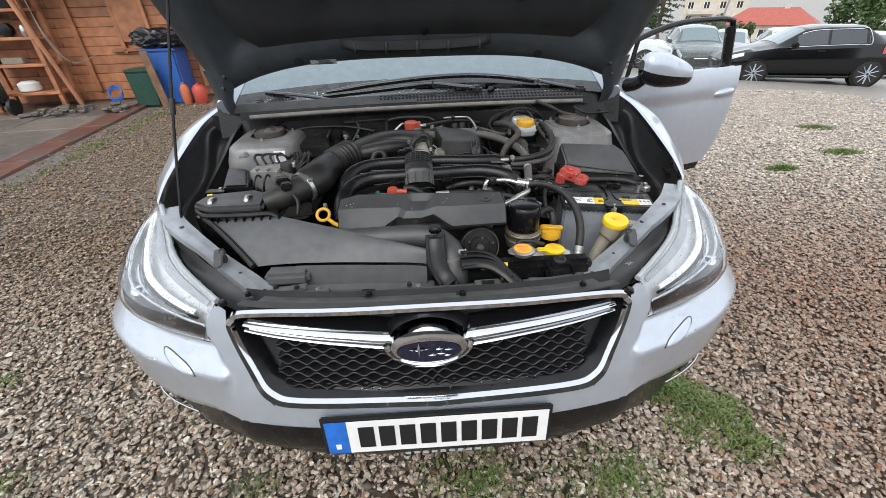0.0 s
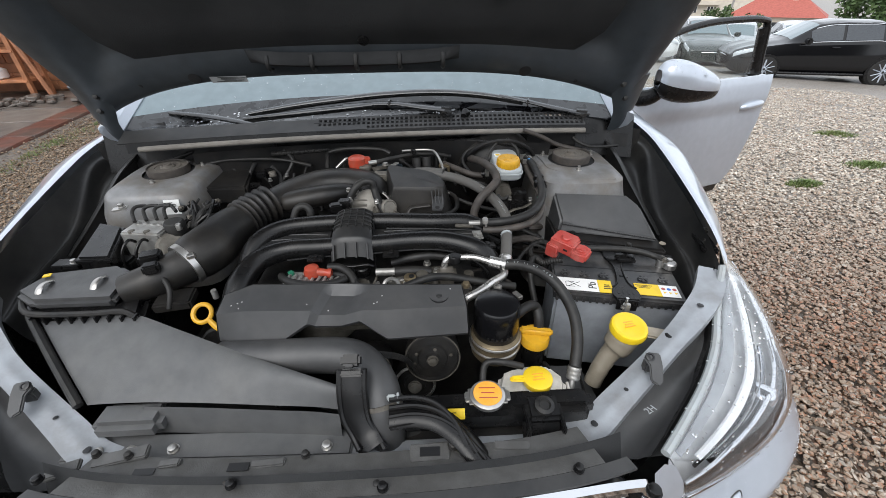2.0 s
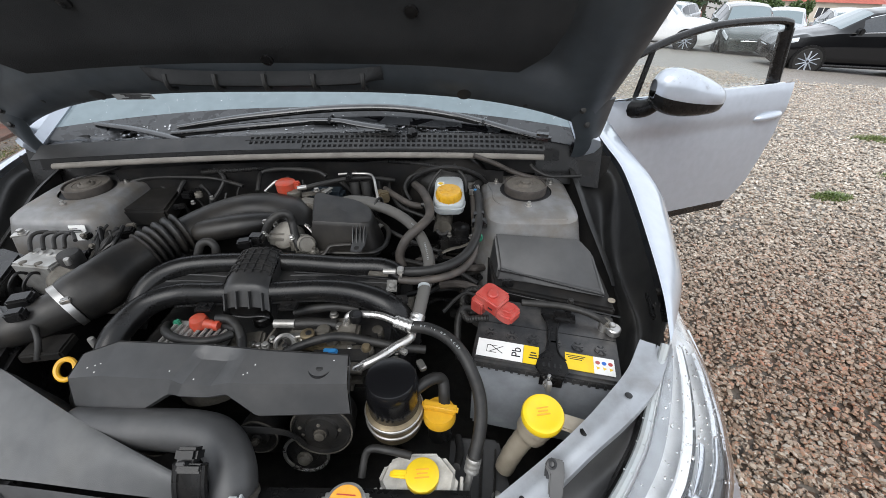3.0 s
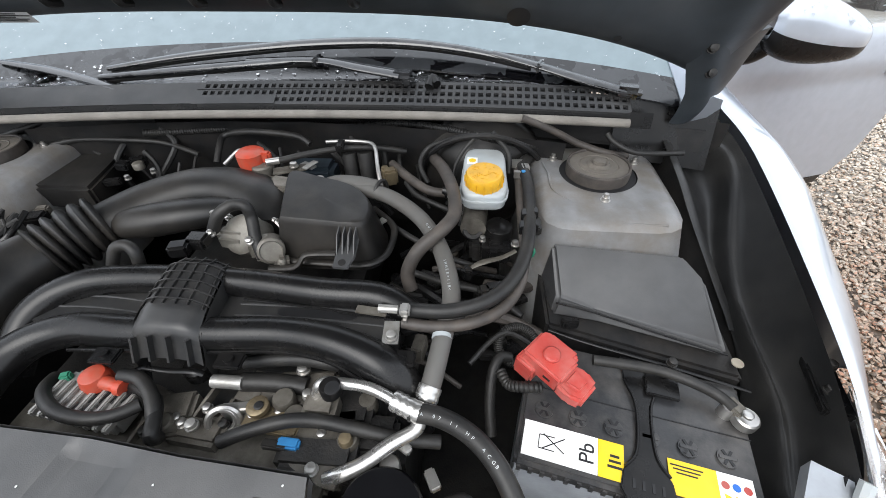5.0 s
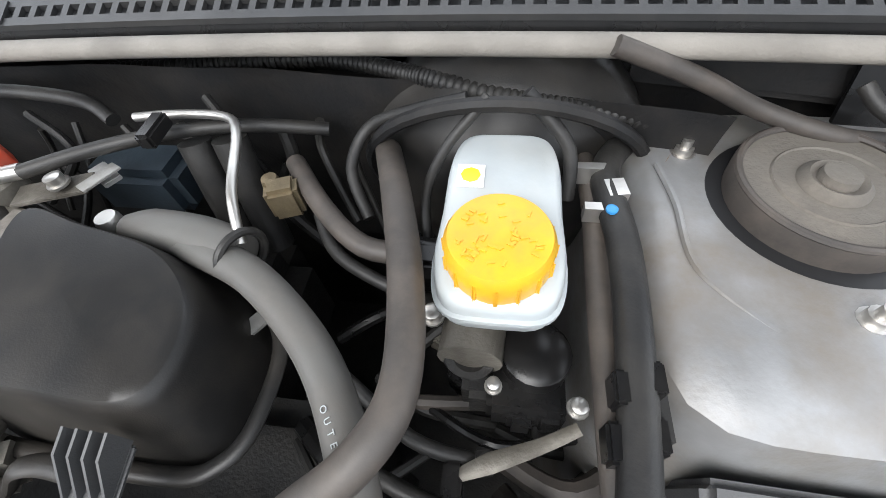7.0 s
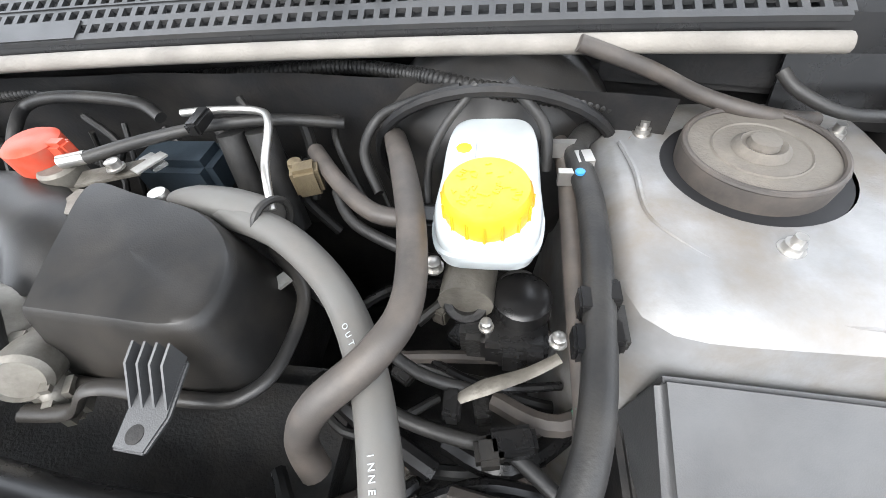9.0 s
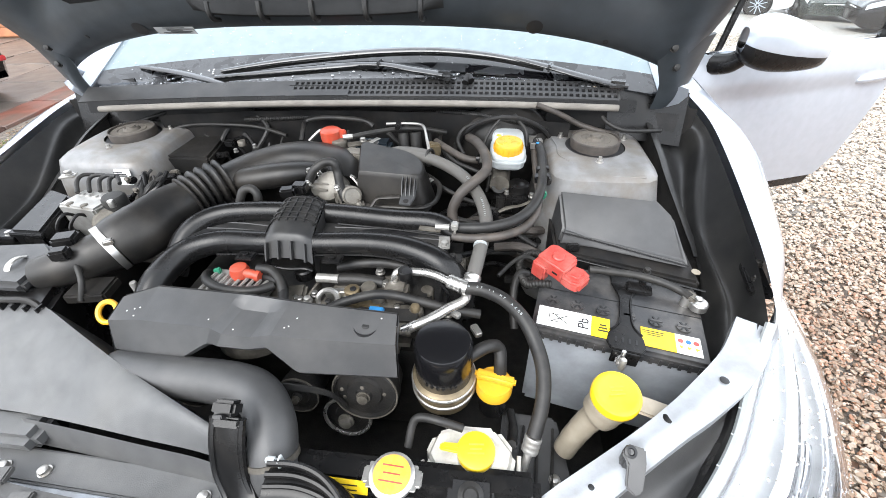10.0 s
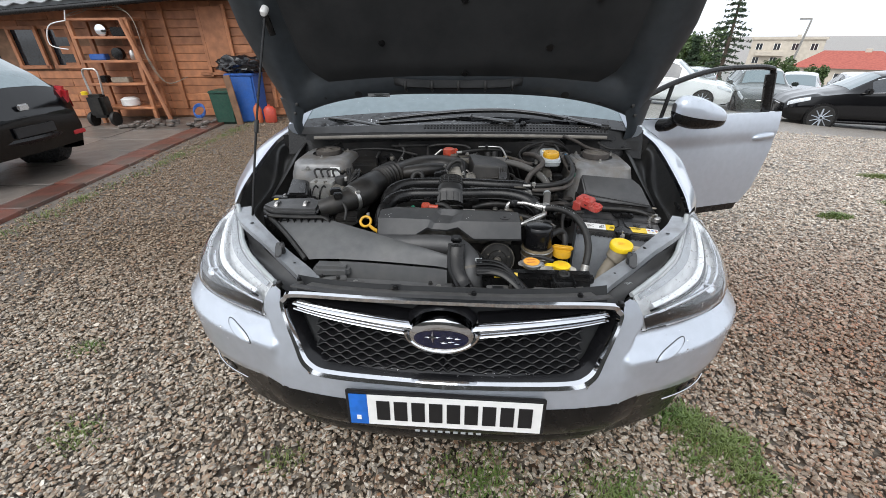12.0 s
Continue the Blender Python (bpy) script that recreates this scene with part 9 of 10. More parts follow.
def bump_pt(sg):
    def f(k, v):
        zt = float(np.interp(k, ZT_K, ZT_Z))
        z = 0.58 + (zt - 0.58) * v
        u0 = u_of_x(hex_x(z))
        return front(u0 + (9.8 - u0) * k, z, sg)
    return f


for sg in (1, -1):
    drops("rain_film", 700, on_sheet(lambda k, v, sg=sg: bump_pt(sg)(0.15 + 0.8 * k, 0.35 + 0.65 * v), sg), 0.0009, 0.0026, bumper, 31 + sg, "rain drops on the bumper")
    drops("rain_film", 260, on_sheet(lambda k, v, sg=sg: head_skin(0.03 + 0.94 * k, 0.05 + 0.9 * v, sg, 0.0375), sg), 0.0008, 0.0024, bumper, 41 + sg, "rain drops on the headlight")
drops("rain_film", 130, on_sheet(lambda a, v: front(abs(a * 2 - 1) * u_of_x(0.36), 0.6245 + 0.019 * v, 1 if a >= 0.5 else -1, -0.0065 - 0.029 * v)), 0.0012, 0.0035, gr, 57, "water beads on the grille panel")
drops("rain_film", 520, on_sheet(lambda a, v: ws(a, 0.01 + 0.4 * v) + Vector((0, 0, 0.003))), 0.0005, 0.0013, car, 51, "rain drops on the windscreen")
drops("rain_film", 420, on_sheet(lambda a, v: Vector((XC - 0.62 + 1.24 * a, cowl_y(XC - 0.62 + 1.24 * a) + 0.058 + 0.08 * v, 1.1052 + 0.012 * v - 0.012 * math.sin(math.pi * v)))), 0.0010, 0.0028, cw, 52, "water beads on the cowl")
drops("rain_film", 160, on_sheet(lambda a, v: mirror_shell(0.05 + 0.4 * a, 0.1 + 0.8 * v), -1), 0.0015, 0.0035, mi, 53, "rain drops on the mirror")
drops("rain_film", 500, on_sheet(lambda a, v: door_skin(a, 0.45 + 0.55 * v) + DNV * 0.001), 0.001, 0.0026, door, 54, "rain drops on the door")


# yellow label on the radiator tank, mounting bracket
fs_ = part("fan_shroud", prism([(0.385, 0.235), (0.465, 0.232), (0.505, 0.285), (0.490, 0.385), (0.400, 0.390)], 0.690, [0.716, 0.716, 0.722, 0.730, 0.728], 0.006), M_COVER, car, "dark grey corner of the fan shroud")
for k_ in range(4):
    part("shroud_rib", rbox((0.404 + 0.024 * k_, 0.305, 0.726), (0.004, 0.120, 0.010), 0.001, rz=-6), M_PLASTG, fs_)
part("shroud_screw", bolt((0.478, 0.285, 0.722), 0.007), M_STEEL, fs_)
part("overflow_hose", tube([(0.408, 0.300, 0.790), (0.412, 0.320, 0.765), (0.416, 0.350, 0.745), (0.412, 0.385, 0.735)], 0.007, 10, 5), M_RUBBER, car, "thin black overflow hose")
part("yellow_label", rbox((0.190, 0.2035, 0.8385), (0.066, 0.017, 0.001), 0, rx=50, rz=-1), M_YELB, car, "yellow warning label on the radiator tank")
for k_ in range(2):
    part("label_print", rbox((0.186, 0.2005 - 0.004 * k_ + 0.003, 0.8372 - 0.0045 * k_ + 0.004), (0.046, 0.0012, 0.0006), 0, rx=50), M_INKHOLE, car)
mb = part("mounting_bracket", merge(rbox((0.352, 0.207, 0.838), (0.058, 0.044, 0.014), 0.006, rx=8), rbox((0.346, 0.180, 0.815), (0.062, 0.012, 0.045), 0.004, rx=-25), rbox((0.322, 0.19, 0.825), (0.006, 0.05, 0.03), 0.002), rbox((0.377, 0.19, 0.825), (0.006, 0.05, 0.03), 0.002)), M_PLAST, car, "black radiator mounting bracket")
part("bracket_rubber", lathe([(0.016, 0), (0.016, 0.006), (0.010, 0.008), (0.008, 0.004), (0.004, 0.004)], (0.352, 0.205, 0.844), 20, axis=(0, -0.15, 1)), M_RUBBER, mb)
part("bracket_bolt", bolt((0.340, 0.168, 0.802), 0.007, (0, -0.6, 0.8)), M_STEEL, mb)
part("bracket_bolt", bolt((0.385, 0.176, 0.802), 0.008, (0, -0.2, 1)), M_STEEL, mb)
for sg_ in (1, -1):
    cb_ = prism([(-0.016 * sg_, 0.014), (-0.010 * sg_, 0.026), (0.010 * sg_, 0.026), (0.013 * sg_, 0.008), (0.012 * sg_, -0.022), (0.004 * sg_, -0.028), (-0.007 * sg_, -0.022), (-0.008 * sg_, 0.004)][::sg_], -0.003, 0.004, 0.002)
    bmesh.ops.transform(cb_, matrix=pose(XC + sg_ * 0.514, 0.243, 0.877, 30, 0, -14 * sg_), verts=cb_.verts)
    ct = part("bonnet_catch", merge(cb_, rbox((XC + sg_ * 0.514, 0.258, 0.868), (0.018, 0.016, 0.022), 0.003, rz=-14 * sg_)), M_COVER, car, "grey-black bonnet guide bracket")
    part("catch_screw", lathe([(0.0075, 0), (0.0075, 0.002), (0.0045, 0.003), (0.0035, 0.001)], (XC + sg_ * 0.511, 0.258, 0.8885), 16, axis=(0, -0.5, 0.86)), M_INKHOLE, ct)


# finer shapes of the slam panel
sp_ = [o for o in car.children if o.name.startswith("slam_panel")][0]
for x_, y_, w_, d_, h_, a_ in ((0.165, 0.146, 0.060, 0.030, 0.007, 2), (-0.075, 0.143, 0.050, 0.012, 0.008, 3), (0.230, 0.128, 0.050, 0.018, 0.006, 2), (-0.30, 0.165, 0.075, 0.022, 0.010, 12), (-0.375, 0.150, 0.045, 0.020, 0.008, 20), (0.29, 0.150, 0.055, 0.016, 0.006, -4), (-0.17, 0.128, 0.07, 0.008, 0.005, 4), (-0.22, 0.150, 0.03, 0.012, 0.012, 6)):
    part("panel_block", rbox((x_, y_, 0.829), (w_, d_, h_), 0.002, rz=a_), M_SLAM, sp_)
for x_, y_, w_, d_ in ((-0.115, 0.138, 0.030, 0.012), (0.115, 0.108, 0.020, 0.010), (0.165, 0.146, 0.030, 0.014), (-0.25, 0.138, 0.030, 0.010)):
    # black plate for the shaded opening
    part("panel_hole", rbox((x_, y_, 0.8335), (w_, d_, 0.001), 0.0), M_INKHOLE, sp_)
for x_, y_ in ((-0.335, 0.168), (-0.285, 0.163), (-0.12, 0.113), (0.20, 0.150), (0.09, 0.100), (-0.02, 0.150)):
    part("panel_screw", bolt((x_, y_, 0.834), 0.005), M_DARKMET, sp_)
part("drive_belt", merge(*[tube([(-0.16, 0.338, 0.800 + 0.004 * k), (-0.05, 0.330, 0.838 + 0.003 * k), (0.066, 0.322, 0.850 + 0.003 * k), (0.12, 0.335, 0.82 + 0.003 * k), (0.142, 0.345, 0.766 + 0.003 * k)], 0.0022, 6) for k in range(5)]), M_RUBBER, car, "ribbed drive belt")
disc_pulley("steering_pump_pulley", (-0.135, 0.345, 0.79), 0.045, "dark ribbed pump pulley")

# ---- the yard round the car ----
M_WOOD = mat("orange_stained_wood", (0.47, 0.195, 0.090), (0.34, 0.138, 0.064), rough=0.55, scale=6, fine=120, bump=0.3, island=0.22, dirt=(0.20, 0.10, 0.06), dirt_amt=0.35, dirt_scale=3)
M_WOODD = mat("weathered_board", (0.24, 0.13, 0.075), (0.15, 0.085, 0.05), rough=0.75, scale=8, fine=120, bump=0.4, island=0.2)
M_SLAB = mat("wet_concrete_slab", (0.17, 0.148, 0.130), (0.115, 0.10, 0.089), rough=0.38, scale=5, fine=150, bump=0.3, island=0.22, dirt=(0.20, 0.16, 0.13), dirt_amt=0.5, dirt_scale=3)
M_BRICK = mat("red_slab", (0.17, 0.058, 0.040), (0.10, 0.045, 0.034), rough=0.36, scale=7, fine=150, bump=0.3, island=0.25, dirt=(0.10, 0.085, 0.07), dirt_amt=0.75, dirt_scale=1.6)
M_ROOFT = mat("grey_roof_tile", (0.27, 0.285, 0.295), (0.20, 0.21, 0.22), rough=0.5, scale=9, bump=0.3, island=0.2)
M_WINDOW = mat("dark_window_glass", (0.03, 0.036, 0.042), (0.02, 0.024, 0.03), rough=0.06, rvar=0.03, bump=0.0, spec=0.8)
M_BLACKP = mat("black_car_paint", (0.003, 0.003, 0.004), (0.0025, 0.0025, 0.003), rough=0.1, rvar=0.04, spec=0.35, coat=0.25, bump=0.01)
M_WHITEP = mat("white_car_paint", (0.72, 0.73, 0.73), (0.68, 0.69, 0.69), rough=0.22, coat=0.8, bump=0.01)
M_GREENP = mat("dark_green_car_paint", (0.03, 0.038, 0.034), rough=0.2, coat=1.0, bump=0.01)
M_GREYP = mat("pale_silver_car_paint", (0.50, 0.52, 0.54), rough=0.25, metal=0.4, coat=0.8, bump=0.01)
M_TAIL = mat("red_tail_lamp", (0.45, 0.02, 0.03), (0.36, 0.015, 0.02), rough=0.15, bump=0.0, coat=0.8)
M_LAMP = mat("clear_lamp", (0.75, 0.77, 0.78), (0.5, 0.52, 0.54), rough=0.1, metal=0.4, bump=0.0)
M_BLUEB = mat("blue_bin_plastic", (0.025, 0.11, 0.40), (0.02, 0.09, 0.33), rough=0.45, bump=0.1, dirt=(0.10, 0.14, 0.25), dirt_amt=0.3)
M_GREENB = mat("green_bin_plastic", (0.018, 0.075, 0.050), (0.014, 0.055, 0.04), rough=0.45, bump=0.1, dirt=(0.08, 0.10, 0.08), dirt_amt=0.3)
M_FOIL = mat("black_foil", (0.014, 0.014, 0.016), rough=0.22, bump=0.6, fine=60)
M_CANR = mat("red_can", (0.52, 0.06, 0.03), (0.42, 0.05, 0.03), rough=0.45, bump=0.1, dirt=(0.3, 0.12, 0.08), dirt_amt=0.3)
M_CANO = mat("orange_can", (0.55, 0.15, 0.06), (0.45, 0.12, 0.05), rough=0.5, bump=0.1)
M_PLASTER = mat("cream_render", (0.56, 0.51, 0.43), (0.48, 0.43, 0.36), rough=0.85, scale=1.5, bump=0.2, fine=60)
M_TILE = mat("red_roof_tiles", (0.40, 0.10, 0.07), (0.30, 0.075, 0.055), rough=0.7, scale=4, bump=0.4, fine=40)
M_LEAF = mat("leaf_green", (0.045, 0.085, 0.022), (0.07, 0.11, 0.03), rough=0.6, scale=2, bump=0.0)
M_CONIFER = mat("dark_needles", (0.022, 0.045, 0.020), (0.034, 0.06, 0.026), rough=0.7, scale=2, bump=0.0)
M_BARK = mat("bark", (0.10, 0.075, 0.055), (0.06, 0.045, 0.035), rough=0.9, bump=0.6, fine=40)
M_POLE = mat("concrete_pole", (0.33, 0.32, 0.30), rough=0.85, bump=0.2)

# shed of orange boards
SA, SD = Vector((-9.6, 6.95, 0)), Vector((1.0, 0.085, 0)).normalized()
SN = Vector((SD.y, -SD.x, 0))
SANG = math.degrees(math.atan2(SD.y, SD.x))


def sp(s, z, d=0.0):
    return SA + SD * s + Vector((0, 0, z)) + SN * d


def sbox(s, z, d, ls, lz, ld, bev=0.004):
    return rbox(sp(s, z, d), (ls, ld, lz), bev, rz=SANG, seg=1)


shed = thing("shed", (-6.5, 7.3, 0), "orange-stained timber shed with tiled roof", "shed")
part("back_wall", sbox(3.4, 1.15, -0.12, 7.4, 2.3, 0.10), M_WOODD, shed, "dark timber wall core")
for s0, w in ((1.30, 0.50), (1.93, 0.42)):
    win = part("window", sbox(s0, 1.30, -0.055, w, 0.62, 0.02), M_WINDOW, shed, "small dark shed window")
    for ds, dz, ls, lz in ((-w / 2, 0, 0.06, 0.72), (w / 2, 0, 0.06, 0.72), (0, 0.33, w, 0.06), (0, -0.33, w + 0.1, 0.06)):
        part("frame", sbox(s0 + ds, 1.30 + dz, 0.0, ls, lz, 0.05), M_WOOD, win)
part("window", sbox(0.35, 1.25, -0.055, 0.6, 0.6, 0.02), M_WINDOW, shed)
for s0, z0, ls, lz in ((4.62, 1.38, 0.06, 1.2), (5.10, 1.38, 0.06, 1.2), (4.86, 1.45, 0.42, 1.0), (5.75, 1.2, 0.07, 2.0), (3.95, 1.25, 0.08, 2.1), (4.86, 0.83, 0.9, 0.05)):
    part("door_board", sbox(s0, z0, 0.012, ls, lz, 0.04), M_WOOD, shed)
# tiled roof edge over the wall
part("roof", grid(lambda a, v: sp(-0.5 + 7.9 * a, 1.74 + 0.75 * v + 0.55 * a, 0.55 - 2.2 * v), 8, 4, 0.06), M_ROOFT, shed, "grey tiled shed roof")
part("gutter", tube([sp(-0.5, 1.69, 0.60), sp(3.4, 1.96, 0.60), sp(7.4, 2.24, 0.60)], 0.045, 10), M_PLAST, shed, "dark roof gutter")
# darker board colour carries the shade below the eave
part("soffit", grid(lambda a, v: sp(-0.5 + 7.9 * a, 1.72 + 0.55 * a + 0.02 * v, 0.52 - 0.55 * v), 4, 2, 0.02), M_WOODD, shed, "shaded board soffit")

# storage shelf against the shed
rack = thing("shelf_rack", sp(3.2, 0, 0.35), "open wooden shelf rack full of tools and cables", "shelf")
for s0, d0 in ((2.62, 0.12), (2.62, 0.5), (3.62, 0.12), (3.62, 0.5)):
    part("upright", sbox(s0, 0.88, d0, 0.07, 1.76, 0.06), M_WOOD, rack)
for z0 in (0.28, 0.70, 1.08, 1.46, 1.74):
    part("shelf_board", sbox(3.12, z0, 0.32, 1.04, 0.04, 0.44), M_WOOD, rack)
part("brace", tube([sp(3.55, 1.74, 0.55), sp(3.95, 0.05, 0.62)], 0.035, 6), M_WOOD, rack)


def clutter(name, s0, z0, w, h, material, label, category, d=0.36, shape=0):
    if shape == 0:
        bm = rbox(sp(s0, z0 + h / 2, d), (w, 0.16, h), 0.012, rz=SANG + 7)
    elif shape == 1:
        bm = lathe([(w * 0.4, 0), (w * 0.5, 0.02), (w * 0.5, h * 0.8), (w * 0.3, h), (w * 0.12, h * 1.02)], sp(s0, z0, d), 20)
    else:
        bm = lathe([(w * 0.2, -0.05), (w * 0.5, -0.04), (w * 0.5, 0.04), (w * 0.2, 0.05)], sp(s0, z0 + w / 2, d), 24, axis=SN)
    return solo(name, bm, material, label, category)


clutter("helmet", 3.12, 0.30, 0.30, 0.16, M_WHITE, "white and black helmet on the lowest shelf", "helmet", shape=1)
clutter("paper_box", 3.10, 0.72, 0.30, 0.09, M_TANKB, "small beige box on the shelf", "box")
clutter("cordless_drill", 2.80, 0.72, 0.12, 0.12, M_PLAST, "dark power tool on the shelf", "tool")
clutter("blue_tool", 2.84, 1.10, 0.26, 0.10, M_BLUEB, "blue and black tool on the shelf", "tool")
clutter("dark_drum", 3.20, 1.10, 0.20, 0.20, M_PLAST, "dark round reel on the shelf", "reel", shape=2)
clutter("jar", 3.45, 1.10, 0.10, 0.16, M_STEEL, "small metal jar on the shelf", "jar", shape=1)
clutter("wheel_trim", 3.05, 1.48, 0.19, 0.18, M_CHROME, "bright round wheel trim on the shelf", "wheel trim", shape=2)
clutter("dark_box", 3.35, 1.48, 0.22, 0.14, M_PLAST, "dark box on the upper shelf", "box")
solo("cable", merge(*[tube([sp(2.45 + 0.012 * k, 1.78 + 0.01 * k, 0.35), sp(2.8, 1.84 + 0.04 * math.sin(k), 0.4), sp(3.3, 1.92 + 0.05 * math.cos(k), 0.42), sp(3.75, 1.78, 0.55), sp(3.85, 1.2 - 0.06 * k, 0.6), sp(4.0, 0.72, 0.5), sp(4.3, 0.80, 0.3)], 0.0045, 6) for k in range(3)]), M_TANKB, "pale tangled cables draped over the shelf rack", "cable")
solo("bicycle_frame", merge(tube([sp(2.66, 1.72, 0.6), sp(2.36, 1.64, 0.62), sp(2.26, 1.36, 0.62), sp(2.54, 1.28, 0.62)], 0.009, 8), tube([sp(2.66, 1.72, 0.6), sp(2.72, 1.88, 0.6)], 0.009, 8)), M_WHITE, "white bent tube frame hanging on the shelf rack", "frame")

# pressure washer
pw = thing("pressure_washer", sp(2.82, 0, 0.75), "grey and black pressure washer on wheels", "pressure washer")
part("body", rbox(sp(2.82, 0.36, 0.75), (0.30, 0.24, 0.40), 0.05, rz=SANG), M_PLASTG, pw)
part("handle", tube([sp(2.71, 0.55, 0.72), sp(2.69, 0.92, 0.70), sp(2.82, 0.97, 0.70), sp(2.95, 0.92, 0.70), sp(2.93, 0.55, 0.72)], 0.017, 8, n=5), M_STEEL, pw, "bright tubular handle")
part("knob", lathe([(0.05, 0), (0.05, 0.05), (0.03, 0.06)], sp(2.71, 0.56, 0.86), 16), M_YELB, pw, "yellow knob")
for ds in (-0.2, 0.2):
    part("wheel", lathe([(0.05, -0.03), (0.12, -0.03), (0.13, 0), (0.12, 0.03), (0.05, 0.03)], sp(2.82 + ds, 0.13, 0.75), 20, axis=SD), M_RUBBER, pw)

# bins, foil, post, fuel cans, rubbish at the shed's foot


def wheelie_bin(name, s0, d0, w, h, material, label):
    b = thing(name, sp(s0, 0, d0), label, "bin")
    base = sp(s0, 0, d0)
    part("body", rbox(base + Vector((0, 0, h / 2)), (w, w * 1.05, h), 0.03, rz=SANG, taper=1.12), material, b)
    part("rim", rbox(base + Vector((0, 0, h)), (w * 1.2, w * 1.22, 0.05), 0.02, rz=SANG), material, b)
    return b


bb = wheelie_bin("blue_bin", 5.33, 0.25, 0.45, 0.84, M_BLUEB, "blue plastic bin with black foil heaped on it")
gb = wheelie_bin("green_bin", 4.98, 0.42, 0.38, 0.56, M_GREENB, "dark green plastic bin beside a wooden post")
rngf = random.Random(4)
bm = bmesh.new()
bmesh.ops.create_icosphere(bm, subdivisions=4, radius=1)
for v in bm.verts:
    nz = noise.noise(v.co * 3.1) * 0.25 + noise.noise(v.co * 8.0) * 0.12
    v.co = sp(5.33, 0.98, 0.25) + Vector((v.co.x * 0.44 * (1 + nz), v.co.y * 0.30 * (1 + nz), max(-0.11, v.co.z * 0.16 * (1 + 2 * nz))))
solo("plastic_sheet", bm, M_FOIL, "crumpled black plastic sheet on the blue bin", "plastic sheet")
solo("post", rbox(sp(5.22, 0.42, 0.66), (0.11, 0.05, 0.86), 0.006, ry=-4, rz=20), M_WOODD, "grey weathered wooden post in the ground", "post")
for nm, s0, d0, r, h, mt, lb in (("gas_bottle", 5.55, 0.50, 0.075, 0.34, M_CANO, "small orange gas bottle on the ground"), ("fuel_can", 5.77, 0.48, 0.11, 0.32, M_CANR, "red fuel can on the ground")):
    solo(nm, lathe([(r * 0.9, 0), (r, 0.02), (r, h * 0.72), (r * 0.6, h * 0.9), (r * 0.25, h * 0.93), (r * 0.25, h), (r * 0.1, h * 1.01)], sp(s0, 0, d0), 20), mt, lb, "canister")
solo("hose_coil", merge(*[tube([sp(4.45, 0.2, 0.5) + Vector((0.11 * math.cos(t), 0.05 * math.sin(t), 0.10 * math.sin(t) + 0.02 * k)) for t in np.linspace(0, 6.283, 14)], 0.012, 6, n=2) for k in range(3)]), M_BLUEB, "blue coiled hose on the ground", "hose")
rub = bmesh.new()
for i in range(40):
    c = sp(3.3 + 1.5 * rngf.random(), 0.03 + 0.05 * rngf.random(), 0.55 + 0.5 * rngf.random())
    tmp = rbox(c, (0.07 + 0.11 * rngf.random(), 0.06 + 0.07 * rngf.random(), 0.03 + 0.03 * rngf.random()), 0.01, rz=360 * rngf.random(), rx=20 * rngf.random(), seg=1)
    rub = merge(rub, tmp)
tagged(new("rubble", to_mesh("rubble", rub, M_SLAB)), "loose pale rubble and scraps along the shed", "rubble", kind="stuff")


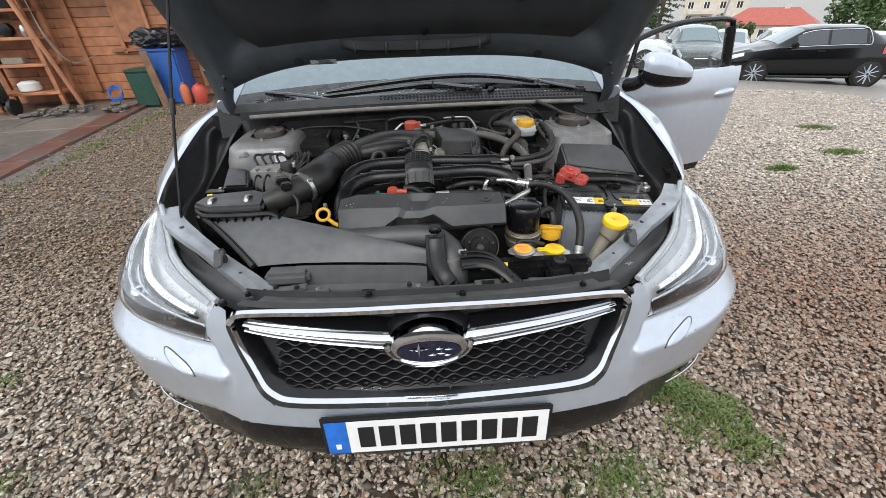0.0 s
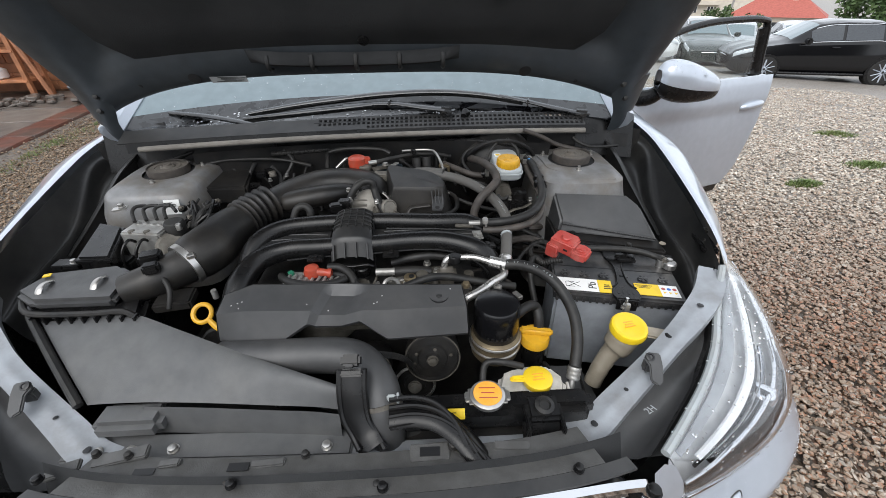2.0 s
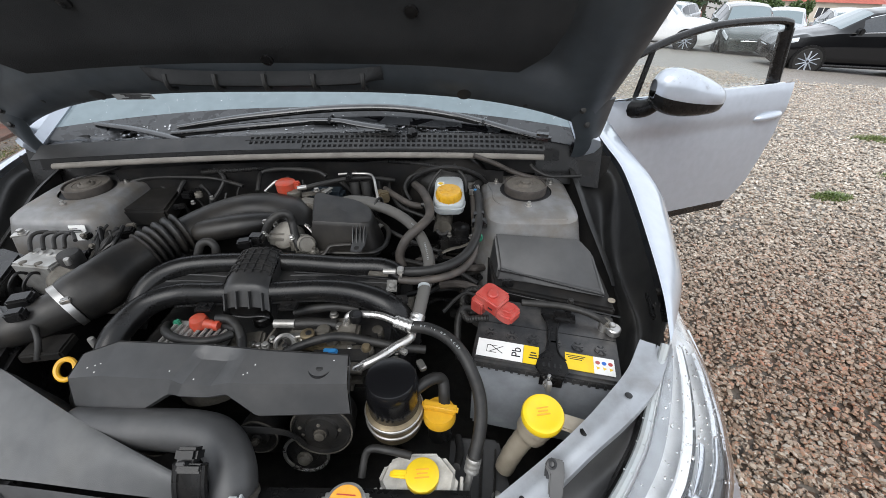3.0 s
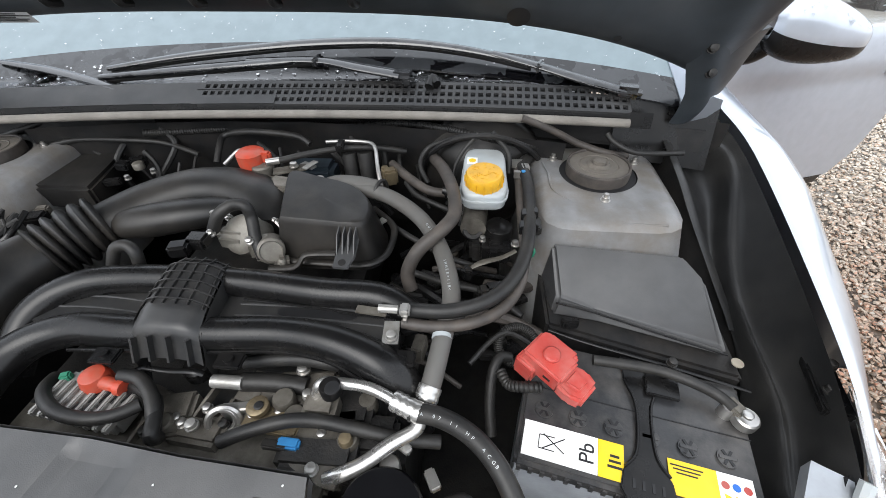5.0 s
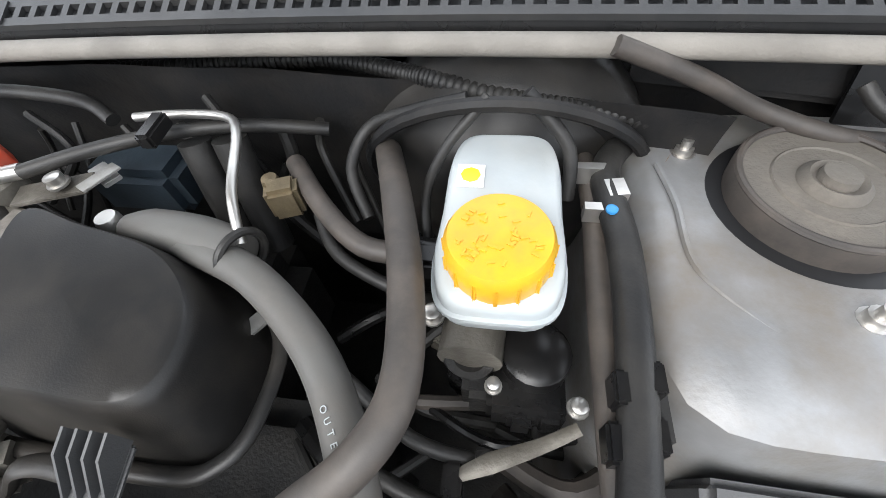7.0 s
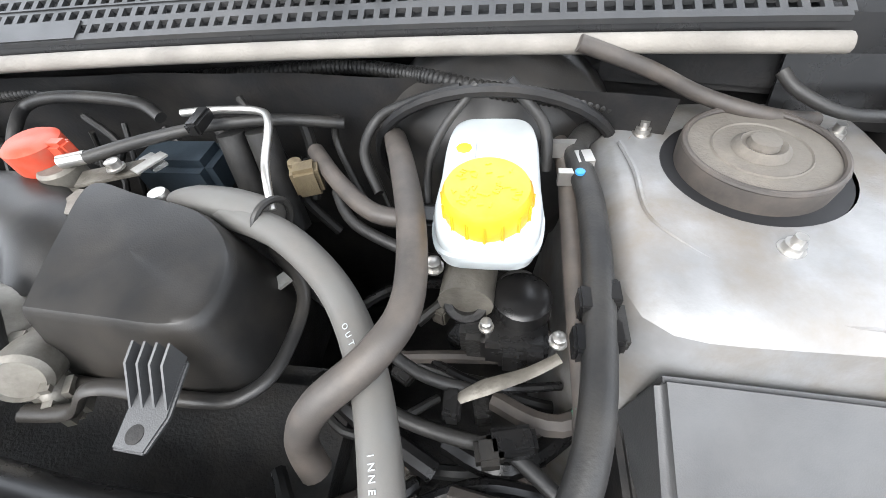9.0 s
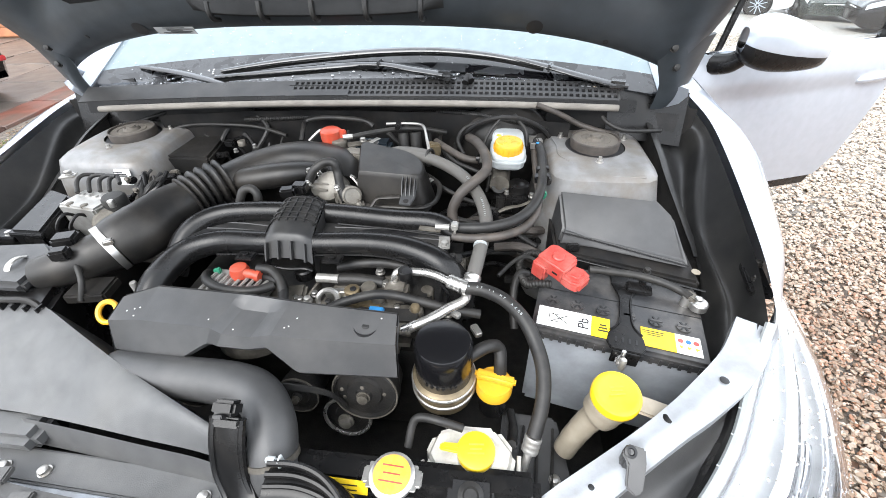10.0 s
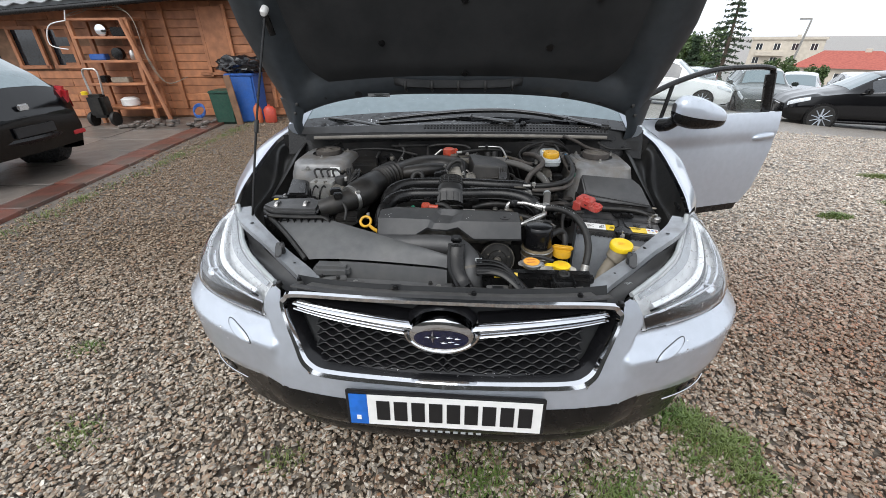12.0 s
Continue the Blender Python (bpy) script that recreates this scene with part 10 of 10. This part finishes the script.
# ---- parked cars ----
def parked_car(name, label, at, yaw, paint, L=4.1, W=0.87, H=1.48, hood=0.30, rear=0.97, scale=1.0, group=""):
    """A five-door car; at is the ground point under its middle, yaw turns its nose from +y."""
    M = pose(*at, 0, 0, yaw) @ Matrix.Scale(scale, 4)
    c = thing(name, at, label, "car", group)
    F = [0.0, 0.02, 0.06, 0.15, hood - 0.02, hood + 0.13, 0.55, 0.75, rear - 0.12, rear - 0.03, rear + 0.02, 1.0]
    ZB = [0.30, 0.24, 0.20, 0.19, 0.19, 0.19, 0.19, 0.19, 0.20, 0.22, 0.26, 0.34]
    BELT = [0.60, 0.70, 0.76, 0.84, 0.93, 0.95, 0.97, 1.0, 1.02, 1.0, 0.92, 0.72]
    ROOF = [0.62, 0.73, 0.80, 0.90, 1.0, H - 0.06, H, H - 0.01, H - 0.07, H - 0.28, 1.02, 0.76]
    WD = [0.70, 0.80, 0.88, 0.97, 1.0, 1.0, 1.0, 1.0, 0.98, 0.95, 0.92, 0.84]
    RW = [0.60, 0.66, 0.70, 0.76, 0.80, 0.66, 0.68, 0.68, 0.66, 0.68, 0.72, 0.70]

    def skin(f, q, out=0.0):
        """f along the car, q from the sill (0) over the belt (0.5) to the roof's middle (1)."""
        zb, be, ro, w, rw = (float(np.interp(f, F, t)) for t in (ZB, BELT, ROOF, WD, RW))
        w *= W
        rw *= W
        px = [0.90 * w, w, 1.0 * w, 0.965 * w, rw, rw * 0.6, 0]
        pz = [zb, zb + 0.18, zb + 0.6 * (be - zb), be, ro - 0.05 * (ro > be + 0.06), ro - 0.012, ro]
        k = [0, 0.14, 0.32, 0.5, 0.78, 0.9, 1.0]
        x, z = float(np.interp(q, k, px)), float(np.interp(q, k, pz))
        return Vector((x + out * (1 if q < 0.8 else 0), L * (0.5 - f), z + out * (0.3 if q < 0.8 else 1)))

    def both(fn, nu, nv):
        bm = bmesh.new()
        for sg in (1, -1):
            grid(lambda a, b, sg=sg: M @ Vector((sg * fn(a, b).x, fn(a, b).y, fn(a, b).z)), nu, nv, bm=bm)
        return bm
    ends = [both(lambda a, b, fe=fe: Vector((skin(fe, a).x * (1 - b), skin(fe, a).y + (0.03 if fe < 0.5 else -0.03) * b, skin(fe, a).z)), 16, 4) for fe in (0.0, 1.0)]
    part("body", merge(both(lambda a, b: skin(a, b), 48, 28), *ends), paint, c)
    for nm, f0, f1, q0, q1 in (("windscreen", hood - 0.005, hood + 0.125, 0.80, 1.0), ("rear_window", rear - 0.115, rear + 0.008, 0.79, 1.0)):
        part(nm, both(lambda a, b: skin(f0 + (f1 - f0) * a, q0 + (q1 - q0) * b, 0.006), 12, 6), M_WSGLASS, c)
    for sg in (1, -1):
        for f0, f1 in ((hood + 0.09, 0.545), (0.56, 0.74), (0.755, rear - 0.13)):
            part("side_window", grid(lambda a, b, sg=sg: M @ Vector((sg * skin(f0 + (f1 - f0) * a, 0.53 + 0.22 * b, 0.006).x, skin(f0 + (f1 - f0) * a, 0.53 + 0.22 * b).y, skin(f0 + (f1 - f0) * a, 0.53 + 0.22 * b).z)), 6, 4), M_WINDOW, c)
        part("window_trim", tube([M @ Vector((sg * (skin(f, 0.515).x + 0.008), skin(f, 0.515).y, skin(f, 0.515).z)) for f in (hood + 0.04, 0.5, 0.7, rear - 0.12)] + [M @ Vector((sg * (skin(f, 0.76).x + 0.008), skin(f, 0.76).y, skin(f, 0.76).z)) for f in (rear - 0.14, 0.7, 0.5, hood + 0.11)], 0.010, 6), M_CHROME, c)
        hl_ = part("headlamp", grid(lambda a, b, sg=sg: M @ (Vector((sg, 1, 1)) * 1.0 * 0 + Vector((sg * skin(0.012 + 0.10 * a, 0.40 + 0.12 * b + 0.05 * a, 0.010).x, skin(0.012 + 0.10 * a, 0.40).y + 0.012, skin(0.012 + 0.10 * a, 0.40 + 0.12 * b + 0.05 * a).z))), 8, 4), M_LAMP, c)
        part("tail_lamp", grid(lambda a, b, sg=sg: M @ Vector((sg * skin(rear - 0.05 + 0.06 * a, 0.38 + 0.18 * b, 0.010).x, skin(rear - 0.05 + 0.06 * a, 0.38).y - 0.01, skin(rear - 0.05 + 0.06 * a, 0.38 + 0.18 * b).z)), 8, 6), M_TAIL, c)
        part("mirror", rbox(M @ Vector((sg * (W + 0.10), L * (0.5 - hood - 0.06), 1.0)), (0.20 * scale, 0.12 * scale, 0.14 * scale), 0.03, rz=yaw), paint, c)
        part("door_handle", tube([M @ Vector((sg * (W * 1.0 + 0.015), L * (0.5 - f), 0.86)) for f in (0.50, 0.515, 0.54)], 0.016, 6), paint, c)
        part("sill", tube([M @ Vector((sg * W * 0.99, L * (0.5 - f), 0.24)) for f in (0.27, 0.5, 0.72)], 0.03, 6), M_PLAST, c)
        for f in (0.19, 0.81):
            o = M @ Vector((sg * (W - 0.10), L * (0.5 - f), 0.315))
            ax = (M.to_3x3() @ Vector((sg, 0, 0))).normalized()
            k = scale
            arch = part("wheel_arch", lathe([(0.36 * k, -0.1), (0.36 * k, 0.103 * k), (0.33 * k, 0.104 * k)], o, 28, axis=ax), M_PLAST, c)
            wh = part("wheel", lathe([(0.21 * k, -0.09), (0.29 * k, -0.095), (0.315 * k, -0.07), (0.315 * k, 0.09 * k), (0.29 * k, 0.112 * k), (0.215 * k, 0.112 * k)], o, 32, axis=ax), M_RUBBER, c)
            part("rim", lathe([(0.245 * k, 0.113 * k), (0.232 * k, 0.114 * k), (0.215 * k, 0.06 * k), (0.05 * k, 0.05 * k)], o, 32, axis=ax), M_DARKMET, wh)
            sb = bmesh.new()
            side_v = ax.cross(Vector((0, 0, 1)))
            for i in range(10):
                t = 2 * math.pi * i / 10
                d1 = side_v * math.cos(t) + Vector((0, 0, 1)) * math.sin(t)
                d2 = side_v * math.cos(t + 0.28) + Vector((0, 0, 1)) * math.sin(t + 0.28)
                tube([o + ax * 0.105 * k + d1 * 0.03 * k, o + ax * 0.110 * k + d2 * 0.235 * k], [0.030 * k, 0.020 * k], 6, n=2, bm=sb, squash=0.5)
            part("spokes", sb, M_PAINT, wh, "pale alloy spokes")
    gz = part("front_grille", grid(lambda a, b: M @ Vector((-0.42 + 0.84 * a, L * 0.5 + 0.012 - 0.05 * (2 * a - 1) ** 2, 0.40 + 0.20 * b)), 8, 3, 0.01), M_INKHOLE, c)
    part("grille_bar", tube([M @ Vector((x, L * 0.5 + 0.025 - 0.28 * x * x, 0.58 - 0.03 * abs(x))) for x in (-0.4, -0.2, 0, 0.2, 0.4)], 0.014, 6), M_CHROME, c)
    part("rear_plate", rbox(M @ Vector((0, -L * 0.5 - 0.040, 0.60)), (0.52 * scale, 0.02, 0.11 * scale), 0.004, rz=yaw), M_INKHOLE, c)
    part("rear_bar", tube([M @ Vector((x, -L * 0.5 - 0.02 + 0.3 * x * x, 0.50)) for x in (-0.5, 0, 0.5)], 0.04, 8), M_PLAST, c)
    part("rear_wiper", tube([M @ Vector((0.05, -L * 0.5 + 0.20, 1.10)), M @ Vector((-0.30, -L * 0.5 + 0.16, 1.06))], 0.012, 6), M_INKHOLE, c)
    for sg in (1, -1):
        part("tail_lamp", rbox(M @ Vector((sg * W * 0.80, -L * 0.5 + 0.10, 0.90)), (0.15 * scale, 0.16 * scale, 0.26 * scale), 0.04, rz=yaw + sg * 18, rx=12), M_TAIL, c)
        part("reflector", rbox(M @ Vector((sg * W * 0.74, -L * 0.5 + 0.01, 0.46)), (0.20 * scale, 0.05, 0.05), 0.01, rz=yaw), M_TAIL, c)
    part("rear_badge", rbox(M @ Vector((0, -L * 0.5 - 0.005, 0.86)), (0.14 * scale, 0.03, 0.07 * scale), 0.012, rz=yaw), M_CHROME, c)
    return c


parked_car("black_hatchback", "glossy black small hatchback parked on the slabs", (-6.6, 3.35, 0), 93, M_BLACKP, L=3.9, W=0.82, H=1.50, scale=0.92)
parked_car("black_five_door", "glossy black five-door car on bright wheels", (10.73, 11.4, ground_z(10.73, 11.4)), 72, M_BLACKP, L=4.2, W=0.88, H=1.44, rear=0.89)
parked_car("dark_green_car", "dark green car parked nose-out behind the door glass", (10.6, 16.2, ground_z(10.6, 16.2)), 158, M_GREENP, L=4.2)
parked_car("white_people_carrier", "white people carrier in the row of cars", (7.4, 16.4, ground_z(7.4, 16.4)), 238, M_WHITEP, L=4.4, H=1.62)
for nm, lb, x, y, yw, mt, hh in (("grey_hatchback", "pale grey hatchback parked nose-out", 2.2, 14.9, 165, M_GREYP, 1.5), ("silver_car", "pale silver car in the row", 10.8, 12.0, 150, M_GREYP, 1.48), ("white_saloon", "white saloon in the row", 13.0, 11.5, 150, M_WHITEP, 1.45),
                             ("silver_estate", "silver estate car in the row", 11.5, 15.5, 145, M_GREYP, 1.5), ("pale_hatchback", "pale silver hatchback in the row", 8.6, 17.5, 135, M_GREYP, 1.5), ("dark_saloon", "dark saloon at the end of the row", 14.2, 8.3, 150, M_BLACKP, 1.46), ("white_hatchback", "white hatchback at the back of the row", 15.6, 14.0, 150, M_WHITEP, 1.5)):
    parked_car(nm, lb, (1.3 * x, 1.3 * y + 0.25, ground_z(1.3 * x, 1.3 * y)), yw, mt, H=hh, group="parked cars in the row")


# ---- houses, trees and pole in the distance ----
def house(name, label, at, yaw, size, roof, wallm, roofm, cols, rows):
    w, d, h = size
    M = pose(*at, 0, 0, yaw)
    hs = thing(name, at, label, "house")
    bm = rbox((0, 0, h / 2), (w, d, h), 0.02, seg=1)
    bmesh.ops.transform(bm, matrix=M, verts=bm.verts)
    part("wall", bm, wallm, hs)
    if roof > 0.8:
        bm = bmesh.new()
        lo = [bm.verts.new(M @ Vector((x * (w / 2 + 0.5), y * (d / 2 + 0.5), h - 0.1))) for x, y in ((-1, -1), (1, -1), (1, 1), (-1, 1))]
        hi = [bm.verts.new(M @ Vector((x * w * 0.28, 0, h + roof))) for x in (-1, 1)]
        for f in ((lo[0], lo[1], hi[1], hi[0]), (lo[2], lo[3], hi[0], hi[1]), (lo[1], lo[2], hi[1]), (lo[3], lo[0], hi[0]), (lo[3], lo[2], lo[1], lo[0])):
            bm.faces.new(f)
        part("roof", bm, roofm, hs)
    else:
        bm = rbox((0, 0, h + roof / 2), (w + 0.6, d + 0.6, roof), 0.02, seg=1)
        bmesh.ops.transform(bm, matrix=M, verts=bm.verts)
        part("roof", bm, roofm, hs)
    bm = rbox((w * 0.15, 0, h + roof * 0.9), (0.7, 0.7, 1.0), 0.02, seg=1)
    bmesh.ops.transform(bm, matrix=M, verts=bm.verts)
    part("chimney", bm, wallm, hs)
    for i in range(cols):
        for j in range(rows):
            cx, cz = -w / 2 + w * (i + 0.5) / cols, h - 1.35 - 2.7 * j
            bm = rbox((cx, -d / 2 - 0.02, cz), (w / cols * 0.36, 0.06, 1.2), 0.01, seg=1)
            bmesh.ops.transform(bm, matrix=M, verts=bm.verts)
            wn_ = part("window", bm, M_WINDOW, hs)
            for ex in (-1, 0, 1):
                bm = rbox((cx + ex * w / cols * 0.18, -d / 2 - 0.05, cz), (0.08, 0.05, 1.26), 0.005, seg=1)
                bmesh.ops.transform(bm, matrix=M, verts=bm.verts)
                part("frame", bm, M_WHITE, wn_)
    bm = rbox((-w * 0.2, -d / 2 - 0.6, h - 2.7), (w * 0.4, 1.2, 0.8), 0.02, seg=1)
    bmesh.ops.transform(bm, matrix=M, verts=bm.verts)
    part("balcony", bm, wallm, hs)
    return hs


house("flat_roofed_house", "cream two-storey house with flat roof and balcony", (68, 104, -6.9), -30, (12.5, 8, 7.3), 0.5, M_PLASTER, M_PLASTER, 4, 2)
house("red_roofed_house", "cream house with red tiled roof", (53.0, 66.5, -7.6), -42, (11, 8, 4.9), 2.0, M_PLASTER, M_TILE, 3, 2)
house("far_house", "pale house behind the trees", (18, 56, -5.6), -15, (10, 8, 4.6), 1.4, M_PLASTER, M_TILE, 4, 2)


def leaves(centre, rad, k, size, rng, vs, fs):
    for _ in range(k):
        d = Vector((rng.gauss(0, 1), rng.gauss(0, 1), rng.gauss(0, 1))).normalized() * rng.random() ** 0.4
        p = centre + Vector((d.x * rad[0], d.y * rad[1], d.z * rad[2]))
        a = Vector((rng.gauss(0, 1), rng.gauss(0, 1), rng.gauss(0, 1))).normalized() * size * rng.uniform(0.6, 1.4)
        b = a.cross(Vector((rng.gauss(0, 1), rng.gauss(0, 1), rng.gauss(0, 1)))).normalized() * size * 0.5
        i = len(vs)
        vs += [p - a, p + b, p + a, p - b]
        fs.append((i, i + 1, i + 2, i + 3))


def crown_part(vs, fs, material, parent):
    me = bpy.data.meshes.new("crown")
    me.from_pydata(vs, [], fs)
    me.materials.append(material)
    ob = new("crown", me)
    ob.parent = parent
    ob.matrix_parent_inverse = Matrix.Translation(-Vector(parent.location))


def conifer(at, h, seed):
    rng = random.Random(seed)
    t = thing("conifer", at, "tall dark spruce with drooping branches", "tree", "dark spruces")
    o = Vector(at)
    part("trunk", tube([o, o + Vector((0.05, 0, h * 0.5)), o + Vector((0, 0, h))], [0.22, 0.13, 0.02], 8), M_BARK, t)
    vs, fs = [], []
    lb = bmesh.new()
    for i in range(26):
        z = h * (0.10 + 0.88 * i / 26)
        r = ((h - z) * 0.24 + 0.12) * rng.uniform(0.6, 1.15)
        for j in range(5):
            a = rng.uniform(0, 6.283)
            e = o + Vector((r * math.cos(a), r * math.sin(a), z - 0.18 * r))
            tube([o + Vector((0, 0, z)), e], [0.03, 0.008], 4, n=2, bm=lb)
            for q in range(7):
                p = (o + Vector((0, 0, z))).lerp(e, 0.25 + 0.12 * q)
                leaves(p, (0.24, 0.24, 0.10), 3, 0.13, rng, vs, fs)
    tagged(part("limb", lb, M_BARK, t, "thin bare spruce limbs"), kind="stuff")
    crown_part(vs, fs, M_CONIFER, t)


def bush(name, at, w, h, seed, label, category="bush"):
    rng = random.Random(seed)
    t = thing(name, at, label, category)
    o = Vector(at)
    lb = bmesh.new()
    vs, fs = [], []
    tube([o, o + Vector((0.05, 0.02, h * 0.45))], [0.10, 0.06], 6, bm=lb)
    for i in range(14):
        a = rng.uniform(0, 6.283)
        e = o + Vector((w * rng.uniform(0.2, 0.9) * math.cos(a), w * rng.uniform(0.2, 0.9) * math.sin(a), h * rng.uniform(0.45, 0.95)))
        tube([o + Vector((0, 0, h * 0.3)), e], [0.05, 0.012], 5, n=3, bm=lb)
        leaves(e, (w * 0.33, w * 0.33, h * 0.16), 260, 0.11 * max(1, h / 4), rng, vs, fs)
    part("trunk", lb, M_BARK, t)
    crown_part(vs, fs, M_LEAF, t)


conifer((19.6, 36, -5.0), 11.5, 2)
conifer((18.2, 38, -5.0), 6.6, 7)
for i, (x, y, w, h) in enumerate(((20.5, 44, 3.2, 6.6), (16.5, 42, 2.6, 6.2), (25.5, 38, 1.6, 4.2), (27.2, 37, 1.3, 3.8), (31.0, 30, 2.4, 6.4), (34.5, 28, 2.4, 6.0), (12.0, 44, 2.6, 6.4))):
    bush("tree", (x, y, -4.8), w, h, 20 + i, "green leafy tree behind the parked cars", "tree")
pole = thing("street_lamp", (27.3, 40, -5), "slim concrete lamp pole", "street lamp")
part("pole", tube([(27.0, 40, -5), (27.5, 39.8, 0.0), (27.7, 39.7, 2.5)], [0.12, 0.09, 0.06], 8), M_POLE, pole)
part("lamp_head", rbox((27.3, 39.8, 2.55), (0.9, 0.25, 0.12), 0.03), M_POLE, pole)

# plain fence added unseen behind the way in, to darken reflections on the nose
M_FENCE = mat("added_dark_fence", (0.09, 0.085, 0.075), (0.06, 0.06, 0.05), rough=0.8, scale=3, bump=0.3)
fence = solo("unseen_wall_south", merge(*[rbox((-14 + 1.0 * i, -8.5 - 0.004 * (i % 3), 1.15), (0.985, 0.08, 2.3), 0.01, seg=1) for i in range(29)]), M_FENCE, "plain dark board fence, unseen, added to darken nose reflections", "fence", kind="structure")

# ---- slabs, red edging and boards, many alike pieces ----
pav = thing("pavement", (-6.3, 4.3, 0), "wet concrete slabs", "pavement", kind="structure")
PU, PV = Vector((-0.125, 0.992, 0)), Vector((-0.992, -0.125, 0))
PANG = math.degrees(math.atan2(PU.y, PU.x)) - 90
slab = to_mesh("slab", rbox((0, 0, 0), (0.985, 0.735, 0.06), 0.006, seg=1), M_SLAB)
red = to_mesh("edging_slab", rbox((0, 0, 0), (0.345, 0.735, 0.065), 0.006, seg=1), M_BRICK)
rp = random.Random(9)
for j in range(9):
    for i in range(6):
        p = Vector((-3.98, 1.35, -0.012)) + PU * (0.75 * j + (0.2 if i % 2 else 0.0)) + PV * (0.86 + 1.0 * i)
        piece("slab", slab, Matrix.Translation((0, 0, rp.uniform(-0.004, 0.004))) @ pose(p.x, p.y, p.z, rp.uniform(-0.5, 0.5), rp.uniform(-0.4, 0.4), PANG + rp.uniform(-0.4, 0.4)), pav)
    p = Vector((-3.98, 1.35, -0.008)) + PU * 0.75 * j + PV * 0.17
    piece("edging_slab", red, pose(p.x, p.y, p.z, 0, rp.uniform(-1.5, 1.5), PANG + rp.uniform(-1, 1)), pav)
board = to_mesh("board", rbox((0, 0, 0), (1.80, 0.030, 0.138), 0.006, seg=1), M_WOOD)
for j in range(14):
    for i in range(4):
        s0 = 0.95 + 1.805 * i - (0.6 if j % 2 else 0.0)
        z = 0.12 + 0.142 * j
        if 0.97 < z < 1.65 and s0 < 2.3:
            continue
        piece("board", board, pose(*sp(s0, z, -0.045 + rp.uniform(-0.003, 0.003)), rp.uniform(-1.5, 1.5), 0, SANG), shed)

# roof tiles of the shed, rows of alike curved pieces
roof_at = lambda a, v: sp(-0.5 + 7.9 * a, 1.74 + 0.75 * v + 0.55 * a, 0.55 - 2.2 * v)
tile = to_mesh("tile", grid(lambda a, v: Vector(((a - 0.5) * 0.31, (v - 0.5) * 0.42, 0.018 * math.cos(2 * math.pi * a) + 0.022 * (1 - v))), 8, 2, 0.012), M_ROOFT)
for j in range(6):
    for i in range(26):
        a, v = (i + 0.5) / 26, (j + 0.42) / 6.0
        along_x = (roof_at(a + 0.01, v) - roof_at(a, v)).normalized()
        up_slope = (roof_at(a, v + 0.01) - roof_at(a, v)).normalized()
        nrm = along_x.cross(up_slope).normalized()
        up_slope = nrm.cross(along_x)
        p = roof_at(a, v) + nrm * (0.056 + rp.uniform(-0.003, 0.003))
        m = Matrix((along_x, up_slope, nrm)).transposed().to_4x4()
        m.translation = p
        piece("tile", tile, m, shed)
